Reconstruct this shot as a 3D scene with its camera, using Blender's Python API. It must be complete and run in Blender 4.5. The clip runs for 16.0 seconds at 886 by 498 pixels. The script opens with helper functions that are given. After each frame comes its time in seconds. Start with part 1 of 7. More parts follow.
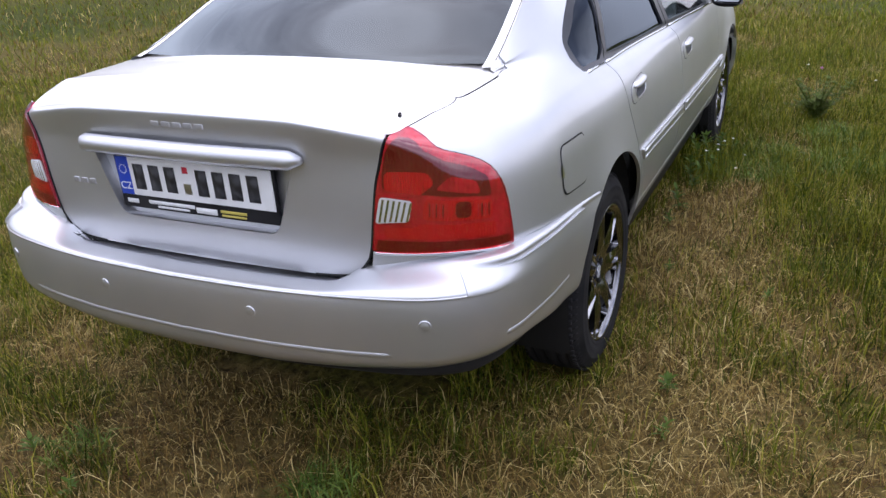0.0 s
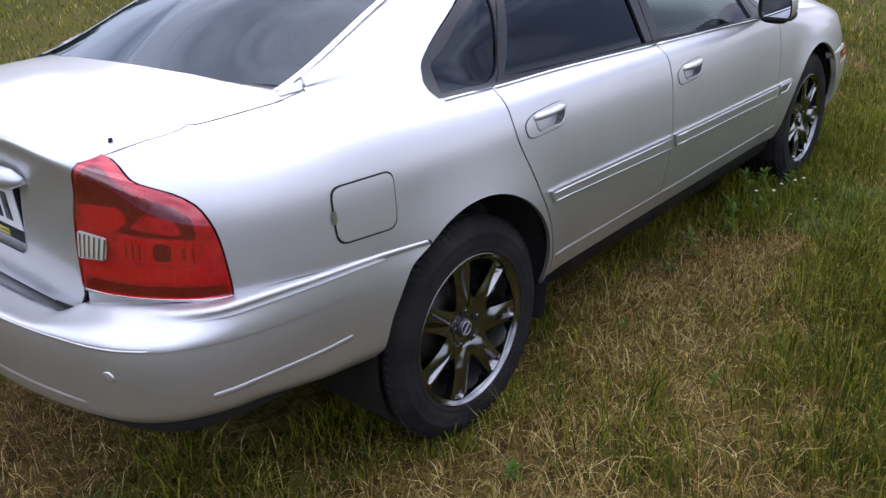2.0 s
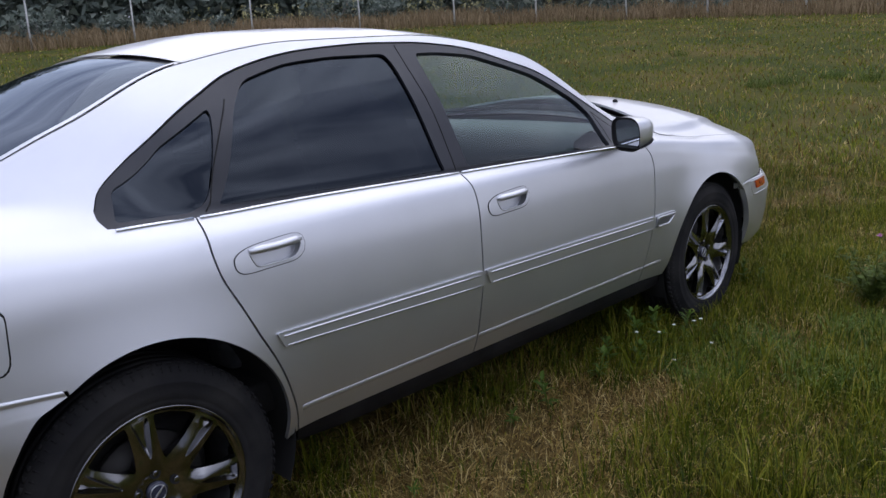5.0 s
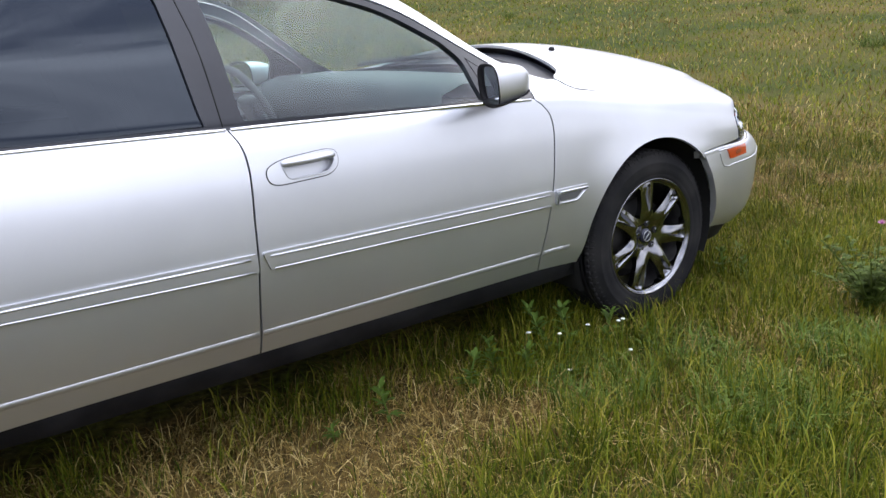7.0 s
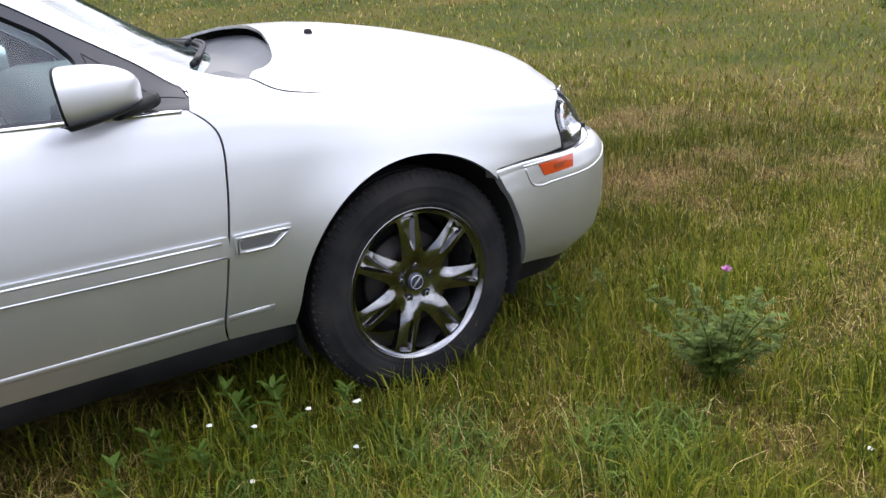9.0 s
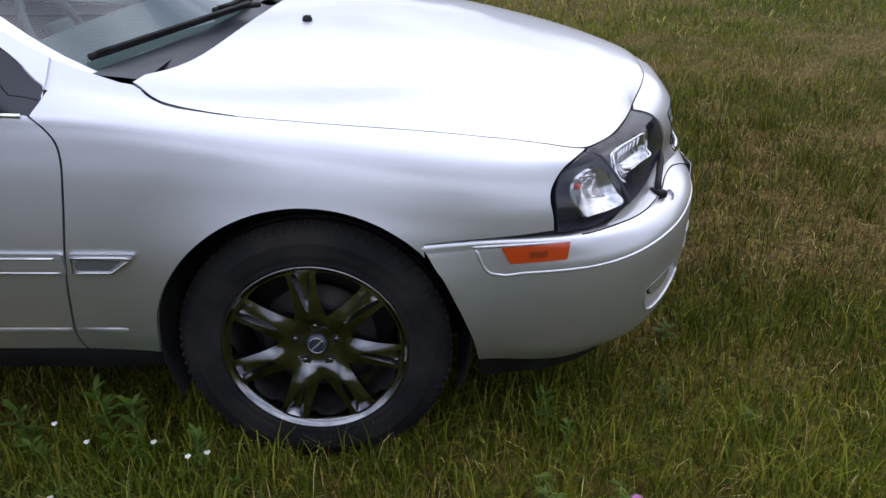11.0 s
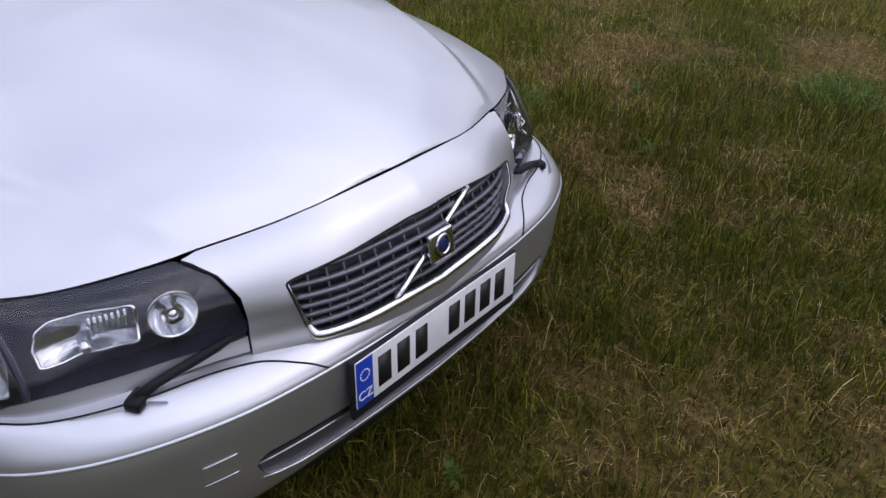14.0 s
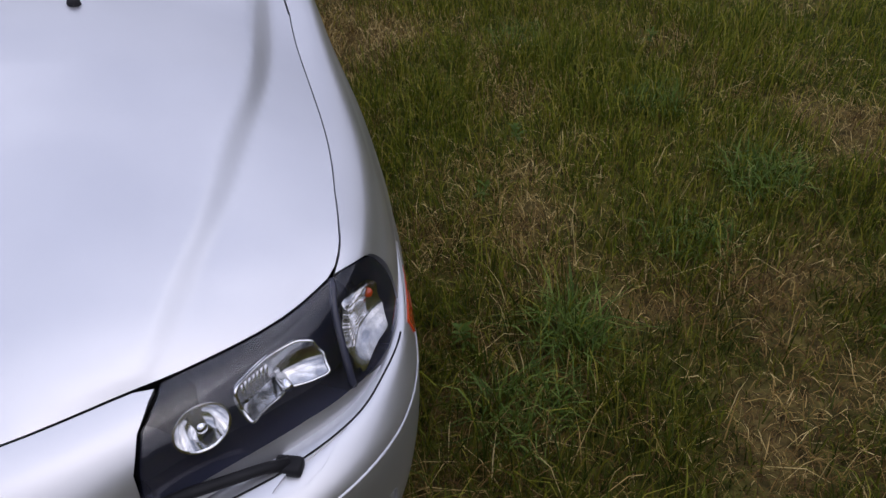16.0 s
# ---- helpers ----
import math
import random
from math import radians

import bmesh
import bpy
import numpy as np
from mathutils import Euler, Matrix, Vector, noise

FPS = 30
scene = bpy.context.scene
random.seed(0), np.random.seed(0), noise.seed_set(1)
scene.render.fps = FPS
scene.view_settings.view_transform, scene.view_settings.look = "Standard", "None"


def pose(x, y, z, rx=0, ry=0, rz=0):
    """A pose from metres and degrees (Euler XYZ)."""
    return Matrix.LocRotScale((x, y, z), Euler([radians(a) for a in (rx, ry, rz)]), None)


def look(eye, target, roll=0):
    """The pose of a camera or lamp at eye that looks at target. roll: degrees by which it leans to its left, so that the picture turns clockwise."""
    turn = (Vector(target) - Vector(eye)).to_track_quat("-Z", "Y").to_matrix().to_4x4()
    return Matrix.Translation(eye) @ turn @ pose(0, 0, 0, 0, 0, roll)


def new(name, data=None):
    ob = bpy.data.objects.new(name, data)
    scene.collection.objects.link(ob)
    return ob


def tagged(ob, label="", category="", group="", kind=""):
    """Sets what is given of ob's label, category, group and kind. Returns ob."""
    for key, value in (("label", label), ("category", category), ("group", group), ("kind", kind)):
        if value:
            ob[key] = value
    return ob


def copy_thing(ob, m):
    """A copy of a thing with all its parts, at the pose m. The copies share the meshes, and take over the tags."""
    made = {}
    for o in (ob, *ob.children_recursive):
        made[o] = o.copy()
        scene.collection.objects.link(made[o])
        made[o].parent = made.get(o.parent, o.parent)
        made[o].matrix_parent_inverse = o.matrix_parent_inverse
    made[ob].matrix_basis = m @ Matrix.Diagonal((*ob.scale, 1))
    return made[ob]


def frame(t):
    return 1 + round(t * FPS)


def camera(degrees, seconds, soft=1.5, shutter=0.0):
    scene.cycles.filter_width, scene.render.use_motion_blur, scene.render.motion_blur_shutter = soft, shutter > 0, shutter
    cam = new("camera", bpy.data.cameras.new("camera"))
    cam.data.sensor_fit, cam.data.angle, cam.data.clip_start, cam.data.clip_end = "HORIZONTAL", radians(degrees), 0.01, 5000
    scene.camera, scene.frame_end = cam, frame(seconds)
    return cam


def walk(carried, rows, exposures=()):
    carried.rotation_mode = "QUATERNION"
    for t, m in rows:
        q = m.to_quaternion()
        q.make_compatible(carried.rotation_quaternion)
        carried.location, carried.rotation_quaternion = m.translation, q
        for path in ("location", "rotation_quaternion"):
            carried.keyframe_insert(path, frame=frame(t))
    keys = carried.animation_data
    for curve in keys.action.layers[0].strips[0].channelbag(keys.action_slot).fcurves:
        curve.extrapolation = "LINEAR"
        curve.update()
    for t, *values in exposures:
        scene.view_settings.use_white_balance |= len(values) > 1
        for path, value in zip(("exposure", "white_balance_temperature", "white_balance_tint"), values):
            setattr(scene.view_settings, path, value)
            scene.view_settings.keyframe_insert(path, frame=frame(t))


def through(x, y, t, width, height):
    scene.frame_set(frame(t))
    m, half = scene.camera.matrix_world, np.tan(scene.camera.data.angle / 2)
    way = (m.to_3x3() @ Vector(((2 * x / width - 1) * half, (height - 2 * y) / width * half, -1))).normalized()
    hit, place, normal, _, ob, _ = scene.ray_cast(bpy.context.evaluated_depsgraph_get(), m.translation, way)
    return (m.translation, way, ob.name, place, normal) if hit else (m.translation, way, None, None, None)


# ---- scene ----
cam = camera(57.9, 16.0)
PATH = [
    (0, (-2.415, -1.473, 1.505), (-0.773, -0.653, 0.709), -3.5),
    (0.5, (-2.253, -1.674, 1.507), (-0.64, -0.768, 0.746), -4.6),
    (1, (-2.066, -1.941, 1.516), (-0.598, -0.828, 0.735), -2.0),
    (1.5, (-1.828, -2.097, 1.47), (-0.385, -0.938, 0.713), -1.8),
    (2, (-1.567, -2.193, 1.465), (-0.203, -0.958, 0.681), -3.4),
    (2.5, (-1.346, -2.325, 1.396), (-0.034, -1.01, 0.655), -1.9),
    (3, (-1.157, -2.398, 1.422), (0.104, -1.021, 0.704), -4.6),
    (3.5, (-0.992, -2.451, 1.445), (0.214, -0.974, 0.843), -4.3),
    (4, (-0.883, -2.513, 1.455), (0.273, -0.97, 0.922), -3.7),
    (4.5, (-0.796, -2.603, 1.43), (0.522, -1.174, 0.96), -2.6),
    (4.7, (-0.774, -2.629, 1.405), (0.584, -1.241, 0.922), -3.4),
    (7, (0.388, -2.871, 1.211), (1.491, -1.297, 0.659), -3.8),
    (7.5, (0.759, -2.809, 1.184), (1.95, -1.303, 0.623), -4.9),
    (8, (1.082, -2.896, 1.158), (2.105, -1.284, 0.564), -4.1),
    (8.5, (1.37, -2.85, 1.168), (2.4, -1.25, 0.553), -2.9),
    (9, (1.683, -2.79, 1.178), (2.686, -1.178, 0.546), -4.5),
    (9.2, (1.811, -2.776, 1.173), (2.774, -1.143, 0.536), -2.7),
    (11.3, (3.35, -2.474, 1.405), (3.188, -0.668, 0.561), -0.5),
    (11.5, (3.482, -2.401, 1.392), (3.26, -0.6, 0.55), 0.1),
    (12, (3.815, -2.203, 1.437), (3.517, -0.438, 0.544), -1.2),
    (12.5, (4.18, -1.988, 1.414), (3.642, -0.305, 0.477), 2.4),
    (13, (4.36, -1.669, 1.476), (3.712, -0.07, 0.465), 4.3),
    (13.5, (4.536, -1.378, 1.535), (3.75, 0.131, 0.483), 2.0),
    (14, (4.647, -1.075, 1.582), (3.623, 0.27, 0.514), 3.0),
    (14.5, (4.653, -0.683, 1.617), (3.435, 0.463, 0.52), 3.2),
    (15, (4.684, -0.22, 1.691), (3.391, 0.748, 0.511), 1.0),
    (15.5, (4.641, 0.261, 1.7), (3.177, 0.844, 0.468), -2.4),
    (16, (4.446, 0.682, 1.663), (2.954, 1.039, 0.38), -4.7),
]
walk(cam, [(t, look(eye, target, roll)) for t, eye, target, roll in PATH],
     exposures=[(0, 0.66, 6600, 12), (2.0, 0.5, 6450, 12), (3.0, 0.42, 6450, 11), (4.0, -0.12, 6250, 12), (4.7, -0.1, 6300, 12), (7.0, 1.0, 6750, 8), (9.2, 1.1, 6800, 8), (11.4, -0.1, 6350, 11), (12.0, -0.35, 6350, 12), (13.0, -0.1, 6350, 13), (14.0, -0.2, 6450, 14), (14.5, -0.6, 6350, 15), (15.0, -0.75, 6300, 16), (16.0, -0.42, 6450, 15)])

# ---- world and light ----
SUN_UP, SUN_TURN = 50.0, 55.0
world = bpy.data.worlds.new("overcast_sky")
scene.world = world
world.use_nodes = True
wn, wl = world.node_tree.nodes, world.node_tree.links
wn.clear()
w_out, w_bg = wn.new("ShaderNodeOutputWorld"), wn.new("ShaderNodeBackground")
w_sky = wn.new("ShaderNodeTexSky")
w_sky.sky_type, w_sky.sun_disc = "NISHITA", False
w_sky.sun_elevation, w_sky.sun_rotation = radians(SUN_UP), radians(SUN_TURN)
w_sky.dust_density = 4.0
w_co = wn.new("ShaderNodeTexCoord")
w_map = wn.new("ShaderNodeMapping")
w_map.inputs["Scale"].default_value = (1.0, 1.0, 2.6)
w_noise = wn.new("ShaderNodeTexNoise")
w_noise.inputs["Scale"].default_value, w_noise.inputs["Detail"].default_value = 1.7, 7.0
w_noise.inputs["Roughness"].default_value, w_noise.inputs["Distortion"].default_value = 0.58, 0.5
w_ramp = wn.new("ShaderNodeValToRGB")
w_ramp.color_ramp.elements[0].position, w_ramp.color_ramp.elements[0].color = 0.40, (3.4, 3.8, 5.4, 1)
w_ramp.color_ramp.elements[1].position, w_ramp.color_ramp.elements[1].color = 0.64, (12.5, 12.8, 14.8, 1)
w_mix = wn.new("ShaderNodeMix")
w_mix.data_type = "RGBA"
w_mix.inputs["Factor"].default_value = 0.86
wl.new(w_co.outputs["Generated"], w_map.inputs["Vector"])
wl.new(w_map.outputs["Vector"], w_noise.inputs["Vector"])
wl.new(w_noise.outputs["Fac"], w_ramp.inputs["Fac"])
wl.new(w_sky.outputs["Color"], w_mix.inputs[6])
wl.new(w_ramp.outputs["Color"], w_mix.inputs[7])
w_sep, w_lift, w_mul = wn.new("ShaderNodeSeparateXYZ"), wn.new("ShaderNodeMapRange"), wn.new("ShaderNodeMix")
w_lift.inputs["From Min"].default_value, w_lift.inputs["From Max"].default_value = 0.0, 1.0
w_lift.inputs["To Min"].default_value, w_lift.inputs["To Max"].default_value = 0.60, 2.16
w_mul.data_type, w_mul.blend_type = "RGBA", "MULTIPLY"
w_mul.inputs["Factor"].default_value = 1.0
wl.new(w_co.outputs["Generated"], w_sep.inputs["Vector"])
wl.new(w_sep.outputs["Z"], w_lift.inputs["Value"])
wl.new(w_mix.outputs[2], w_mul.inputs[6])
wl.new(w_lift.outputs["Result"], w_mul.inputs[7])
wl.new(w_mul.outputs[2], w_bg.inputs["Color"])
wl.new(w_bg.outputs["Background"], w_out.inputs["Surface"])
w_bg.inputs["Strength"].default_value = 0.112

sun = new("sun", bpy.data.lights.new("sun", "SUN"))
sun.data.energy, sun.data.angle, sun.data.color = 0.55, radians(80), (1.0, 0.96, 0.9)
sun.matrix_world = pose(0, 0, 20, 90 - SUN_UP, 0, 180 - SUN_TURN)


# ---- materials ----
def mat(name, rgb=(0.5, 0.5, 0.5), rough=0.5, metal=0.0, **more):
    m = bpy.data.materials.new(name)
    m.use_nodes = True
    p = m.node_tree.nodes["Principled BSDF"]
    p.inputs["Base Color"].default_value = (*rgb, 1)
    p.inputs["Roughness"].default_value, p.inputs["Metallic"].default_value = rough, metal
    for k, v in more.items():
        p.inputs[k.replace("_", " ")].default_value = v
    return m


def vary(m, a, b, scale, detail=4.0, at="Object", lo=0.35, hi=0.65, bump=0.0, bump_scale=None, rough=None):
    """Base colour between a and b by noise, with relief of the same grain."""
    n, l = m.node_tree.nodes, m.node_tree.links
    p = n["Principled BSDF"]
    co, no, ra = n.new("ShaderNodeTexCoord"), n.new("ShaderNodeTexNoise"), n.new("ShaderNodeValToRGB")
    no.inputs["Scale"].default_value, no.inputs["Detail"].default_value = scale, detail
    ra.color_ramp.elements[0].position, ra.color_ramp.elements[0].color = lo, (*a, 1)
    ra.color_ramp.elements[1].position, ra.color_ramp.elements[1].color = hi, (*b, 1)
    l.new(co.outputs[at], no.inputs["Vector"])
    l.new(no.outputs["Fac"], ra.inputs["Fac"])
    l.new(ra.outputs["Color"], p.inputs["Base Color"])
    if rough:
        mr = n.new("ShaderNodeMapRange")
        mr.inputs["To Min"].default_value, mr.inputs["To Max"].default_value = rough
        l.new(no.outputs["Fac"], mr.inputs["Value"])
        l.new(mr.outputs["Result"], p.inputs["Roughness"])
    if bump:
        fine, bu = n.new("ShaderNodeTexNoise"), n.new("ShaderNodeBump")
        fine.inputs["Scale"].default_value, fine.inputs["Detail"].default_value = bump_scale or scale * 6, 3.0
        bu.inputs["Strength"].default_value, bu.inputs["Distance"].default_value = bump, 0.002
        l.new(co.outputs[at], fine.inputs["Vector"])
        l.new(fine.outputs["Fac"], bu.inputs["Height"])
        l.new(bu.outputs["Normal"], p.inputs["Normal"])
    return m


def glass(name, tint, gloss_rough=0.0, gloss=0.055, sheen=(0.95, 0.96, 1.0)):
    """A tinted pane: light passes straight through, the surface mirrors by its angle."""
    m = bpy.data.materials.new(name)
    m.use_nodes = True
    n, l = m.node_tree.nodes, m.node_tree.links
    n.remove(n["Principled BSDF"])
    t, g, mx = n.new("ShaderNodeBsdfTransparent"), n.new("ShaderNodeBsdfGlossy"), n.new("ShaderNodeMixShader")
    f, pw, ml = n.new("ShaderNodeLayerWeight"), n.new("ShaderNodeMath"), n.new("ShaderNodeMath")
    t.inputs["Color"].default_value = (*tint, 1)
    g.inputs["Roughness"].default_value = gloss_rough
    g.inputs["Color"].default_value = (*sheen, 1)
    f.inputs["Blend"].default_value = 0.5
    pw.operation, pw.inputs[1].default_value = "POWER", 5.0
    ml.operation, ml.inputs[1].default_value, ml.inputs[2].default_value = "MULTIPLY_ADD", 0.80, gloss
    l.new(f.outputs["Facing"], pw.inputs[0])
    l.new(pw.outputs[0], ml.inputs[0])
    l.new(ml.outputs[0], mx.inputs["Fac"])
    l.new(t.outputs["BSDF"], mx.inputs[1])
    l.new(g.outputs["BSDF"], mx.inputs[2])
    l.new(mx.outputs["Shader"], n["Material Output"].inputs["Surface"])
    return m


SILVER = mat("silver_paint", (0.60, 0.61, 0.635), 0.43, 0.90, Coat_Weight=0.7, Coat_Roughness=0.07)
vary(SILVER, (0.55, 0.56, 0.585), (0.60, 0.61, 0.635), 3.0, lo=0.3, hi=0.7, bump=0.012, bump_scale=900)
BLACK = mat("black_plastic", (0.02, 0.02, 0.022), 0.55, Specular_IOR_Level=0.15)
vary(BLACK, (0.008, 0.008, 0.0095), (0.018, 0.018, 0.02), 9.0, bump=0.1, bump_scale=400)
FRAME = mat("dark_window_frame", (0.016, 0.017, 0.022), 0.34, Specular_IOR_Level=0.42)
vary(FRAME, (0.012, 0.0135, 0.019), (0.02, 0.0215, 0.028), 6.0, bump=0.03, bump_scale=700)
# Near-black of joints and liners; also stands in for shade in hollows.
DARK = mat("joint_and_shade_black", (0.006, 0.006, 0.006), 0.9)
RUBBER = mat("tyre_rubber", (0.02, 0.02, 0.02), 0.8, Specular_IOR_Level=0.12)
vary(RUBBER, (0.010, 0.010, 0.011), (0.026, 0.025, 0.024), 7.0, bump=0.25, bump_scale=160, lo=0.4, hi=0.75)
RIM = mat("dark_chrome_rim", (0.17, 0.175, 0.2), 0.28, 1.0, Coat_Weight=0.5, Coat_Roughness=0.05)
vary(RIM, (0.17, 0.172, 0.182), (0.23, 0.233, 0.247), 14.0, rough=(0.12, 0.20))
BARREL = mat("grey_rim_barrel", (0.32, 0.32, 0.33), 0.35, 0.9)
vary(BARREL, (0.12, 0.118, 0.115), (0.22, 0.22, 0.225), 18.0, rough=(0.25, 0.45))
RIM_EDGE = mat("polished_rim_edge", (0.20, 0.20, 0.21), 0.18, 1.0)
MIRROR = mat("mirror_glass", (0.55, 0.57, 0.6), 0.03, 1.0)
CHROME = mat("chrome", (0.72, 0.73, 0.75), 0.08, 1.0)
REFLECTOR = mat("pressed_reflector", (0.62, 0.63, 0.65), 0.12, 1.0)
vary(REFLECTOR, (0.36, 0.37, 0.39), (0.66, 0.67, 0.69), 30.0, bump=0.4, bump_scale=30)
PANE = mat("clear_reversing_pane", (0.5, 0.5, 0.5), 0.2, 0.1, Coat_Weight=0.5)
LETTER = mat("satin_lettering", (0.42, 0.42, 0.44), 0.4, 0.6)
SATIN = mat("satin_aluminium", (0.55, 0.56, 0.58), 0.28, 1.0)
STEEL = mat("brake_steel", (0.035, 0.033, 0.031), 0.6, 0.5)
TINT = glass("dark_tinted_glass", (0.03, 0.03, 0.034), 0.0, 0.042, (0.74, 0.85, 1.0))
CLEAR = glass("green_tinted_glass", (0.66, 0.79, 0.76))
RED_GLASS = glass("red_outer_lens", (0.93, 0.14, 0.24), 0.05, 0.13)
REPEATER = mat("smoked_repeater_lens", (0.09, 0.092, 0.095), 0.3, Coat_Weight=0.25)
LENS = glass("clear_lens", (0.98, 0.98, 0.98), 0.02)
def ribbed(m, scale, strength, direction="Y"):
    """Fine pressed ribs across a lamp's inner shells."""
    n, l = m.node_tree.nodes, m.node_tree.links
    co, wv, no, mx, bu = n.new("ShaderNodeTexCoord"), n.new("ShaderNodeTexWave"), n.new("ShaderNodeTexNoise"), n.new("ShaderNodeMath"), n.new("ShaderNodeBump")
    wv.bands_direction = direction
    wv.inputs["Scale"].default_value, wv.inputs["Distortion"].default_value = scale, .6
    no.inputs["Scale"].default_value = 45.0
    mx.operation = "MULTIPLY_ADD"
    mx.inputs[1].default_value = 2.0
    bu.inputs["Strength"].default_value, bu.inputs["Distance"].default_value = strength, .004
    l.new(co.outputs["Object"], wv.inputs["Vector"])
    l.new(co.outputs["Object"], no.inputs["Vector"])
    l.new(no.outputs["Fac"], mx.inputs[0])
    l.new(wv.outputs["Fac"], mx.inputs[2])
    l.new(mx.outputs[0], bu.inputs["Height"])
    l.new(bu.outputs["Normal"], n["Principled BSDF"].inputs["Normal"])
    return m


RED = ribbed(mat("red_lens", (0.5, 0.03, 0.06), 0.22, 0.45), 34.0, 0.16)
vary(RED, (0.50, 0.06, 0.12), (0.72, 0.10, 0.19), 26.0)
RED_DARK = ribbed(mat("deep_red_lens", (0.15, 0.010, 0.030), 0.3, 0.3), 34.0, 0.16)
RED_PALE = mat("pale_red_facet", (0.70, 0.16, 0.22), 0.2, 0.5)
RED_BRIGHT = ribbed(mat("bright_red_reflector", (0.66, 0.05, 0.09), 0.2, 0.4), 60.0, 0.25)
AMBER = mat("amber_lens", (0.40, 0.045, 0.008), 0.2, Coat_Weight=0.6)
AMBER_DARK = mat("amber_core", (0.2, 0.03, 0.005), 0.3)
LAMP_BLACK = mat("lamp_bezel", (0.026, 0.028, 0.045), 0.2)
WHITE = mat("plate_white", (0.74, 0.75, 0.76), 0.4)
vary(WHITE, (0.68, 0.69, 0.70), (0.78, 0.79, 0.8), 12.0)
BLUE = mat("plate_blue", (0.01, 0.05, 0.42), 0.4)
INK = mat("plate_ink", (0.012, 0.012, 0.014), 0.45)
YELLOW = mat("plate_yellow_print", (0.5, 0.42, 0.08), 0.5)
NAVY = mat("emblem_navy", (0.012, 0.014, 0.035), 0.3)
BADGE_BLUE = mat("emblem_blue", (0.02, 0.035, 0.14), 0.25, 0.4)
CLOTH = mat("grey_upholstery", (0.15, 0.155, 0.15), 0.85)
vary(CLOTH, (0.045, 0.048, 0.05), (0.08, 0.083, 0.086), 25.0, bump=0.04)
DASH = mat("dark_dashboard", (0.055, 0.058, 0.062), 0.6)
HEADLINER = mat("pale_headliner", (0.3, 0.3, 0.29), 0.9)
GRILLE = mat("grille_satin", (0.15, 0.154, 0.18), 0.4, 0.7)
RIBBED = mat("ribbed_clear_reflector", (0.80, 0.80, 0.81), 0.16, 0.85)
_n, _l = RIBBED.node_tree.nodes, RIBBED.node_tree.links
_co, _wv, _bu = _n.new("ShaderNodeTexCoord"), _n.new("ShaderNodeTexWave"), _n.new("ShaderNodeBump")
_wv.bands_direction = "Z"
_wv.inputs["Scale"].default_value, _wv.inputs["Distortion"].default_value = 60.0, 2.5
_bu.inputs["Strength"].default_value, _bu.inputs["Distance"].default_value = 0.6, 0.006
_l.new(_co.outputs["Object"], _wv.inputs["Vector"])
_l.new(_wv.outputs["Fac"], _bu.inputs["Height"])
_l.new(_bu.outputs["Normal"], _n["Principled BSDF"].inputs["Normal"])


# ---------------------------------------------------------------- the car's form
def pchip(xs, ys, q):
    """Smooth curve through knots without overshoot."""
    xs, ys, q = np.asarray(xs, float), np.asarray(ys, float), np.asarray(q, float)
    h, dl = np.diff(xs), np.diff(ys) / np.diff(xs)
    m = np.zeros(len(xs))
    w1, w2 = 2 * h[1:] + h[:-1], h[1:] + 2 * h[:-1]
    same_way = dl[:-1] * dl[1:] > 0
    den = np.where(same_way, w1 / np.where(dl[:-1] == 0, 1, dl[:-1]) + w2 / np.where(dl[1:] == 0, 1, dl[1:]), 1)
    m[1:-1] = np.where(same_way, (w1 + w2) / den, 0)
    m[0], m[-1] = dl[0], dl[-1]
    i = np.clip(np.searchsorted(xs, q) - 1, 0, len(xs) - 2)
    t = (q - xs[i]) / h[i]
    a, b = ys[i], ys[i + 1]
    return a * (1 + 2 * t) * (1 - t) ** 2 + h[i] * m[i] * t * (1 - t) ** 2 + b * t * t * (3 - 2 * t) + h[i] * m[i + 1] * t * t * (t - 1)


# Plan outline of the body at its widest height, half of it, from the rear centre round to the front centre.
PLAN_X = [-.915, -.913, -.905, -.85, -.739, -.45, 0, .35, .75, 1.17, 1.70, 2.24, 2.79, 3.10, 3.38, 3.57, 3.725, 3.818, 3.834]
PLAN_Y = [0, .30, .53, .70, .815, .876, .893, .900, .902, .903, .904, .904, .902, .893, .846, .742, .425, .20, 0]
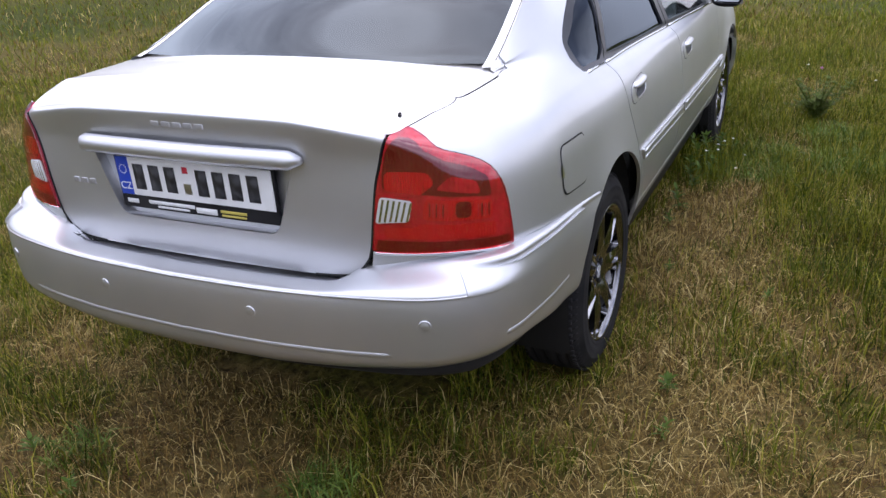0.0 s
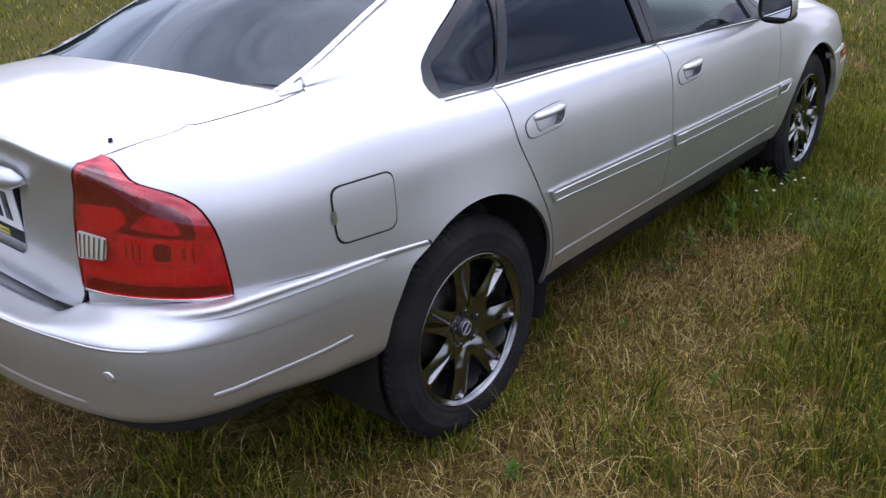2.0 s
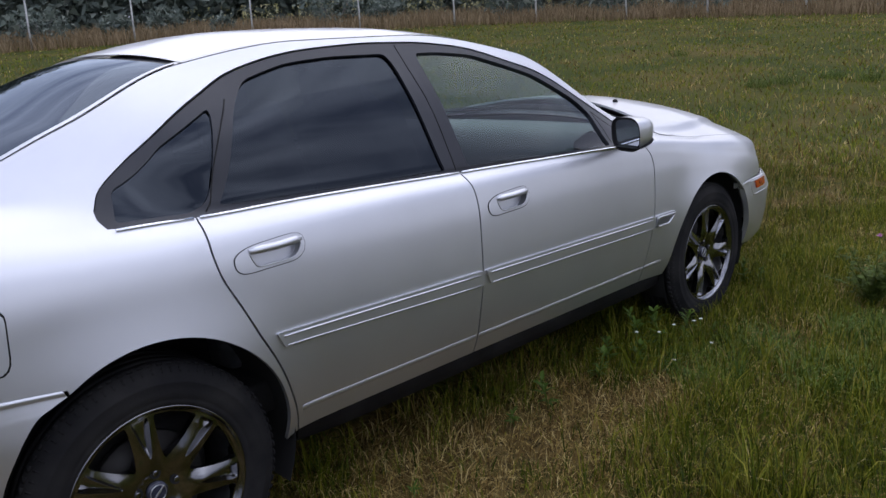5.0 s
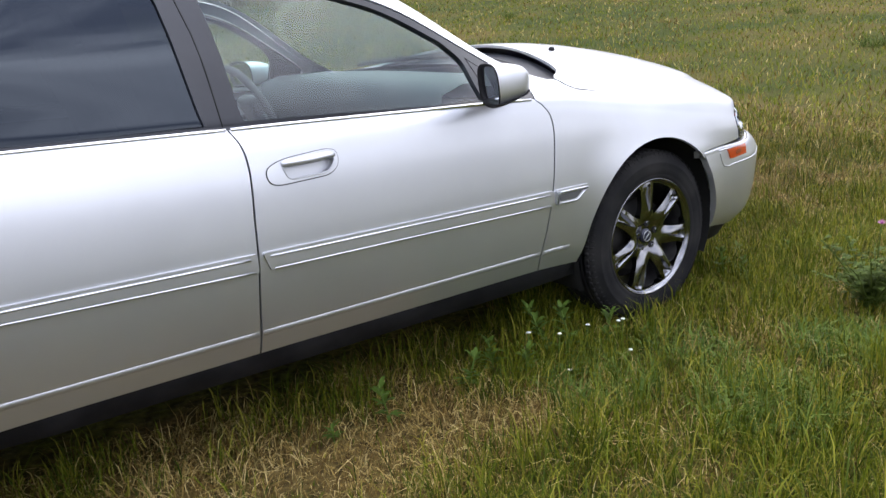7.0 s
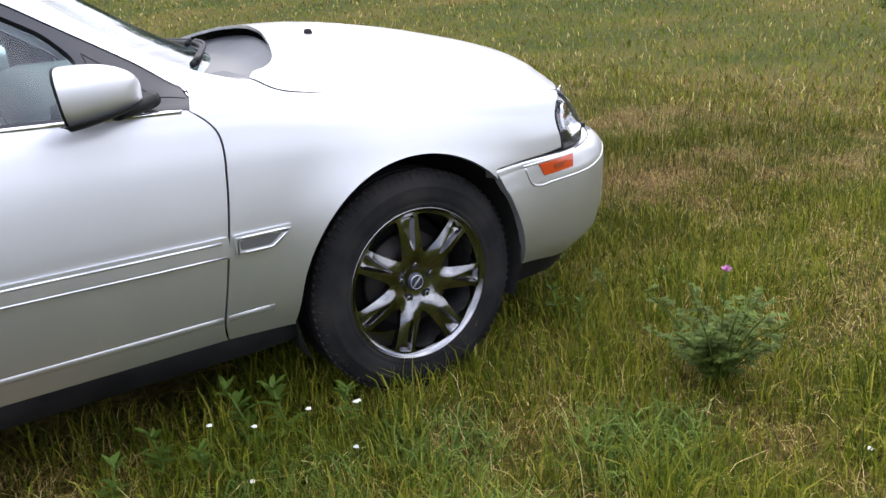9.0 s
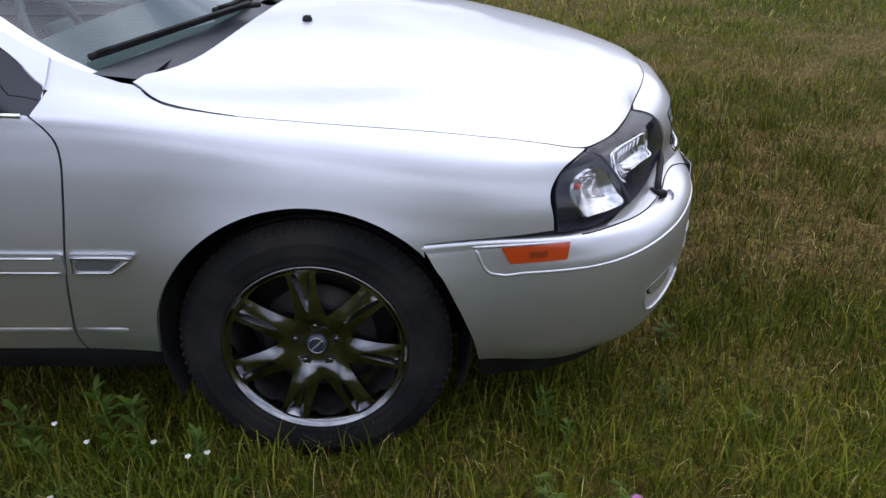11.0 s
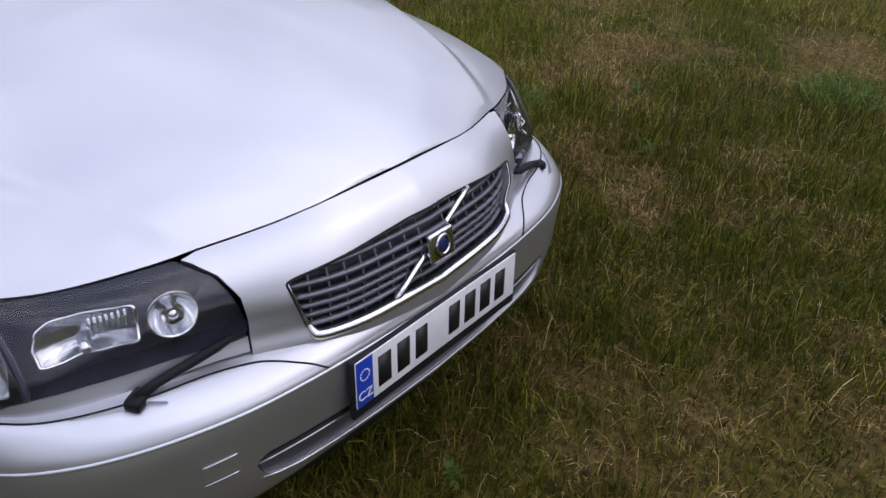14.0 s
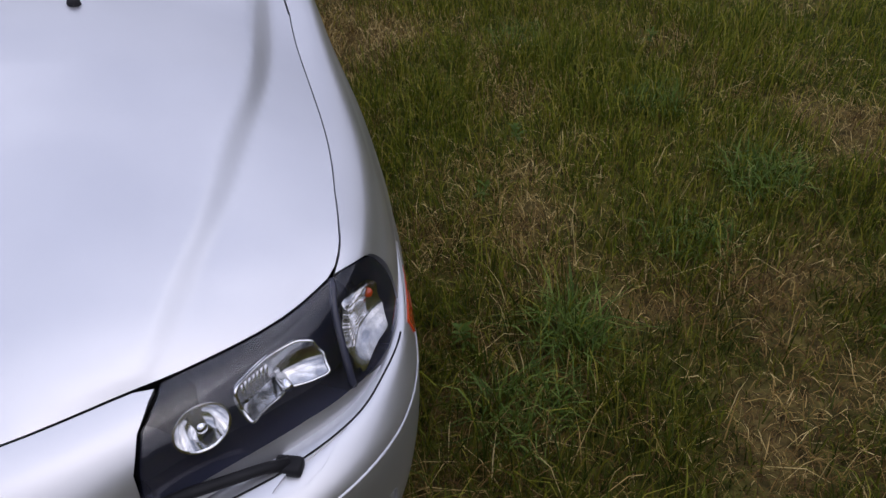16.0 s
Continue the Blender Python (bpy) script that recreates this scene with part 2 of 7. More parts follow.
# Eleven lengthwise lines of the body side: height and inset from the outline at each station.
LINE_Z = [
    [.56, .56, .56, .56, .5, .3, .3, .32, .325, .325, .322, .32, .31, .3, .3, .4, .5, .52, .52],
    [.6, .6, .6, .6, .57, .42, .42, .415, .41, .405, .4, .395, .39, .38, .38, .46, .56, .57, .57],
    [.66, .66, .66, .66, .64, .55, .54, .54, .535, .53, .525, .52, .52, .51, .5, .53, .6, .6, .6],
    [.73, .73, .73, .73, .72, .68, .67, .66, .65, .64, .635, .63, .64, .62, .6, .61, .65, .65, .65],
    [.84, .84, .84, .82, .81, .8, .8, .8, .8, .795, .785, .78, .74, .69, .675, .67, .69, .69, .69],
    [.96, .96, .96, .93, .91, .9, .89, .887, .885, .88, .87, .862, .79, .74, .715, .71, .74, .74, .74],
    [1.045, 1.043, 1.022, .985, .975, .975, .955, .945, .94, .93, .92, .905, .83, .78, .75, .75, .785, .79, .79],
    [1.062, 1.06, 1.036, 1.02, 1.028, 1.03, 1.01, .987, .978, .969, .952, .934, .874, .836, .800, .797, .820, .84, .845],
    [1.072, 1.07, 1.046, 1.05, 1.066, 1.078, 1.06, 1.03, 1.02, 1.01, .99, .958, .895, .869, .835, .818, .844, .87, .877],
    [1.073, 1.071, 1.047, 1.051, 1.067, 1.08, 1.13, 1.2, 1.22, 1.22, 1.17, .988, .892, .861, .832, .808, .835, .869, .876],
    [1.074, 1.072, 1.048, 1.052, 1.068, 1.085, 1.235, 1.366, 1.418, 1.42, 1.338, 1.03, .893, .862, .833, .809, .836, .87, .877],
]
LINE_IN = [
    [0, 0, 0, 0, .03, .065, .065, .065, .065, .065, .065, .065, .065, .065, .06, .05, .03, .03, .03],
    [0, 0, 0, 0, .015, .035, .035, .033, .033, .033, .033, .033, .034, .034, .03, .02, .01, .01, .01],
    [0, 0, 0, 0, .005, .01, .01, .008, .008, .008, .008, .008, .008, .008, .008, .005, 0, 0, 0],
    [0, 0, 0, 0, 0, 0, 0, 0, 0, 0, 0, 0, 0, 0, 0, 0, 0, 0, 0],
    [0, 0, 0, .005, .006, .008, .01, .012, .012, .012, .012, .012, .01, .005, .004, .01, .012, .012, .012],
    [0, 0, .004, .015, .02, .022, .026, .028, .028, .028, .026, .025, .018, .012, .012, .025, .012, .008, .008],
    [-.012, -.012, -.004, .03, .05, .055, .058, .055, .05, .045, .04, .034, .03, .022, .025, .045, .028, .03, .03],
    [-.006, -.006, .004, .065, .1, .125, .118, .108, .095, .082, .062, .044, .055, .045, .045, .075, .062, .07, .07],
    [.008, .008, .018, .11, .17, .218, .165, .125, .112, .097, .08, .078, .112, .102, .092, .118, .115, .125, .128],
    [.009, .009, .019, .111, .171, .222, .218, .20, .205, .2, .185, .125, .114, .104, .094, .120, .121, .131, .136],
    [.01, .01, .02, .112, .172, .226, .292, .368, .355, .34, .29, .17, .116, .106, .096, .121, .122, .132, .137],
]


def chord(xs, ys):
    return np.concatenate([[0], np.cumsum(np.hypot(np.diff(xs), np.diff(ys)))])


def eased(values, width=9):
    k = np.hanning(2 * width + 1)
    pad = np.concatenate([values[0] * 2 - values[width:0:-1], values, values[-1] * 2 - values[-2:-width - 2:-1]])
    return np.convolve(pad, k / k.sum(), "valid")


class Wall:
    """An upright skin: a plan outline (half, y positive), and lines along it given by height and inset."""

    def __init__(self, xs, ys, zs, ins, inward=1, fine=1201):
        knots = chord(xs, ys)
        self.length, self.inward, self.rows = knots[-1], inward, len(zs)
        self.s = np.linspace(0, knots[-1], fine)
        self.x, self.y = pchip(knots, xs, self.s), pchip(knots, ys, self.s)
        self.x[1:-1], self.y[1:-1] = eased(self.x, 14)[1:-1], eased(self.y, 14)[1:-1]
        tan = np.stack([np.gradient(self.x), np.gradient(self.y)], -1)
        self.tan = tan / np.linalg.norm(tan, axis=1)[:, None]
        self.z = np.array([eased(pchip(knots, z, self.s), 6) for z in zs])
        self.d = np.array([eased(pchip(knots, d, self.s), 6) for d in ins])

    def at(self, s, v):
        """The place at outline length s and line number v. Past either end of the half outline the other half goes on, mirrored."""
        s, v = np.broadcast_arrays(np.asarray(s, float), np.asarray(v, float))
        sign = np.where((s < 0) | (s > self.length), -1.0, 1.0)
        s = np.abs(s)
        s = np.where(s > self.length, 2 * self.length - s, s)
        z = np.stack([np.interp(s, self.s, r) for r in self.z])
        d = np.stack([np.interp(s, self.s, r) for r in self.d])
        i = np.clip(np.floor(v).astype(int), 0, self.rows - 2)
        f = v - i

        def line(a):
            p0, p1, p2, p3 = (np.take_along_axis(a, np.clip(i + k, 0, self.rows - 1)[None], 0)[0] for k in (-1, 0, 1, 2))
            m1, m2 = (p2 - p0) / 2, (p3 - p1) / 2
            return p1 * (1 + 2 * f) * (1 - f) ** 2 + m1 * f * (1 - f) ** 2 + p2 * f * f * (3 - 2 * f) + m2 * f * f * (f - 1)

        dd = line(d) * self.inward
        x = np.interp(s, self.s, self.x) + np.interp(s, self.s, self.tan[:, 1]) * dd
        y = np.interp(s, self.s, self.y) - np.interp(s, self.s, self.tan[:, 0]) * dd
        return np.stack([x, y * sign, line(z)], -1)

    def find(self, x, z):
        """The s and v of the place on the long side that shows at x and z from the side."""
        s, v, vs = float(np.interp(x, self.x, self.s)), 0.0, np.linspace(0, self.rows - 1, 400)
        for _ in range(3):
            col = self.at(np.full(400, s), vs)
            v = float(np.interp(z, np.maximum.accumulate(col[:, 2]) + np.arange(400) * 1e-9, vs))
            s += x - float(self.at(s, v)[0])
        return s, v


BODY = Wall(PLAN_X, PLAN_Y, LINE_Z, LINE_IN)


from mathutils.geometry import delaunay_2d_cdt


# ---- building tools ----
def mesh_part(name, verts, faces, material, parent=None, label="", normals=None, smooth=True):
    me = bpy.data.meshes.new(name)
    me.from_pydata([tuple(map(float, v)) for v in verts], [], [tuple(map(int, f)) for f in faces])
    for m in material if isinstance(material, (list, tuple)) else [material]:
        me.materials.append(m)
    me.polygons.foreach_set("use_smooth", [smooth] * len(me.polygons))
    if normals is not None:
        me.normals_split_custom_set_from_vertices([tuple(map(float, n)) for n in normals])
    ob = new(name, me)
    if parent:
        ob.parent = parent
    return tagged(ob, label=label)


def part(name, bm, material, parent=None, label="", smooth=True):
    bmesh.ops.recalc_face_normals(bm, faces=bm.faces)
    me = bpy.data.meshes.new(name)
    bm.to_mesh(me)
    bm.free()
    for m in material if isinstance(material, (list, tuple)) else [material]:
        me.materials.append(m)
    me.polygons.foreach_set("use_smooth", [smooth] * len(me.polygons))
    ob = new(name, me)
    if parent:
        ob.parent = parent
    return tagged(ob, label=label)


def curve_through(pts, step=0.02, closed=False):
    """Points along a smooth curve through the given ones."""
    p = np.asarray(pts, float)
    n = len(p)
    out = []
    for i in range(n if closed else n - 1):
        a, b = p[i], p[(i + 1) % n]
        before = p[(i - 1) % n] if closed or i else 2 * a - b
        after = p[(i + 2) % n] if closed or i + 2 < n else 2 * b - a
        k = max(1, int(np.linalg.norm(b - a) / step))
        for t in np.arange(k) / k:
            out.append(0.5 * (2 * a + (b - before) * t + (2 * before - 5 * a + 4 * b - after) * t * t + (3 * a - before - 3 * b + after) * t ** 3))
    return out if closed else out + [p[-1]]


def straight(pts, step=0.02, closed=True):
    p = [np.asarray(q, float) for q in pts]
    out = []
    for i in range(len(p) if closed else len(p) - 1):
        a, b = p[i], p[(i + 1) % len(p)]
        k = max(1, int(np.linalg.norm(b - a) / step))
        out += [a + (b - a) * t for t in np.arange(k) / k]
    return out if closed else out + [p[-1]]


def rounded(pts, r, n=5):
    """A polygon with its corners rounded by about r."""
    p, out = [np.asarray(q, float) for q in pts], []
    for i, c in enumerate(p):
        a, b = p[i - 1] - c, p[(i + 1) % len(p)] - c
        ra, rb = min(r, np.linalg.norm(a) * 0.45), min(r, np.linalg.norm(b) * 0.45)
        a, b = c + a / np.linalg.norm(a) * ra, c + b / np.linalg.norm(b) * rb
        out += [(1 - t) ** 2 * a + 2 * t * (1 - t) * c + t * t * b for t in np.linspace(0, 1, n)]
    return out


def inside(poly, pts):
    poly, pts = np.asarray(poly), np.asarray(pts)
    x, y, hit = pts[:, 0], pts[:, 1], np.zeros(len(pts), bool)
    for (x0, y0), (x1, y1) in zip(poly, np.roll(poly, -1, 0)):
        if y0 != y1:
            hit ^= ((y0 > y) != (y1 > y)) & (x < (x1 - x0) * (y - y0) / (y1 - y0) + x0)
    return hit


def normals_of(f, a, b, h=2e-3, ref=None):
    n = np.cross(f(a + h, b) - f(a - h, b), f(a, b + h) - f(a, b - h))
    n /= np.linalg.norm(n, axis=1)[:, None] + 1e-12
    if ref is not None:
        return n * np.sign((n * np.array(ref)).sum(1))[:, None]
    p = f(a, b)
    core = np.stack([np.clip(p[:, 0], -0.6, 3.4), 0 * a, np.full(len(a), 0.42)], -1)
    return n * np.sign(((p - core) * n).sum(1))[:, None]


def skin(name, f, outer, material, parent, label="", holes=(), step=0.028, fold=0.012, lift=0.0, right=False, inset=0.0, edge=0.016, ref=None, flare=0.0):
    """A panel: the stretch of the surface f inside an outline, with turned-in edges; right: the mirrored one."""
    loops = [straight(lp, edge) for lp in (outer, *holes)]
    flat = [np.array(lp) for lp in loops]
    if inset:
        flat = [shrink(lp, inset if i == 0 else -inset) for i, lp in enumerate(flat)]
    lo, hi = flat[0].min(0), flat[0].max(0)
    gx, gy = np.meshgrid(np.arange(lo[0], hi[0], step), np.arange(lo[1], hi[1], step), indexing="ij")
    grid = np.stack([gx.ravel(), gy.ravel()], -1)
    ok = inside(flat[0], grid)
    for h in flat[1:]:
        ok &= ~inside(h, grid)
    grid = grid[ok]
    border = np.concatenate(flat)
    if len(grid):
        near = np.min(((grid[:, None] - border[None]) ** 2).sum(-1), 1) if len(grid) * len(border) < 4e6 else np.array([((border - g) ** 2).sum(1).min() for g in grid])
        grid = grid[near > (0.5 * min(step, edge)) ** 2]
    edges, base = [], 0
    for lp in flat:
        edges += [(base + i, base + (i + 1) % len(lp)) for i in range(len(lp))]
        base += len(lp)
    pts = np.concatenate([border, grid]) if len(grid) else border
    vs, _, tris, *_ = delaunay_2d_cdt([Vector(p) for p in pts], edges, [], 0, 1e-6)
    vs = np.array([tuple(v) for v in vs])
    tris = np.array([t for t in tris if len(t) == 3])
    mid = vs[tris].mean(1)
    ok = inside(flat[0], mid)
    for h in flat[1:]:
        ok &= ~inside(h, mid)
    tris = tris[ok]
    place, nor = f(vs[:, 0], vs[:, 1]), normals_of(f, vs[:, 0], vs[:, 1], ref=ref)
    place = place + nor * lift
    tri_n = np.cross(place[tris[:, 1]] - place[tris[:, 0]], place[tris[:, 2]] - place[tris[:, 0]])
    turn = (tri_n * nor[tris[:, 0]]).sum(1) < 0
    tris[turn] = tris[turn][:, ::-1]
    verts, norms, faces = [*place], [*nor], [tuple(t) for t in tris]
    if fold:
        for i_lp, lp in enumerate(flat):
            e, n = f(lp[:, 0], lp[:, 1]), normals_of(f, lp[:, 0], lp[:, 1], ref=ref)
            away = shrink(lp, -.004 if i_lp == 0 else .004)
            out = f(away[:, 0], away[:, 1]) - e
            e = e + n * lift
            k, b = len(lp), len(verts)
            out -= n * (out * n).sum(1)[:, None]
            out /= np.linalg.norm(out, axis=1)[:, None] + 1e-12
            verts += [*e, *(e - n * fold + out * flare)]
            out = out * fold + n * flare if fold > 0 else -out
            out /= np.linalg.norm(out, axis=1)[:, None] + 1e-12
            norms += [*out, *out]
            ring = [(b + i, b + (i + 1) % k, b + k + (i + 1) % k, b + k + i) for i in range(k)]
            va, wind = np.array(verts[b:]), 0.0
            for i in range(0, k, max(1, k // 12)):
                p0, p1, p2 = va[i], va[(i + 1) % k], va[k + (i + 1) % k]
                wind += float(np.dot(np.cross(p1 - p0, p2 - p0), out[i]))
            faces += ring if wind > 0 else [q[::-1] for q in ring]
    verts, norms = np.array(verts), np.array(norms)
    if right:
        verts[:, 1] *= -1
        norms[:, 1] *= -1
        faces = [fc[::-1] for fc in faces]
    return mesh_part(name, verts, faces, material, parent, label, norms)


def shrink(lp, d):
    """A closed outline drawn in by d."""
    t = np.roll(lp, -1, 0) - np.roll(lp, 1, 0)
    t /= np.linalg.norm(t, axis=1)[:, None] + 1e-9
    n = np.stack([-t[:, 1], t[:, 0]], -1)
    area = 0.5 * np.sum(lp[:, 0] * np.roll(lp[:, 1], -1) - np.roll(lp[:, 0], -1) * lp[:, 1])
    return lp + n * d * np.sign(area)


def sheet(name, f, us, vs, material, parent, label="", thick=0.0, flip=False):
    """A grid of the surface f over us and vs."""
    a, b = np.meshgrid(us, vs, indexing="ij")
    p = f(a.ravel(), b.ravel())
    n, m = len(us), len(vs)
    faces = [(i * m + j, (i + 1) * m + j, (i + 1) * m + j + 1, i * m + j + 1) for i in range(n - 1) for j in range(m - 1)]
    return mesh_part(name, p, [fc[::-1] for fc in faces] if flip else faces, material, parent, label)


def box(bm, size, at=(0, 0, 0), turn=None, bevel=0.0, seg=2):
    made = bmesh.ops.create_cube(bm, size=1.0)["verts"]
    m = Matrix.Translation(at) @ (turn or Matrix()) @ Matrix.Diagonal((*size, 1))
    bmesh.ops.transform(bm, matrix=m, verts=made)
    if bevel:
        es = list({e for v in made for e in v.link_edges})
        bmesh.ops.bevel(bm, geom=es, offset=bevel, segments=seg, affect="EDGES", profile=0.6)


def lathe(bm, profile, n=64, axis="Y", at=(0, 0, 0), arc=None):
    """Turns (radius, height) pairs round an axis."""
    rings, start = [], Vector(at)
    for r, h in profile:
        ring = []
        for i in range(n):
            a = 2 * math.pi * i / n
            c, s = r * math.cos(a), r * math.sin(a)
            ring.append(bm.verts.new(start + (Vector((c, h, s)) if axis == "Y" else Vector((c, s, h)) if axis == "Z" else Vector((h, c, s)))))
        rings.append(ring)
    for a, b in zip(rings, rings[1:]):
        for i in range(n):
            bm.faces.new((a[i], a[(i + 1) % n], b[(i + 1) % n], b[i]))
    return rings


def tube(bm, pts, radius, n=8, squash=1.0, closed=False):
    """A round bar along points; radius may be a list."""
    pts = [Vector(p) for p in pts]
    rings = []
    for i, p in enumerate(pts):
        d = (pts[min(i + 1, len(pts) - 1)] - pts[max(i - 1, 0)]).normalized() if not closed else (pts[(i + 1) % len(pts)] - pts[i - 1]).normalized()
        u = d.cross(Vector((0, 0, 1)) if abs(d.z) < 0.9 else Vector((1, 0, 0))).normalized()
        w = d.cross(u)
        r = radius[i] if isinstance(radius, (list, tuple)) else radius
        rings.append([bm.verts.new(p + u * math.cos(2 * math.pi * k / n) * r + w * math.sin(2 * math.pi * k / n) * r * squash) for k in range(n)])
    pairs = list(zip(rings, rings[1:])) + ([(rings[-1], rings[0])] if closed else [])
    for a, b in pairs:
        for k in range(n):
            bm.faces.new((a[k], a[(k + 1) % n], b[(k + 1) % n], b[k]))
    if not closed:
        bm.faces.new(rings[0][::-1])
        bm.faces.new(rings[-1])


# ---- the car: silver saloon; x runs forward from the rear axle, y to its left, z up ----
V = 0.1  # domain height of one body line


def flared(p):
    """The sides swell outwards towards the lips of the wheel arches."""
    out = np.zeros(len(p))
    for cx, cz, r in ((.02, .365, .365), (2.79, .35, .377)):
        w = np.clip(1 - (np.hypot(p[:, 0] - cx, p[:, 2] - cz) - r) / .15, 0, 1)
        out = np.maximum(out, .012 * w * w)
    return p + np.stack([0 * out, np.sign(p[:, 1]) * out * (np.abs(p[:, 1]) > .6), 0 * out], -1)


def body(a, b):
    return flared(np.atleast_2d(BODY.at(a, b / V)))


def off(d):
    return lambda a, b: body(a, b) - normals_of(body, a, b) * d


def on(*xz):
    """Outline points on the body side from places (x, z)."""
    return [(lambda sv: np.array([sv[0], sv[1] * V]))(BODY.find(x, z)) for x, z in xz]


def sv(*pts):
    return [np.array([s, v * V]) for s, v in pts]


def arc(cx, cz, r, a0, a1, n=14):
    return [(cx + r * math.cos(radians(a)), cz + r * math.sin(radians(a))) for a in np.linspace(a0, a1, n)]


car = tagged(new("car"), "silver four-door saloon car with dark wheels parked on grass", "car")
GAP = 0.0028

REAR_GAP = [(.226, .987), (.221, .93), (.222, .884), (.238, .82), (.292, .70), (.345, .59), (.385, .49), (.41, .41), (.424, .335)]
B_GAP = [(1.158, .335), (1.158, .42), (1.159, .518), (1.168, .68), (1.177, .80), (1.181, .866), (1.175, .92), (1.158, .966)]
F_GAP = [(2.213, .33), (2.205, .39), (2.221, .50), (2.240, .62), (2.260, .75), (2.268, .84), (2.254, .89), (2.207, .934)]
FRAME_TOP = [(-.004, 1.04), (.03, 1.085), (.11, 1.14), (.234, 1.213), (.36, 1.279), (.468, 1.328), (.60, 1.363), (.795, 1.388), (1.0, 1.396), (1.151, 1.393), (1.30, 1.382), (1.471, 1.355), (1.694, 1.287), (1.934, 1.172), (2.127, 1.05), (2.215, .985)]
BELT = [(.0, .998), (.229, .988), (.55, .983), (1.158, .967), (1.7, .952), (2.211, .935)]
R_ARCH, F_ARCH = arc(.02, .365, .365, 123, -8), arc(2.79, .35, .377, 168, 42)
smooth_on = lambda pts, step=0.02: curve_through(on(*pts), step)

LID_GAP = ([.628, .655, .686, .727, .784, .850, .916, .990, 1.068, 1.161, 1.221, 1.26], [7.42, 7.68, 7.97, 8.32, 8.38, 8.12, 7.81, 7.75, 7.73, 7.75, 7.90, 7.96])
S_TOP = [np.array([s, float(pchip(*LID_GAP, s)) * V]) for s in np.linspace(.63, float(BODY.find(-.345, 1.078)[0]), 40)]
LAMP_OUT = sv((.628, 7.40), (.645, 7.2), (.665, 6.8), (.70, 6.1), (.74, 5.85), (.79, 5.62), (.835, 5.27), (.862, 4.85), (.878, 4.35), (.886, 3.4), (.886, 3.12))
ditch = [np.array([s, 10 * V]) for s in np.linspace(float(BODY.find(-.33, 1.09)[0]), float(BODY.find(2.22, 1.03)[0]), 90)]
LAMP_OUT_C = curve_through(LAMP_OUT)
quarter = (S_TOP + ditch + on((2.225, .96)) + smooth_on(FRAME_TOP)[::-1] + curve_through(on((-.006, 1.02), (.005, 1.0), (.03, .998), (.2, .989)))
           + smooth_on(REAR_GAP) + smooth_on(R_ARCH[::-1]) + smooth_on([(-.182, .682), (-.35, .698), (-.49, .712), (-.60, .722), (-.70, .727)]) + LAMP_OUT_C[::-1])
rear_door_o = smooth_on(REAR_GAP) + smooth_on(B_GAP) + smooth_on([(1.15, .967), (.7, .98), (.23, .988)])
front_door_o = smooth_on(B_GAP)[::-1] + smooth_on(F_GAP) + smooth_on([(2.2, .936), (1.7, .952), (1.165, .966)])
SEAM_V = ([4.9, 5.0, 5.11, 5.25, 5.48, 5.72, 6.0], [8.0, 7.78, 7.34, 7.45, 7.5, 7.82, 7.84])
WING_REAR = ((4.25, 8.0), (4.19, 8.2), (4.12, 8.7), (4.065, 9.3), (4.02, 10.0), (3.98, 9.7), (3.93, 9.6), (3.86, 10.0))
fender_o = (smooth_on(F_GAP)[::-1] + smooth_on([(2.213, .33), (2.30, .325), (2.40, .322)]) + smooth_on([(2.40, .33), *F_ARCH])
            + smooth_on([(3.07, .636), (3.2, .64), (3.372, .645)])
            + curve_through(sv((4.99, 4.0), (4.983, 5.0), (4.99, 5.9), (5.02, 6.6), (5.07, 7.05), (5.11, 7.3)))
            + [np.array([s, np.interp(s, *SEAM_V) * V]) for s in np.linspace(5.11, 4.28, 40)]
            + curve_through(sv(*WING_REAR)) + on((2.225, .97)))
frame_o = smooth_on(FRAME_TOP) + on((2.225, .955)) + smooth_on(BELT)[::-1] + curve_through(on((-.002, 1.0), (-.012, 1.02)))
QUARTER_GLASS = on((.030, 1.008), (.222, 1.000), (.375, 1.252), (.20, 1.167), (.052, 1.080))
R_GLASS = on((.30, 1.005), (.318, 1.03), (.432, 1.234), (.508, 1.313), (.667, 1.352), (.85, 1.365), (1.072, 1.363), (1.106, .979))
F_GLASS = on((1.208, .982), (1.203, 1.1), (1.195, 1.23), (1.186, 1.358), (1.30, 1.356), (1.459, 1.339), (1.682, 1.272), (1.95, 1.135), (2.0, 1.08), (2.01, .955))

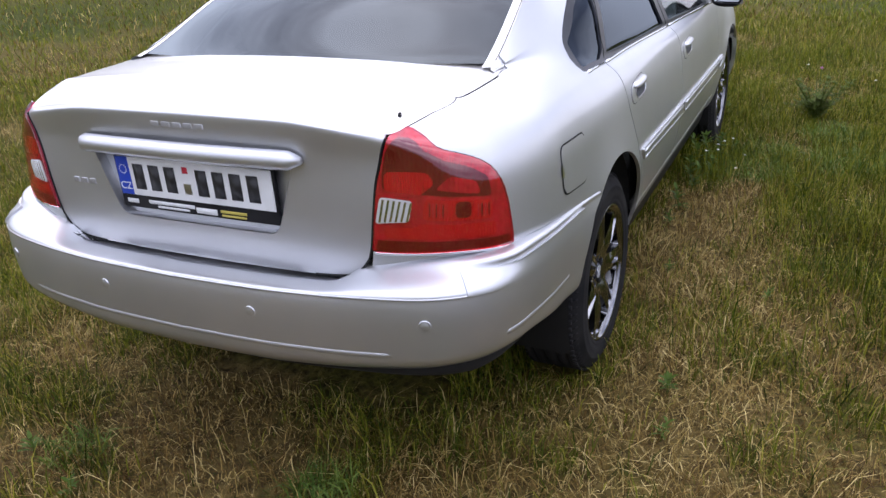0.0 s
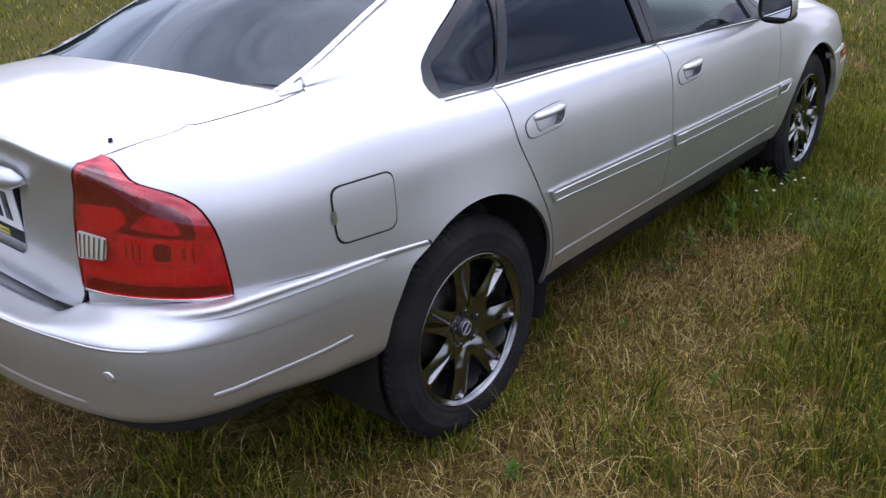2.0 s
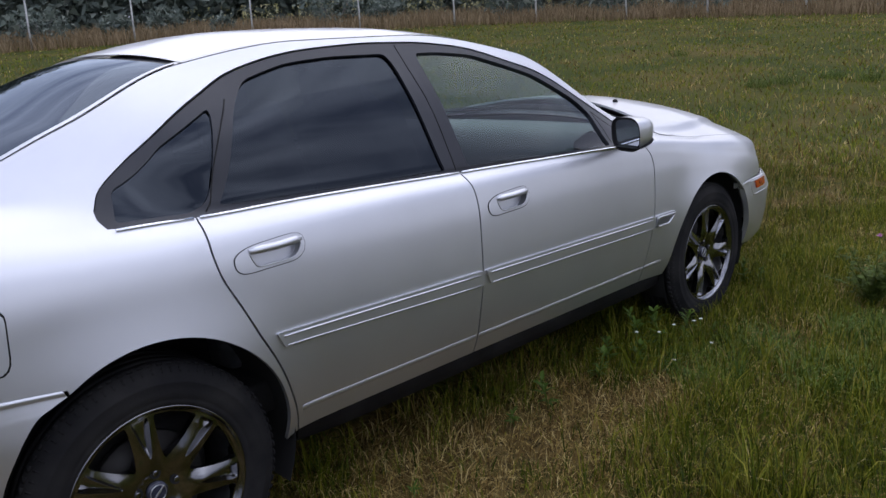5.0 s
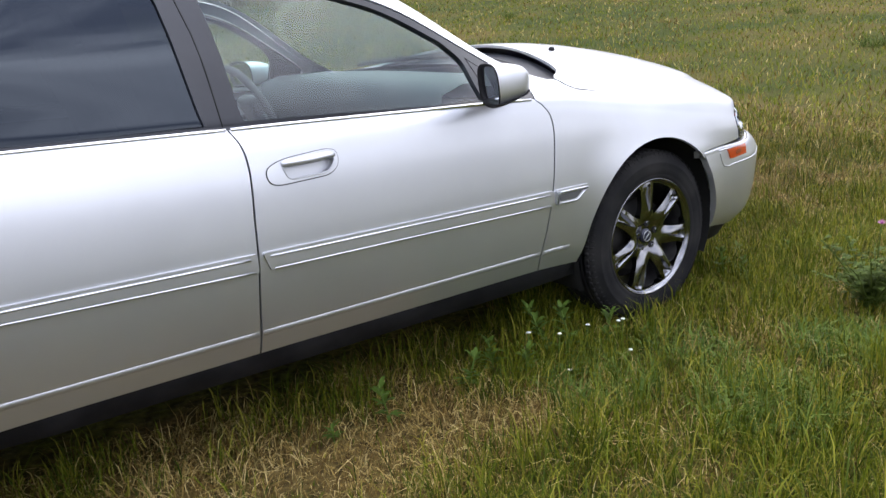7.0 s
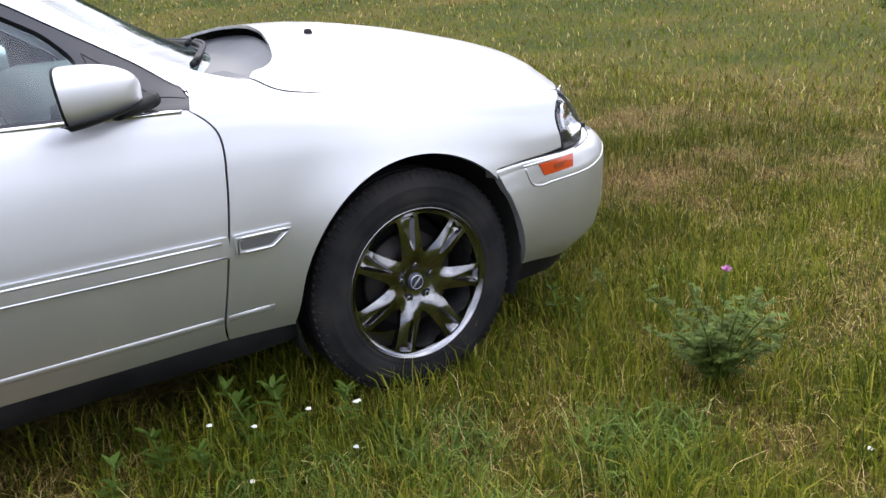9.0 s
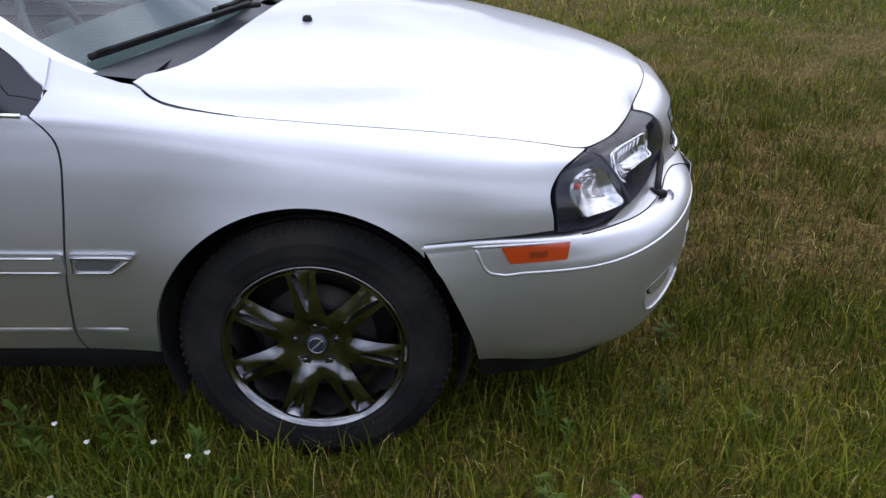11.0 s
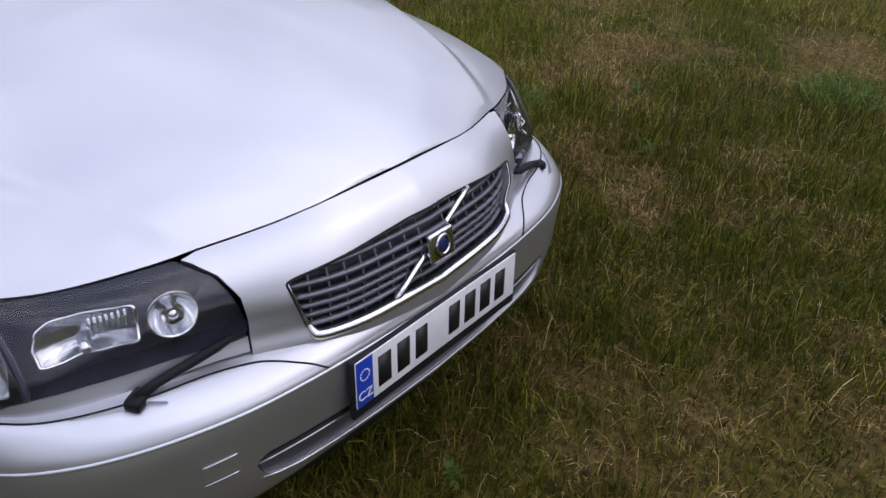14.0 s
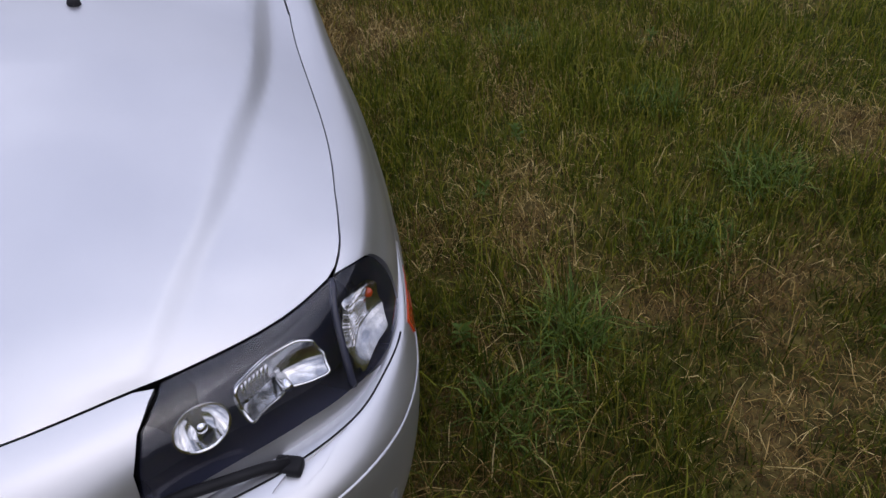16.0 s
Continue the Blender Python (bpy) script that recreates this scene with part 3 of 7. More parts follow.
for right in (True, False):
    skin("body_side", body, quarter, SILVER, car, "silver rear quarter with pillar and roof rail", right=right, inset=GAP)
    foot = [float(BODY.find(x, 1.075)[0]) for x in (-.41, -.27)]
    skin("pillar_corner", body, sv((foot[0], 7.7), (foot[1], 7.7), (foot[1], 9.9), (foot[0], 9.9)), SILVER, car, "silver corner below the rear window", right=right, lift=-.005, fold=0, step=.02)
    cups = [rounded(on((x0 - .050, z0 - .026), (x0 + .070, z0 - .024), (x0 + .097, z0 + .002), (x0 + .094, z0 + .027), (x0 - .066, z0 + .021)), .02) for x0, z0 in ((.380, .869), (1.334, .845))]
    rdoor = skin("rear_door", body, rear_door_o, SILVER, car, "closed silver rear door", right=right, inset=GAP, holes=[shrink(np.array(cups[0]), .004)])
    fdoor = skin("front_door", body, front_door_o, SILVER, car, "closed silver front door", right=right, inset=GAP, holes=[shrink(np.array(cups[1]), .004)])
    skin("front_wing", body, fender_o, SILVER, car, "silver front wing", right=right, inset=GAP)
    r = rounded(R_GLASS, .03)
    f = rounded(F_GLASS, .02)
    q = rounded(QUARTER_GLASS, .02)
    skin("window_frame", body, frame_o, FRAME, car, "dark window surround of the doors", holes=[q, r, f], right=right, lift=-.003, fold=.02)
    skin("quarter_window", body, q, TINT, car, "small dark tinted quarter window", right=right, lift=-.010, fold=0).visible_shadow = False
    skin("rear_door_window", body, r, TINT, rdoor, "dark tinted window", right=right, lift=-.012, fold=0).visible_shadow = False
    skin("front_door_window", body, f, CLEAR, fdoor, "lightly tinted window", right=right, lift=-.012, fold=0).visible_shadow = False
    # joints between the door frames and round the mirror's corner panel
    for nm, pts, rad in (("frame_joint", [(1.150, .975), (1.145, 1.15), (1.128, 1.30), (1.122, 1.388)], .0022), ("frame_joint", [(.262, .996), (.30, 1.06), (.365, 1.18), (.43, 1.268)], .0022), ("corner_joint", [(2.03, .962), (2.032, 1.02), (2.018, 1.085)], .0018), ("corner_joint", [(2.018, 1.085), (2.09, 1.03), (2.15, .972)], .0018), ("corner_joint", [(2.15, .972), (2.185, .968), (2.216, .962)], .0018)):
        line = smooth_on(pts, .02)
        c = np.array(line)
        bm = bmesh.new()
        tube(bm, (body(c[:, 0], c[:, 1]) - normals_of(body, c[:, 0], c[:, 1]) * .0035) * np.array([1, -1 if right else 1, 1]), rad, 6)
        part(nm, bm, DARK, car, "thin dark joint in the window surround")
    # bright strip under the windows
    for par, pts in ((rdoor, [(.235, .985), (.55, .981), (1.152, .965)]), (fdoor, [(1.166, .965), (1.7, .950), (2.19, .934)]), (car, [(.02, .993), (.12, .990), (.218, .986)])):
        line = smooth_on(pts, .05)
        p3 = body(np.array([c[0] for c in line]), np.array([c[1] for c in line])) * np.array([1, -1 if right else 1, 1])
        bm = bmesh.new()
        tube(bm, p3, 0.006, 6)
        part("window_strip", bm, CHROME, par, "bright strip under the window")
    # rub strips on doors and wings
    def strip(par, x0, x1, z0t, z1t, z0b, z1b, front_tip=False):
        o = on(*[(x, z0t + (z1t - z0t) * t) for t, x in zip(np.linspace(0, 1, 12), np.linspace(x0, x1, 12))])
        u = on(*[(x, z0b + (z1b - z0b) * t) for t, x in zip(np.linspace(0, 1, 12), np.linspace(x0 + (.02 if not front_tip else 0), x1 - (.06 if front_tip else 0), 12))])
        skin("rub_strip", body, rounded(o + u[::-1], .006, 3), SILVER, par, "silver rub strip", right=right, lift=.009, fold=.012, step=.03)
        ridge = smooth_on([(x0 + .02, z0t - .012), (x1 - .02, z1t - .012)], .08)
        p3 = (body(np.array([c[0] for c in ridge]), np.array([c[1] for c in ridge])) + np.array([0, .0095, 0])) * np.array([1, -1 if right else 1, 1])
        bm = bmesh.new()
        tube(bm, p3, 0.0035, 6)
        part("ridge", bm, SATIN, par, "thin bright ridge")
        ridge = smooth_on([(x0 + .03, z0b + .004), (x1 - (.07 if front_tip else .012), z1b + .004)], .08)
        p3 = (body(np.array([c[0] for c in ridge]), np.array([c[1] for c in ridge])) + np.array([0, .0075, 0])) * np.array([1, -1 if right else 1, 1])
        bm = bmesh.new()
        tube(bm, p3, 0.0035, 6)
        part("ridge", bm, SATIN, par, "thin bright ridge")
    strip(rdoor, .352, 1.160, .660, .642, .616, .589)
    strip(fdoor, 1.176, 2.236, .641, .624, .588, .570)
    skin("side_repeater", body, rounded(on((2.262, .608), (2.375, .608), (2.34, .582), (2.262, .584)), .006, 3), REPEATER, car, "smoked side repeater lamp", right=right, lift=.0105, fold=.004, step=.03)
    skin("pillar_foot", body, sv((3.78, 8.6), (4.04, 9.0), (4.04, 9.95), (3.78, 9.95)), SILVER, car, "silver foot of the screen pillar", right=right, lift=-.007, fold=0, step=.03)
    strip(car, 2.250, 2.405, .624, .622, .570, .568, True)
    q = np.array(straight(on((2.256, .615), (2.398, .6135), (2.345, .5745), (2.256, .576)), .02))
    bm = bmesh.new()
    tube(bm, (body(q[:, 0], q[:, 1]) + np.array([0, .0105, 0])) * np.array([1, -1 if right else 1, 1]), .0038, 6, closed=True)
    part("repeater_frame", bm, SATIN, car, "thin bright frame round the side repeater")
    # lower crease of the doors
    for par, x0, x1 in ((rdoor, .43, 1.152), (fdoor, 1.164, 2.20), (car, 2.215, 2.34)):
        ln = smooth_on([(x0, .412 - .01 * x0 / 2.2), (x1, .412 - .01 * x1 / 2.2)], .05)
        p3 = (body(np.array([c[0] for c in ln]), np.array([c[1] for c in ln])) + np.array([0, -.0135, 0])) * np.array([1, -1 if right else 1, 1])
        bm = bmesh.new()
        tube(bm, p3, 0.016, 16)
        part("lower_crease", bm, SILVER, par)
    # handles
    for par, x0, z0, cup in ((rdoor, .380, .869, cups[0]), (fdoor, 1.334, .845, cups[1])):
        ring = rounded(on((x0 - .108, z0 - .022), (x0 - .085, z0 - .036), (x0 + .08, z0 - .030), (x0 + .108, z0 - .006), (x0 + .108, z0 + .03), (x0 + .08, z0 + .04), (x0 - .06, z0 + .030), (x0 - .108, z0 + .012)), .03)
        seal = shrink(np.array(straight(ring, .01)), -.0028)
        hnd = skin("door_handle", body, ring, SILVER, par, "silver pull handle in an oval plate", right=right, lift=.003, fold=.006, step=.02, edge=.008, holes=[cup])
        skin("handle_joint", body, seal, DARK, hnd, "dark joint round the plate", right=right, lift=.0008, fold=0, step=.02, edge=.01, holes=[cup])
        skin("handle_cup", off(.026), cup, SILVER, hnd, "shadowed hollow behind the pull", right=right, fold=-.028, step=.02, edge=.008)
        lp = np.array(straight(cup, .012))
        bm = bmesh.new()
        tube(bm, (body(lp[:, 0], lp[:, 1]) + normals_of(body, lp[:, 0], lp[:, 1]) * .0025) * np.array([1, -1 if right else 1, 1]), .0024, 6, closed=True)
        part("cup_rim", bm, SATIN, hnd, "bright rim of the handle's hollow")
        bm = bmesh.new()
        a = BODY.at(*BODY.find(x0 - .062, z0 + .018)) + np.array([0, .007, 0])
        b = BODY.at(*BODY.find(x0 + .098, z0 + .022)) + np.array([0, .007, 0])
        m = (a + b) / 2 + np.array([0, .006, 0])
        a, b, m = a - np.array([0, .006, 0]), b - np.array([0, .006, 0]), m - np.array([0, .004, 0])
        p3 = curve_through([a, a * .5 + m * .5 + np.array([0, .003, .001]), m, b * .5 + m * .5 + np.array([0, .003, .001]), b], .02)
        tube(bm, [np.array(p) * np.array([1, -1 if right else 1, 1]) for p in p3], [.009] + [.0135] * (len(p3) - 2) + [.009], 10, .8)
        part("pull", bm, SILVER, hnd)
    # dark sill below the doors
    bm = bmesh.new()
    p = [(.435, .80, .318), (.6, .81, .312), (1.4, .81, .302), (2.3, .81, .297), (2.41, .80, .297)]
    rings = []
    for x, y, z in p:
        y0 = -y if right else y
        k = -1 if right else 1
        rings.append([bm.verts.new((x, y0 + k * .035, z + .04)), bm.verts.new((x, y0 + k * .02, z - .03)), bm.verts.new((x, y0 - k * .05, z - .06)), bm.verts.new((x, y0 - k * .2, z - .05))])
    for a, b in zip(rings, rings[1:]):
        for i in range(3):
            bm.faces.new((a[i], b[i], b[i + 1], a[i + 1]))
    part("sill", bm, BLACK, car, "black sill under the doors")

# fuel flap on the right
skin("fuel_flap", body, rounded(on((-.457, .893), (-.268, .887), (-.280, .752), (-.463, .765)), .03), SILVER, car, "closed square fuel flap", right=True, lift=.0025, fold=.008, step=.03, edge=.01)
_o = straight(rounded(on((-.4620, .8975), (-.2640, .8915), (-.2760, .7475), (-.4680, .7605)), .032), .01)
skin("fuel_flap_joint", body, _o, DARK, car, "dark joint round the fuel flap", right=True, lift=.0008, fold=0, step=.03, edge=.01)


skin("flap_notch", body, rounded(on((-.468, .846), (-.455, .842), (-.455, .815), (-.470, .812)), .006, 3), SATIN, car, "bright thumb notch of the fuel flap", right=True, lift=.0036, fold=0, step=.02, edge=.006)

# ---- roof, screens, lids ----
def rail(x):
    """Place of the roof gutter line at x."""
    s = np.interp(x, BODY.x, BODY.s)
    for _ in range(3):
        s = s + (x - BODY.at(s, np.full(len(x), 10.0))[:, 0])
    return BODY.at(s, np.full(len(x), 10.0))


ROOF_R, ROOF_F = .371, 1.40


def roof_at(x, u):
    e = rail(x)
    bow = -.03 * np.clip((.75 - x) / .38, 0, 1) * (1 - u * u) + .03 * np.clip((x - 1.1) / .3, 0, 1) * (1 - u * u)
    crown = .030 + .022 * np.sin(np.clip((x - .2) / 1.4, 0, 1) * math.pi)
    return np.stack([x + bow, e[:, 1] * u, e[:, 2] + crown * (1 - np.abs(u) ** 2.4)], -1)


def back_glass(t, u):
    x = -.35 + (ROOF_R + .35) * t
    e = rail(x)
    q = 1 - u * u
    return np.stack([x - (.10 * (1 - t) + .03 * t) * q, e[:, 1] * u, e[:, 2] - .006 * (1 - t) ** 4 + (.008 + .024 * t + .03 * t * (1 - t)) * q], -1)


def screen(t, u):
    x = ROOF_F + (2.29 - ROOF_F) * t
    e = rail(x)
    q = 1 - u * u
    return np.stack([x + (.03 + .17 * t) * q, e[:, 1] * u, e[:, 2] - .02 * t ** 6 + (.046 * (1 - t) + .03 * t + .05 * t * (1 - t)) * q], -1)


LIN = np.linspace
sheet("roof", roof_at, LIN(ROOF_R + .006, ROOF_F - .004, 40), LIN(-.97, .97, 41), SILVER, car, "silver roof panel")
for u0, u1 in ((-1.0, -.975), (.975, 1.0)):
    sheet("roof_gutter", roof_at, LIN(ROOF_R + .006, ROOF_F, 40), LIN(u0, u1, 3), SILVER, car)
sheet("rear_window", back_glass, LIN(-.02, .97, 24), LIN(-.955, .955, 41), TINT, car, "dark tinted rear window").visible_shadow = False
sheet("rear_window_band", lambda t, u: back_glass(t, u) + np.array([0, 0, -.004]), LIN(.96, 1.01, 3), LIN(-.99, .99, 41), FRAME, car, "dark band above the rear window")
for u0, u1 in ((-1.0, -.955), (.955, 1.0)):
    sheet("rear_window_trim", lambda t, u: back_glass(t, u) + np.array([0, 0, .001]), LIN(-.055, 1.0, 26), LIN(u0, u1, 3), SILVER, car)
    t = LIN(.0, .98, 30)
    bm = bmesh.new()
    tube(bm, back_glass(t, np.full(30, .994 if u0 > 0 else -.994)) + np.array([0, 0, .0008]), .0018, 6)
    part("trim_joint", bm, DARK, car, "thin dark joint beside the rear window")
sheet("windscreen", screen, LIN(.02, .99, 24), LIN(-.95, .95, 41), CLEAR, car, "clear windscreen").visible_shadow = False
for u0, u1 in ((-1.0, -.95), (.95, 1.0)):
    sheet("screen_pillar_trim", screen, LIN(.0, 1.0, 24), LIN(u0, u1, 3), SILVER, car)

# bonnet
EDGE_S = LIN(float(BODY.find(2.40, .95)[0]), BODY.length, 260)
EDGE_V = np.interp(EDGE_S, *SEAM_V)
EDGE = BODY.at(EDGE_S, EDGE_V)
Z_MID = ([2.2, 2.42, 2.75, 3.1, 3.4, 3.6, 3.68, 3.72], [1.045, 1.060, 1.061, 1.026, .970, .920, .893, .8725])


def edge_at(x):
    o = np.argsort(EDGE[:, 0])
    return np.interp(x, EDGE[o, 0], EDGE[o, 1]), np.interp(x, EDGE[o, 0], EDGE[o, 2])


def bonnet_at(x, y):
    yg, zg = edge_at(x)
    yg = np.maximum(yg, .015)
    zm = np.maximum(pchip(*Z_MID, np.clip(x, 2.2, 3.72)), zg + .0005)
    q = np.clip(np.abs(y) / yg, 0, 1.4)
    crease = pchip([2.4, 2.65, 2.83, 3.01, 3.2, 3.35, 3.49, 3.65], [.778, .748, .724, .688, .628, .576, .512, .435], np.clip(x, 2.4, 3.65))
    k = np.clip((np.abs(y) - crease + .026) / .042, 0, 1)
    lift = .027 * np.clip((3.73 - x) / .75, 0, 1) * (1 - k * k * (3 - 2 * k)) * np.clip((1.01 - q) * 8, 0, 1)
    return np.stack([x, y, zm - (zm - zg) * q ** 2.2 + lift], -1)


HOOD_REAR = [(2.475, .69), (2.525, .62), (2.570, .5), (2.625, .3), (2.655, .12), (2.665, 0)]
rim = [EDGE[i, :2] + np.array([-.0012, -.0015]) for i in range(0, 260, 4) if EDGE_S[i] > 4.26]
wr = np.array(curve_through(sv(*WING_REAR[:5])))
corner = [np.array([p[0] + .001, p[1] - .004]) for p in body(wr[:, 0], wr[:, 1])]
rear_e = corner + curve_through([(corner[-1][0] + .02, corner[-1][1] - .025), *HOOD_REAR], .02)
half = rim[::-1] + rear_e
half = [h for h in half if h[1] > .004]
bonnet_o = half + [np.array([h[0], -h[1]]) for h in half[::-1]]
skin("bonnet", bonnet_at, bonnet_o, SILVER, car, "closed silver bonnet with raised centre", step=.0115, fold=.010)
for y in (-.374, .374):
    z = float(bonnet_at(np.array([2.75]), np.array([y]))[0, 2])
    bm = bmesh.new()
    lathe(bm, [(.002, .014), (.010, .012), (.013, .006), (.014, -.002)], 12, "Z", (2.75, y, z))
    part("washer_nozzle", bm, BLACK, car, "black washer nozzle on the bonnet")

# boot lid: deck and rear face
DECK_S = LIN(0, float(BODY.find(-.335, 1.078)[0]), 120)
deck_v = lambda s: np.where(np.asarray(s) < .63, np.interp(s, [0, .5, .585, .63], [7.0, 7.0, 6.75, 7.45]), pchip(*LID_GAP, np.maximum(s, .63)))
DECK = BODY.at(DECK_S, deck_v(DECK_S))


def deck_at(x, y):
    o = np.argsort(DECK[:, 0])
    yg, zg = np.interp(x, DECK[o, 0], DECK[o, 1]), np.interp(x, DECK[o, 0], DECK[o, 2])
    yg = np.maximum(yg, .02)
    zm = np.maximum(pchip([-.93, -.90, -.84, -.7, -.5, -.3], [1.060, 1.068, 1.080, 1.095, 1.106, 1.112], np.clip(x, -.93, -.3)), zg)
    return np.stack([x, y, zm - (zm - zg) * np.clip(np.abs(y) / yg, 0, 1.3) ** 2.2], -1)


rim = [DECK[i, :2] for i in range(0, 120, 3) if DECK[i, 0] < -.348 and DECK[i, 1] > .003]
half = [np.array([p[0], p[1] - (.003 if p[1] > .6 else 0)]) for p in rim] + curve_through([(-.345, .655), (-.39, .5), (-.43, .25), (-.435, .004)], .03)
lid = skin("boot_lid", deck_at, half + [np.array([h[0], -h[1]]) for h in half[::-1]], SILVER, car, "closed silver boot lid", step=.03, fold=0)
face_half = [np.array([s, deck_v(s) * V]) for s in LIN(0, .583, 24)] + curve_through(sv((.584, 6.6), (.576, 5.83), (.563, 5.05), (.546, 4.42), (.525, 3.2), (.512, 2.8), (.48, 2.35), (.44, 2.12), (.38, 2.02), (.2, 1.96), (.004, 1.94)))
face_o = face_half[1:] + [np.array([-p[0], p[1]]) for p in face_half[::-1][1:-1]]
bm = bmesh.new()
ss = LIN(-.583, .583, 90)
tube(bm, BODY.at(ss, deck_v(np.abs(ss))) + np.array([.0035, 0, -.0035]), .0055, 8)
part("lid_edge", bm, SILVER, lid)
for k in (1, -1):
    q = np.array(curve_through(sv((.585, 6.3), (.578, 5.83), (.565, 5.05), (.548, 4.42), (.527, 3.2), (.514, 2.8), (.482, 2.33), (.44, 2.10), (.36, 2.0)), .015))
    bm = bmesh.new()
    tube(bm, (body(q[:, 0], q[:, 1]) + normals_of(body, q[:, 0], q[:, 1]) * .0005) * np.array([1, k, 1]), .0028, 6)
    part("lid_joint", bm, DARK, lid, "dark joint round the boot lid")
RECESS = sv((.335, 4.95), (.262, 3.25), (-.262, 3.25), (-.335, 4.95))
RECESS_R = rounded(RECESS, .03)
skin("boot_face", body, face_o, SILVER, lid, "silver rear face of the boot lid", holes=[RECESS_R], step=.025, fold=.004)


def hollow(a, b):
    p = BODY.at(a, b / V)
    return p + np.stack([.028 + 0 * a, 0 * a, 0 * a], -1)


skin("plate_recess", hollow, RECESS_R, SILVER, lid, "hollow for the number plate", step=.03, fold=-.03)
bm = bmesh.new()
grip = []
for y in LIN(-.365, .365, 25):
    w = 1 - max(0, (abs(y) - .33) / .035) ** 2 * .6
    grip.append((-.925 - .006 * w + .012 * (y / .365) ** 2, y, .958, w))
rings = []
for x, y, z, w in grip:
    pr = [(-.002, .026), (-.022, .022), (-.030, .006), (-.028, -.012), (-.018, -.020), (.015, -.016)]
    rings.append([bm.verts.new((x + a * w, y, z + b * w)) for a, b in pr])
for a, b in zip(rings, rings[1:]):
    for i in range(5):
        bm.faces.new((a[i], a[i + 1], b[i + 1], b[i]))
bm.faces.new(rings[0]), bm.faces.new(rings[-1])
part("boot_grip", bm, SILVER, lid, "bright metal grip bar above the plate")


def bars(bm, items, origin, right_dir, up_dir, out):
    """Flat raised strokes (x, y, w, h) on a plane."""
    o, r, u, n = Vector(origin), Vector(right_dir).normalized(), Vector(up_dir).normalized(), Vector(out).normalized()
    m = Matrix((r, u, n)).transposed().to_4x4()
    for x, y, w, h in items:
        box(bm, (w, h, .0016), o + r * x + u * y, m)


def number_plate(parent, origin, r, u, n, label, dealer):
    """A plate with plain strokes for its characters, 520 by 110 mm, in a black holder."""
    o, rv, uv, nv = Vector(origin), Vector(r).normalized(), Vector(u).normalized(), Vector(n).normalized()
    m = Matrix((rv, uv, nv)).transposed().to_4x4()
    low = .035 if dealer else .022
    bm = bmesh.new()
    box(bm, (.534, .118 + low, .012), o - uv * low / 2, m, .004)
    holder = part("number_plate", bm, BLACK, parent, label)
    bm = bmesh.new()
    box(bm, (.520, .110, .004), o + nv * .007, m, .0015)
    part("plate", bm, WHITE, holder, "white reflective plate")
    bm = bmesh.new()
    box(bm, (.045, .109, .0045), o + nv * .0072 - rv * .237, m, .001)
    part("blue_band", bm, BLUE, holder, "blue band at the plate's end")
    bm = bmesh.new()
    cu = bpy.data.curves.new("country_code", "FONT")
    cu.body, cu.size, cu.extrude, cu.align_x, cu.align_y = "CZ", .030, .0004, "CENTER", "CENTER"
    tmp = bpy.data.objects.new("country_code", cu)
    me = tmp.to_mesh()
    bm.from_mesh(me)
    bpy.data.objects.remove(tmp)
    bmesh.ops.transform(bm, matrix=Matrix.Translation(o + nv * .0100 - rv * .237 - uv * .030) @ m, verts=bm.verts)
    part("country_code", bm, WHITE, holder, "white country letters", smooth=False)
    bm = bmesh.new()
    bars(bm, [(-.237 + .012 * math.cos(a), .018 + .012 * math.sin(a), .003, .003) for a in LIN(0, 2 * math.pi, 13)[:-1]], o + nv * .0098, rv, uv, nv)
    part("band_mark", bm, WHITE, holder)
    for x in (-.182, -.127, -.072, .035, .090, .145, .200):
        bm = bmesh.new()
        bars(bm, [(x, 0, .036, .072)], o + nv * .0095, rv, uv, nv)
        part("character_bar", bm, INK, holder)
    if dealer:
        bm = bmesh.new()
        bars(bm, [(-.228, -.074, .04, .012), (-.09, -.072, .16, .010), (-.085, -.084, .11, .006), (.03, -.079, .07, .016)], o + nv * .0066, rv, uv, nv)
        part("holder_print", bm, WHITE, holder, "pale bars of small print")
        bm = bmesh.new()
        bars(bm, [(.12, -.074, .085, .008), (.12, -.085, .08, .006)], o + nv * .0066, rv, uv, nv)
        part("holder_print", bm, YELLOW, holder, "yellow bars of small print")
        bm = bmesh.new()
        box(bm, (.018, .018, .0015), o + nv * .0095 + rv * -.017 + uv * .032, m, .0006)
        part("plate_seal", bm, RED_BRIGHT, holder, "small red seal")
        bm = bmesh.new()
        box(bm, (.024, .03, .0014), o + nv * .0095 + rv * -.017 + uv * -.02, m, .0006)
        part("plate_seal", bm, SATIN, holder, "small pale seal")


number_plate(lid, (-.900, 0, .868), (0, -1, 0), (-.02, 0, 1), (-1, 0, -.02), "rear number plate in a black holder", True)
# maker's lettering and model mark as plain blocks
for i in range(5):
    bm = bmesh.new()
    x, y, z = body(np.array([0.0]), np.array([5.66 * V]))[0]
    box(bm, (.003, .027, .014), (x - .001, .072 - i * .036, z + .003), None, .0015)
    part("letter_block", bm, LETTER, lid, "chrome block of the maker's lettering")
for i in range(3):
    bm = bmesh.new()
    x, y, z = body(np.array([.36 + i * .032]), np.array([4.0 * V]))[0]
    box(bm, (.003, .022, .016), (x - .001, y, z), None, .0015)
    part("model_block", bm, LETTER, lid, "chrome block of the model mark")
bm = bmesh.new()
lathe(bm, [(.002, .008), (.0045, .007), (.005, 0), (.007, -.002)], 10, "Z", (-.80, -.575, float(deck_at(np.array([-.80]), np.array([.575]))[0, 2])))
part("boot_stop", bm, BLACK, lid, "small black peg on the boot lid")


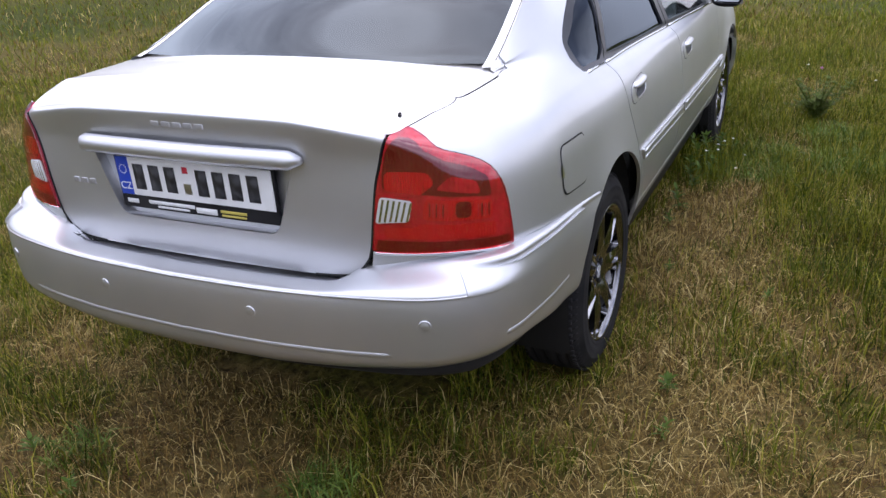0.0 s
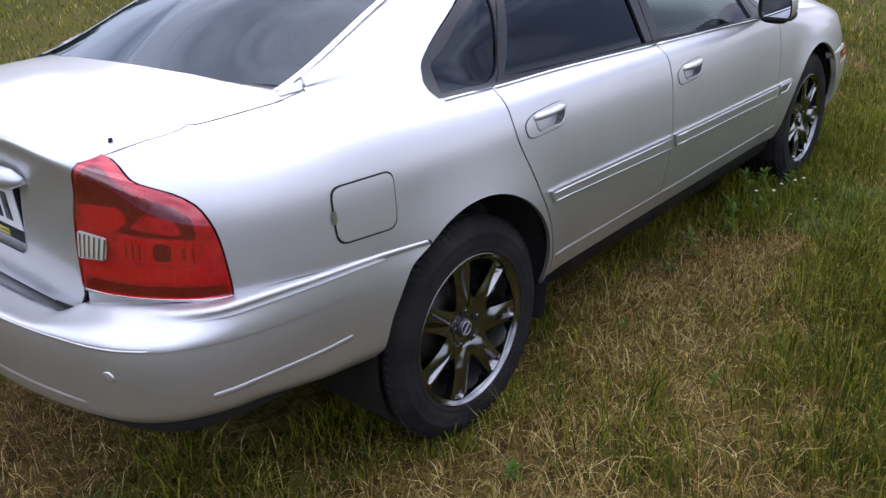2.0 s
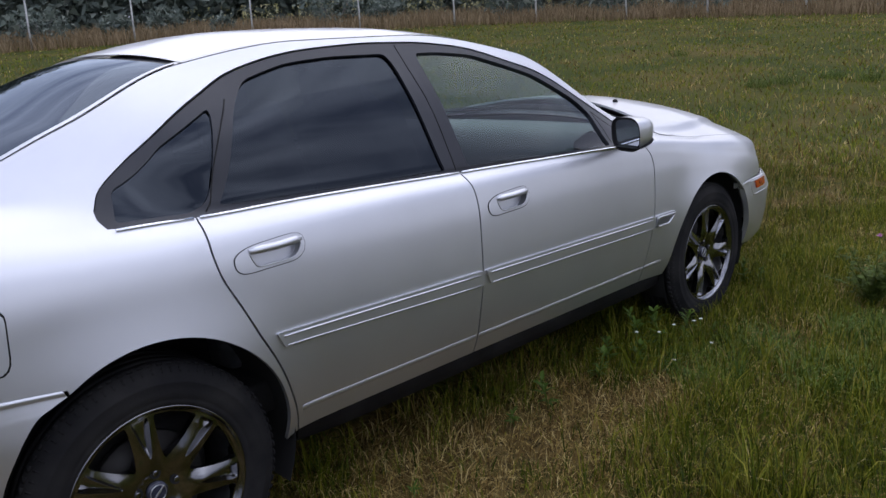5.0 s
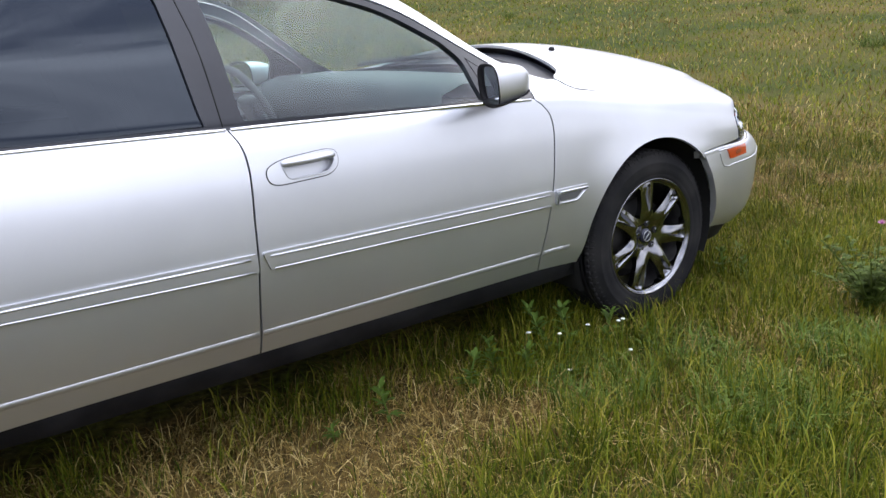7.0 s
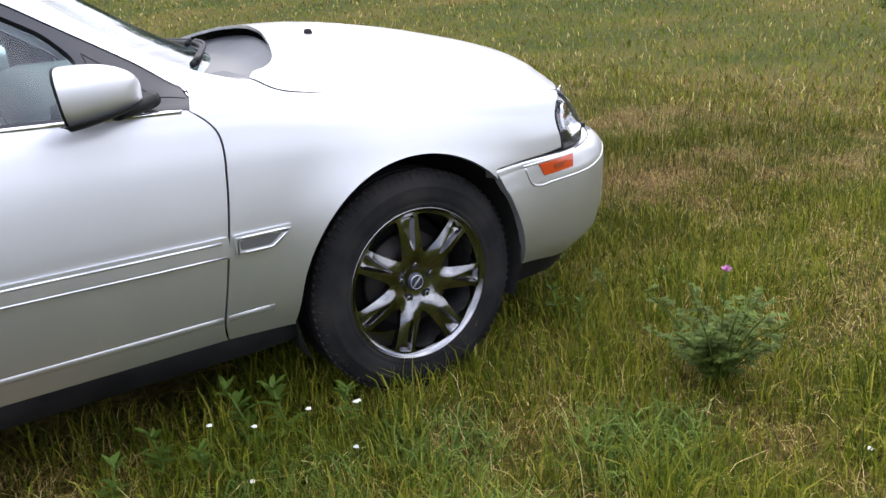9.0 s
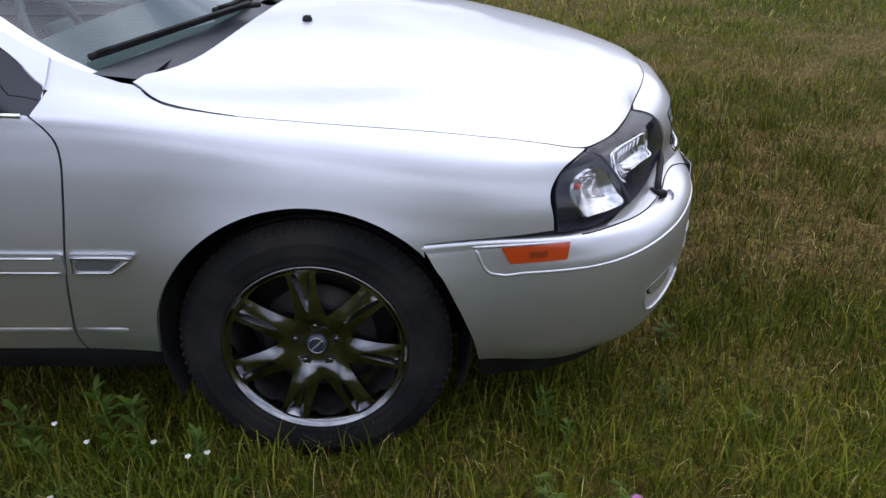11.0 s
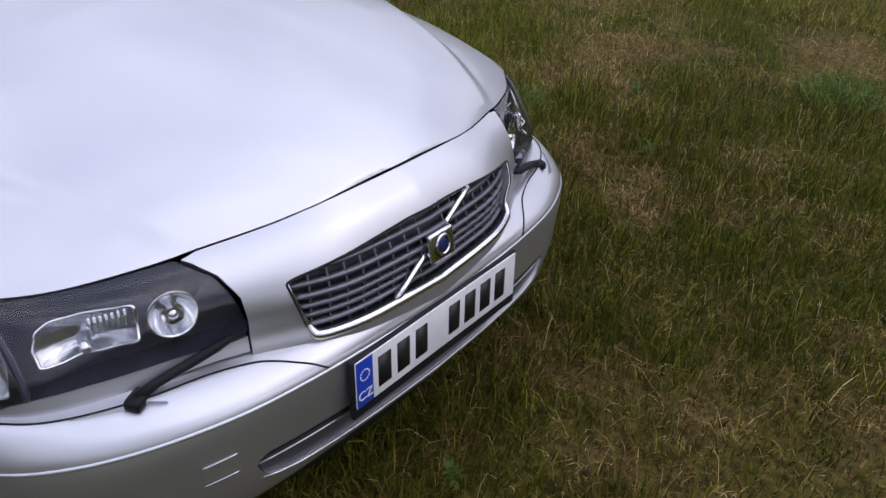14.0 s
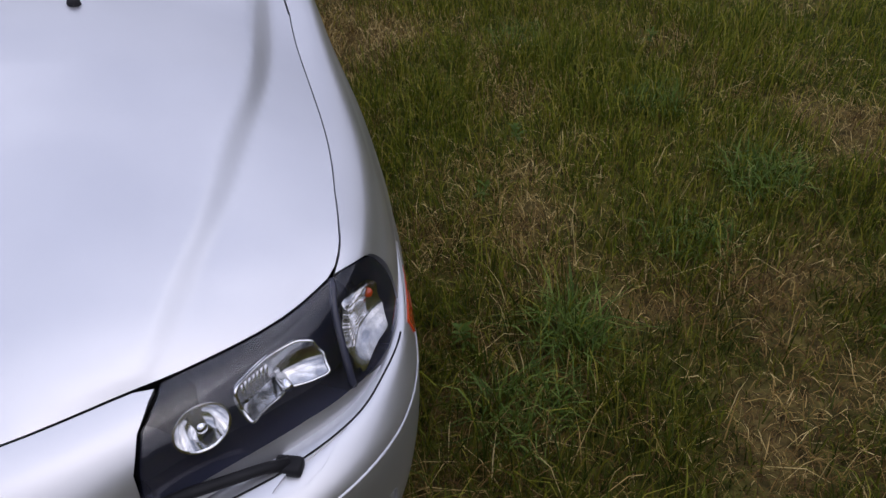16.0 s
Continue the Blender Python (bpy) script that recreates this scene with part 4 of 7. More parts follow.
# ---- bumpers ----
RB = Wall([-1.055, -1.047, -1.030, -1.012, -.973, -.885, -.75, -.50, -.12], [0, .25, .42, .53, .69, .815, .868, .889, .896],
          [[.448, .45, .455, .46, .47, .478, .475, .43, .40], [.475, .475, .478, .48, .49, .498, .495, .46, .44], [.515, .515, .515, .515, .52, .53, .53, .52, .52],
           [.60, .60, .60, .60, .60, .60, .60, .595, .59], [.655, .655, .655, .655, .655, .655, .651, .645, .638], [.672, .672, .672, .676, .68, .678, .676, .67, .655],
           [.664, .664, .665, .69, .705, .705, .704, .695, .668], [.645, .645, .648, .70, .724, .726, .728, .714, .681], [.646, .646, .649, .701, .726, .729, .730, .715, .682]],
          [[.03, .03, .03, .03, .03, .03, .03, .04, .045], [.010, .010, .010, .010, .010, .012, .012, .015, .02], [.004, .004, .004, .004, .004, .004, .005, .006, .008],
           [0, 0, 0, 0, 0, 0, 0, 0, 0], [.003, .003, .003, .003, .003, .003, .002, .001, .001], [.014, .014, .014, .013, .012, .010, .005, .003, .003],
           [.085, .085, .08, .075, .07, .045, .012, .006, .005], [.126, .126, .124, .12, .115, .065, .016, .008, .006], [.20, .20, .19, .18, .17, .12, .07, .05, .04]])


def rb(a, b):
    return flared(np.atleast_2d(RB.at(a, b / V)))


def along(w, f, *xz):
    return [(lambda q: np.array([q[0], q[1] * V]))(w.find(x, z)) for x, z in xz]


rear_end = curve_through(along(RB, rb, (-.185, .672), (-.245, .648), (-.30, .585), (-.34, .51), (-.372, .425)), .02)
o = [np.array([s, 8 * V]) for s in LIN(0.0, RB.find(-.20, .685)[0], 60)] + rear_end + [np.array([s, 0]) for s in LIN(rear_end[-1][0], 0, 60)]
o = [p for p in o if p[0] > 1e-4]
rbump = skin("rear_bumper", rb, o + [np.array([-p[0], p[1]]) for p in o[::-1]], SILVER, car, "silver rear bumper with parking sensors", step=.025, fold=.014)
for s in (-.70, -.245, .245, .70):
    p, n = rb(np.array([s]), np.array([3.0 * V]))[0], normals_of(rb, np.array([s]), np.array([3.0 * V]))[0]
    m = Matrix.Translation(p) @ Vector(n).to_track_quat("Z", "Y").to_matrix().to_4x4()
    bm = bmesh.new()
    lathe(bm, [(.001, .003), (.010, .003), (.0125, .0015), (.0145, .003), (.0155, 0), (.016, -.003)], 20, "Z")
    bmesh.ops.transform(bm, matrix=m, verts=bm.verts)
    part("parking_sensor", bm, SILVER, rbump, "round parking sensor")
STRIP_TOP, STRIP_LOW = RB.find(-.336, .68)[0], RB.find(-.392, .632)[0]
strip_v = lambda s: 4.35 - .62 * np.clip((np.abs(s) - .80) / (STRIP_LOW - .80), 0, 1)
ss = LIN(-STRIP_LOW, STRIP_LOW, 120)
vv = strip_v(ss) * V
bm = bmesh.new()
tube(bm, rb(ss, vv) - normals_of(rb, ss, vv) * .0008, .0032, 6)
part("bumper_crease", bm, SILVER, rbump)
# raised rib round the lower edge, and the rub strips at the corners
for s0, s1, v, par in ((-.66, .66, 1.95, rbump), (.90, 1.30, 2.1, rbump), (-1.30, -.90, 2.1, rbump)):
    ss = LIN(s0, s1, 40)
    p3 = rb(ss, np.full(40, v * V)) - normals_of(rb, ss, np.full(40, v * V)) * .0112
    bm = bmesh.new()
    tube(bm, p3, [.006, .0105] + [.0135] * 36 + [.0105, .006], 16)
    part("bumper_rib", bm, SILVER, par)
for k in (1, -1):
    top = [np.array([s * k, 6.1 * V]) for s in LIN(.80, STRIP_TOP, 20)]
    low = [np.array([s * k, strip_v(s) * V]) for s in LIN(STRIP_LOW, .80, 20)]
    skin("corner_strip", rb, rounded(top + low, .008, 3), SILVER, rbump, "silver rub strip on the bumper corner", lift=.006, fold=.008, step=.03)
under = Wall([-1.03, -1.022, -.995, -.955, -.87, -.74, -.55, -.36], [0, .25, .47, .66, .79, .835, .85, .85], [[.415] * 8, [.43] * 8, [.47] * 8], [[.12] * 8, [.03] * 8, [.012] * 8])
# Valance in near-black: the shadow below the bumper is put into its colour.
sheet("rear_valance", lambda a, b: under.at(a, b), LIN(-under.length, under.length, 80), LIN(0, 2, 7), DARK, rbump, "black valance under the bumper, shadow put into its colour")

FB = Wall([3.838, 3.832, 3.807, 3.718, 3.59, 3.418, 3.20, 3.02], [0, .2, .425, .662, .793, .862, .888, .902],
          [[.33, .33, .32, .30, .275, .265, .29, .30], [.375, .375, .36, .335, .315, .315, .34, .36], [.43, .43, .42, .41, .40, .40, .41, .42],
           [.53, .53, .52, .50, .49, .485, .48, .48], [.605, .605, .598, .575, .556, .555, .545, .54], [.627, .627, .624, .614, .595, .585, .578, .575],
           [.640, .640, .642, .640, .628, .618, .614, .61], [.652, .652, .655, .646, .634, .630, .636, .634], [.648, .648, .650, .640, .628, .626, .634, .633]],
          [[.09, .09, .09, .085, .08, .07, .055, .05], [.035, .035, .035, .035, .034, .032, .03, .028], [.012, .012, .012, .012, .012, .012, .010, .010],
           [.002, .002, .002, .002, .002, .002, .002, .002], [0, 0, 0, 0, 0, 0, 0, 0], [.006, .006, .010, .014, .010, .004, .001, .001],
           [.015, .016, .035, .05, .035, .012, .003, .003], [.03, .035, .075, .095, .07, .026, .008, .008], [.08, .08, .12, .14, .12, .07, .05, .05]], inward=-1)


def fb(a, b):
    return flared(np.atleast_2d(FB.at(a, b / V)))


FB_R = Wall(list(FB.x[::-150]), list(FB.y[::-150]), [list(r[::-150]) for r in FB.z], [list(r[::-150]) for r in FB.d])


def fb_side(x, z):
    s, v = FB_R.find(x, z)
    return np.array([FB.length * (1 - s / FB_R.length), v * V])


front_end = curve_through([fb_side(x, z) for x, z in ((3.06, .632), (3.11, .55), (3.155, .45), (3.185, .36), (3.197, .30))], .02)
o = [np.array([s, 8 * V]) for s in LIN(.0, front_end[0][0], 50)] + front_end + [np.array([s, 0]) for s in LIN(front_end[-1][0], 0, 60)]
o = [p for p in o if p[0] > 1e-4]


def fb_sz(s, z):
    vs = LIN(0, 7, 400)
    return np.array([s, float(np.interp(z, FB.at(np.full(400, s), vs)[:, 2], vs)) * V])


DUCT_LOW = [(.612, .428), (.644, .401), (.709, .382), (.750, .370), (.778, .367), (.803, .378), (.820, .410)]
DUCT = rounded([fb_sz(s, z) for s, z in DUCT_LOW + [(.816, .446), (.789, .456), (.745, .467), (.697, .474), (.645, .473), (.618, .458)]], .012)
SLOT = rounded([fb_sz(s, z) for s, z in ((-.455, .428), (-.38, .411), (-.2, .408), (.2, .408), (.38, .411), (.455, .428), (.476, .470), (.455, .490), (.25, .492), (-.25, .492), (-.455, .490), (-.476, .470))], .012)
WIPE = rounded([np.array([s, v * V]) for s, v in ((.775, 6.22), (.735, 5.98), (.690, 5.70), (.645, 5.56), (.612, 5.70), (.595, 6.10), (.63, 6.33), (.70, 6.28))], .008)
mirror_o = lambda lp: [np.array([-p[0], p[1]]) for p in lp[::-1]]
fbump = skin("front_bumper", fb, o + mirror_o(o), SILVER, car, "silver front bumper", holes=[DUCT, mirror_o(DUCT), SLOT, WIPE, mirror_o(WIPE)], step=.025, fold=.026)


def fb_in(a, b):
    return FB.at(a, b / V) - normals_of(fb, a, b) * .024


def scoop(a, b):
    """Floor of the ducts: a broad ramp that sinks upwards behind the lower lip."""
    p = FB.at(a, b / V)
    low = np.interp(np.abs(a), *zip(*DUCT_LOW))
    return p - normals_of(fb, a, b) * (.002 + .022 * np.clip((p[:, 2] - low - .002) / .048, 0, 1) ** .9)[:, None]


for k in (1, -1):
    q = np.array(straight(DUCT, .02))
    p3 = (fb(q[:, 0], q[:, 1]) - normals_of(fb, q[:, 0], q[:, 1]) * .001) * np.array([1, k, 1])
    bm = bmesh.new()
    tube(bm, p3, [.0036 if z < .425 else .0016 for z in p3[:, 2]], 8, closed=True)
    part("duct_lip", bm, SILVER, fbump, "bright lip of the air duct")
for lp in (WIPE, mirror_o(WIPE)):
    skin("wiper_recess", lambda a, b: FB.at(a, b / V) - normals_of(fb, a, b) * (.002 + .007 * np.clip((.775 - np.abs(a)) / .11, 0, 1) ** .8)[:, None], shrink(np.array(straight(lp, .012)), -.002), SILVER, fbump, "hollow for the headlamp wiper", fold=0, step=.012)
# The intake's shallow floor is near-black: a deep hollow's shade painted on.
for lp, nm in ((DUCT, "air_duct"), (mirror_o(DUCT), "air_duct"), (SLOT, "lower_intake")):
    skin(nm, scoop if nm == "air_duct" else fb_in, shrink(np.array(straight(lp, .012)), -.003), SILVER if nm == "air_duct" else DARK, fbump, "hollow duct in the bumper" if nm == "air_duct" else "floor of the lower intake slot, shade painted near-black", fold=0, step=.010)
for k in (1, -1):
    for deep, pts in ((.003, ((.800, .436), (.785, .415), (.736, .425), (.706, .440), (.701, .462), (.745, .464), (.795, .453))),
                      (.009, ((.690, .440), (.648, .446), (.646, .466), (.690, .470)))):
        ins = rounded([np.array([p[0] * k, p[1]]) for p in (fb_sz(*q) for q in pts)], .008)
        skin("duct_insert", lambda a, b: FB.at(a, b / V) - normals_of(fb, a, b) * deep, ins, SILVER, fbump, "rounded bar inside the duct", fold=.012, step=.02, edge=.01)
        gap = shrink(np.array(straight(ins, .01)), -.0035)
        skin("duct_gap", lambda a, b: FB.at(a, b / V) - normals_of(fb, a, b) * (deep + .004), gap, DARK, fbump, "dark gap round the duct's bar", fold=.006, step=.02, edge=.01)
for k in (1, -1):
    fl = lambda lp: [np.array([p[0] * k, p[1]]) for p in lp]
    mk = [fb_side(x, z) for x, z in ((3.245, .617), (3.408, .619), (3.400, .579), (3.268, .577))]
    ms = skin("marker_lamp", fb, fl(rounded(mk, .006, 3)), AMBER, fbump, "orange side marker lamp", lift=.004, fold=.010, step=.02)
    core = [fb_side(x, z) for x, z in ((3.31, .604), (3.355, .605), (3.352, .591), (3.312, .590))]
    skin("marker_core", fb, fl(core), AMBER_DARK, ms, lift=.0055, fold=.002, step=.02)
    ridge = curve_through([fb_side(x, z) for x, z in ((3.185, .619), (3.222, .554), (3.30, .551), (3.408, .551), (3.52, .555))] + sv((.80, 4.3), (.6, 4.3), (.4, 4.2), (.02, 4.1)), .03)
    a = np.array([p[0] for p in ridge]), np.array([p[1] for p in ridge])
    p3 = (fb(*a) - normals_of(fb, *a) * .002) * np.array([1, k, 1])
    bm = bmesh.new()
    tube(bm, p3, [.002] + [.0048] * (len(p3) - 2) + [.002], 8)
    part("bumper_ridge", bm, SILVER, fbump)
    top = curve_through([fb_side(x, z) for x, z in ((3.18, .621), (3.28, .621), (3.408, .621), (3.50, .622))], .03)
    a = np.array([p[0] for p in top]), np.array([p[1] for p in top])
    bm = bmesh.new()
    tube(bm, (fb(*a) - normals_of(fb, *a) * .002) * np.array([1, k, 1]), [.0042 * min(1, (len(top) - 1 - i) / 7) + .0006 for i in range(len(top))], 8)
    part("bumper_ridge", bm, SILVER, fbump)
under = Wall([3.77, 3.76, 3.73, 3.65, 3.54, 3.39, 3.21], [0, .2, .40, .61, .745, .825, .855], [[.20] * 7, [.33] * 7], [[.08] * 7, [0] * 7], inward=-1)
sheet("front_valance", lambda a, b: under.at(a, b), LIN(-under.length, under.length, 80), LIN(0, 1, 4), BLACK, fbump, "black lip under the bumper")
eye = [fb_sz(s, z + (s + .54) * .12) for s, z in ((-.567, .474), (-.506, .474), (-.506, .520), (-.567, .520))]
skin("towing_eye_cover", fb, eye, SILVER, fbump, "small square cover in the bumper", lift=.0012, fold=.002, step=.02, edge=.012)
for a, b in ((0, 1), (3, 2)):
    q = np.array([eye[a] * (1 - t) + eye[b] * t for t in LIN(0, 1, 8)])
    bm = bmesh.new()
    tube(bm, fb(q[:, 0], q[:, 1]) + normals_of(fb, q[:, 0], q[:, 1]) * .001, .0016, 6)
    part("cover_edge", bm, SATIN, fbump, "thin bright edge of the towing eye cover")
for k in (1, -1):
    q = np.array(curve_through(sv((1.02, 6.75), (.945, 6.56), (.797, 6.30), (.647, 6.42), (.524, 6.77), (.439, 6.70), (.395, 6.38), (.363, 5.9), (.337, 5.3), (.313, 4.4)), .015))
    bm = bmesh.new()
    tube(bm, (fb(q[:, 0], q[:, 1]) + normals_of(fb, q[:, 0], q[:, 1]) * .0004) * np.array([1, k, 1]), .0019, 6)
    part("bumper_seam", bm, DARK, fbump, "dark seam between bumper and nose")
for pts, r, nm, lb in ((((-.462, .428), (-.38, .411), (-.2, .408), (0, .408), (.2, .408), (.38, .411), (.462, .428)), .0034, "intake_lip", "silver lip under the intake slot"),
                       (((-.472, .466), (-.25, .467), (0, .467), (.25, .467), (.472, .466)), .0022, "intake_edge", "thin bright edge in the intake slot")):
    q = np.array(curve_through([fb_sz(*p) for p in pts], .03))
    bm = bmesh.new()
    tube(bm, fb(q[:, 0], q[:, 1]) - normals_of(fb, q[:, 0], q[:, 1]) * (.0005 if nm == "intake_lip" else .005), [.001] + [r] * (len(q) - 2) + [.001], 8)
    part(nm, bm, SILVER if nm == "intake_lip" else SATIN, fbump, lb)
ledge = rounded([fb_sz(s, z) for s, z in ((-.455, .430), (-.38, .413), (-.2, .410), (.2, .410), (.38, .413), (.455, .430), (.470, .466), (.25, .467), (-.25, .467), (-.470, .466))], .008)
skin("intake_ledge", lambda a, b: FB.at(a, b / V) - normals_of(fb, a, b) * .007, ledge, GRILLE, fbump, "dark grey ledge inside the intake slot", fold=.008, step=.025)
number_plate(fbump, (3.841, -.012, .556), (0, 1, 0), (-.04, 0, 1), (1, 0, .04), "front number plate in a black holder", False)

# ---- nose with grille ----
G_TL, G_BL = (5.655, 5.80), (5.70, 3.22)
L2 = 2 * BODY.length
gt = sv(G_BL, (5.69, 3.6), (5.66, 5.5)) + curve_through(sv(G_TL, (5.74, 6.06), (5.86, 6.27), (5.95, 6.36)), .05)
grille_h = rounded(gt + [np.array([L2 - p[0], p[1]]) for p in gt[::-1]], .03, 7)
nose_half = sv((5.585, 2.2), (5.585, 3.5), (5.585, 4.6), (5.578, 5.6), (5.55, 6.6), (5.52, 7.2), (5.505, 7.42)) + [np.array([s, (np.interp(s, EDGE_S, EDGE_V) - .012) * V]) for s in LIN(5.53, BODY.length - .002, 16)]
nose = skin("nose_panel", body, nose_half + [np.array([L2 - p[0], p[1]]) for p in nose_half[::-1]], SILVER, car, "silver nose panel round the grille", holes=[grille_h], step=.025, fold=.02, inset=.001)


def gin(a, b):
    return BODY.at(a, b / V) - np.stack([.022 + 0 * a, 0 * a, 0 * a], -1)


skin("grille", lambda a, b: BODY.at(a, b / V) - np.stack([.034 + 0 * a, 0 * a, 0 * a], -1), grille_h, FRAME, nose, "radiator grille with bright bars", step=.03, fold=-.018)
loop = np.array(straight(shrink(np.array(grille_h), .004), .02))
bm = bmesh.new()
p3 = body(loop[:, 0], loop[:, 1]) + normals_of(body, loop[:, 0], loop[:, 1]) * .001
tube(bm, p3 - np.array([.003, 0, 0]), [float(np.interp(q[1] / V, [3.35, 3.9, 5.2], [.0105, .0050, .0022])) for q in loop], 8, closed=True)
part("grille_surround", bm, CHROME, nose, "chrome surround of the grille, broad along its foot")
loop = np.array(straight(grille_h, .02))
bm = bmesh.new()
tube(bm, body(loop[:, 0], loop[:, 1]), .0024, 6, closed=True)
part("grille_joint", bm, DARK, nose, "dark joint round the grille")
for k in range(6):
    v = 3.6 + 2.25 * k / 5
    t = (v - G_BL[1]) / (G_TL[1] - G_BL[1])
    s0 = G_BL[0] + (G_TL[0] - G_BL[0]) * t + .006
    ss = LIN(s0, L2 - s0, 40)
    p3 = gin(ss, np.full(40, v * V))
    bm = bmesh.new()
    tube(bm, p3, .0082, 8, .7)
    part("grille_bar", bm, GRILLE, nose)
for k in range(17):
    if k == 8:
        continue
    s = 5.70 + (L2 - 11.4) * k / 16 * .98 + .005
    vs = LIN(3.3, 6.1, 8)
    bm = bmesh.new()
    tube(bm, gin(np.full(8, s), vs * V) + np.array([.003, 0, 0]), .0026, 6)
    part("grille_upright", bm, GRILLE, nose)
# diagonal bar and emblem
bm = bmesh.new()
a, b = gin(np.array([L2 - 5.885]), np.array([3.4 * V]))[0], gin(np.array([5.88]), np.array([6.25 * V]))[0]
a, b = a + np.array([.019, 0, 0]), b + np.array([.020, 0, 0])
tube(bm, [a + (b - a) * t for t in LIN(0, 1, 9)], .0085, 8, .8)
part("diagonal_bar", bm, CHROME, nose, "chrome diagonal bar across the grille")
bm = bmesh.new()
box(bm, (.014, .074, .062), (3.822, 0, .738), pose(0, 0, 0, 0, -12, 0), .006)
emb = part("grille_emblem", bm, CHROME, nose, "square chrome emblem with blue ring")
for nm, prof, m in (("emblem_field", [(.0005, .0076), (.0275, .0076), (.0275, .006)], NAVY), ("emblem_ring", [(.0165, .008), (.0185, .0102), (.0215, .0102), (.0235, .008)], CHROME), ("emblem_badge", [(.0005, .0098), (.013, .0094), (.0155, .0078)], BADGE_BLUE)):
    bm = bmesh.new()
    lathe(bm, prof, 24, "X", (0, 0, 0))
    bmesh.ops.transform(bm, matrix=pose(3.822, 0, .738, 0, -12, 0), verts=bm.verts)
    part(nm, bm, m, emb, {"emblem_ring": "chrome ring", "emblem_badge": "blue centre", "emblem_field": "dark blue field"}[nm])


# ---- lamps ----
for right in (True, False):
    inner = sv((.53, 3.15), (.53, 3.2), (.55, 4.42), (.568, 5.05), (.580, 5.83), (.590, 6.6), (.61, 7.1))
    tail_o = curve_through(inner, .02) + LAMP_OUT_C[:-1] + sv((.884, 3.15), (.82, 3.12), (.62, 3.12))
    tail = skin("tail_lamp", body, tail_o, RED, car, "red tail lamp with clear reversing pane", right=right, step=.02, fold=.03, lift=.003, inset=.003)
    skin("lamp_band", body, rounded(sv((.566, 4.5), (.828, 4.5), (.822, 4.95), (.775, 5.25), (.715, 5.45), (.668, 5.85), (.640, 6.5), (.612, 6.6), (.590, 5.85), (.577, 5.2)), .01), RED_DARK, tail, "deep red upper field", right=right, step=.02, fold=.002, lift=.0045)
    skin("lamp_bulb", body, rounded(sv((.572, 4.48), (.655, 4.48), (.690, 4.75), (.672, 5.0), (.575, 4.85)), .012), RED_BRIGHT, tail, "bright red bulb field", right=right, step=.02, fold=.002, lift=.0052)
    skin("lamp_bulb", body, rounded(sv((.69, 4.62), (.80, 4.55), (.79, 4.85), (.73, 4.95)), .012), RED, tail, "bright red bulb field", right=right, step=.02, fold=.002, lift=.0052)
    skin("lamp_foot", body, rounded(sv((.540, 3.18), (.878, 3.18), (.872, 3.44), (.548, 3.44)), .006), RED_DARK, tail, "deep red foot of the lamp", right=right, step=.02, fold=.002, lift=.0042)
    skin("lamp_bar", body, rounded(sv((.566, 3.5), (.832, 3.5), (.832, 3.88), (.65, 3.88), (.64, 3.78), (.566, 3.72)), .01), RED_BRIGHT, tail, "bright red lower field", right=right, step=.02, fold=.002, lift=.0042)
    skin("lamp_bulb_window", body, rounded(sv((.655, 3.98), (.825, 3.98), (.828, 4.42), (.665, 4.42)), .012), RED_BRIGHT, tail, right=right, step=.02, fold=.002, lift=.0046)
    skin("lamp_bulb_window", body, rounded(sv((.735, 4.05), (.772, 4.05), (.775, 4.4), (.738, 4.4)), .012), RED_DARK, tail, right=right, step=.02, fold=.002, lift=.0055)
    for i in range(9):
        x0 = .672 + i * .008 if i < 5 else .742 + i * .009
        skin("lamp_facet", body, sv((x0, 4.06), (x0 + .003, 4.06), (x0 + .005, 4.34), (x0 + .002, 4.34)), RED_PALE if i % 2 else RED_DARK, tail, right=right, step=.02, fold=.002, lift=.006)
    skin("reversing_pane", body, rounded(sv((.548, 3.82), (.625, 3.92), (.636, 4.36), (.562, 4.36)), .008), PANE, tail, "clear ribbed reversing pane", right=right, step=.01, fold=.004, lift=.0112)
    for i in range(6):
        skin("pane_rib", body, sv((.556 + i * .0125, 3.86 + i * .014), (.561 + i * .0125, 3.86 + i * .014), (.573 + i * .0125, 4.33), (.568 + i * .0125, 4.33)), CHROME, tail, right=right, step=.02, fold=.002, lift=.0128)
    skin("lamp_cover", body, tail_o, RED_GLASS, tail, "glossy red outer lens", right=right, step=.02, fold=.006, lift=.0095, inset=.003).visible_shadow = False
    ss = LIN(.535, .882, 30)
    bm = bmesh.new()
    tube(bm, (body(ss, np.full(30, 3.1 * V)) + normals_of(body, ss, np.full(30, 3.1 * V)) * .003) * np.array([1, -1 if right else 1, 1]), .005, 6)
    part("lamp_strip", bm, CHROME, tail, "bright strip under the lamp")
    # filler between lamp and bumper
    skin("lamp_sill", body, sv((.52, 2.4), (.90, 2.4), (.90, 3.06), (.53, 3.06)), SILVER, car, "silver sill under the tail lamp", right=right, step=.03, fold=.01, lift=-.002)

    head_o = (curve_through(sv((5.0, 3.45), (4.995, 4.6), (4.997, 5.7), (5.015, 6.45), (5.06, 6.95), (5.115, 7.30), (5.22, 7.42), (5.32, 7.455), (5.42, 7.478), (5.495, 7.49)))
              + curve_through(sv((5.545, 6.6), (5.567, 5.7), (5.580, 4.8), (5.584, 4.35), (5.578, 4.05), (5.558, 3.92))) + sv((5.475, 3.98), (5.333, 4.06), (5.24, 3.96), (5.19, 3.80), (5.10, 3.5)))
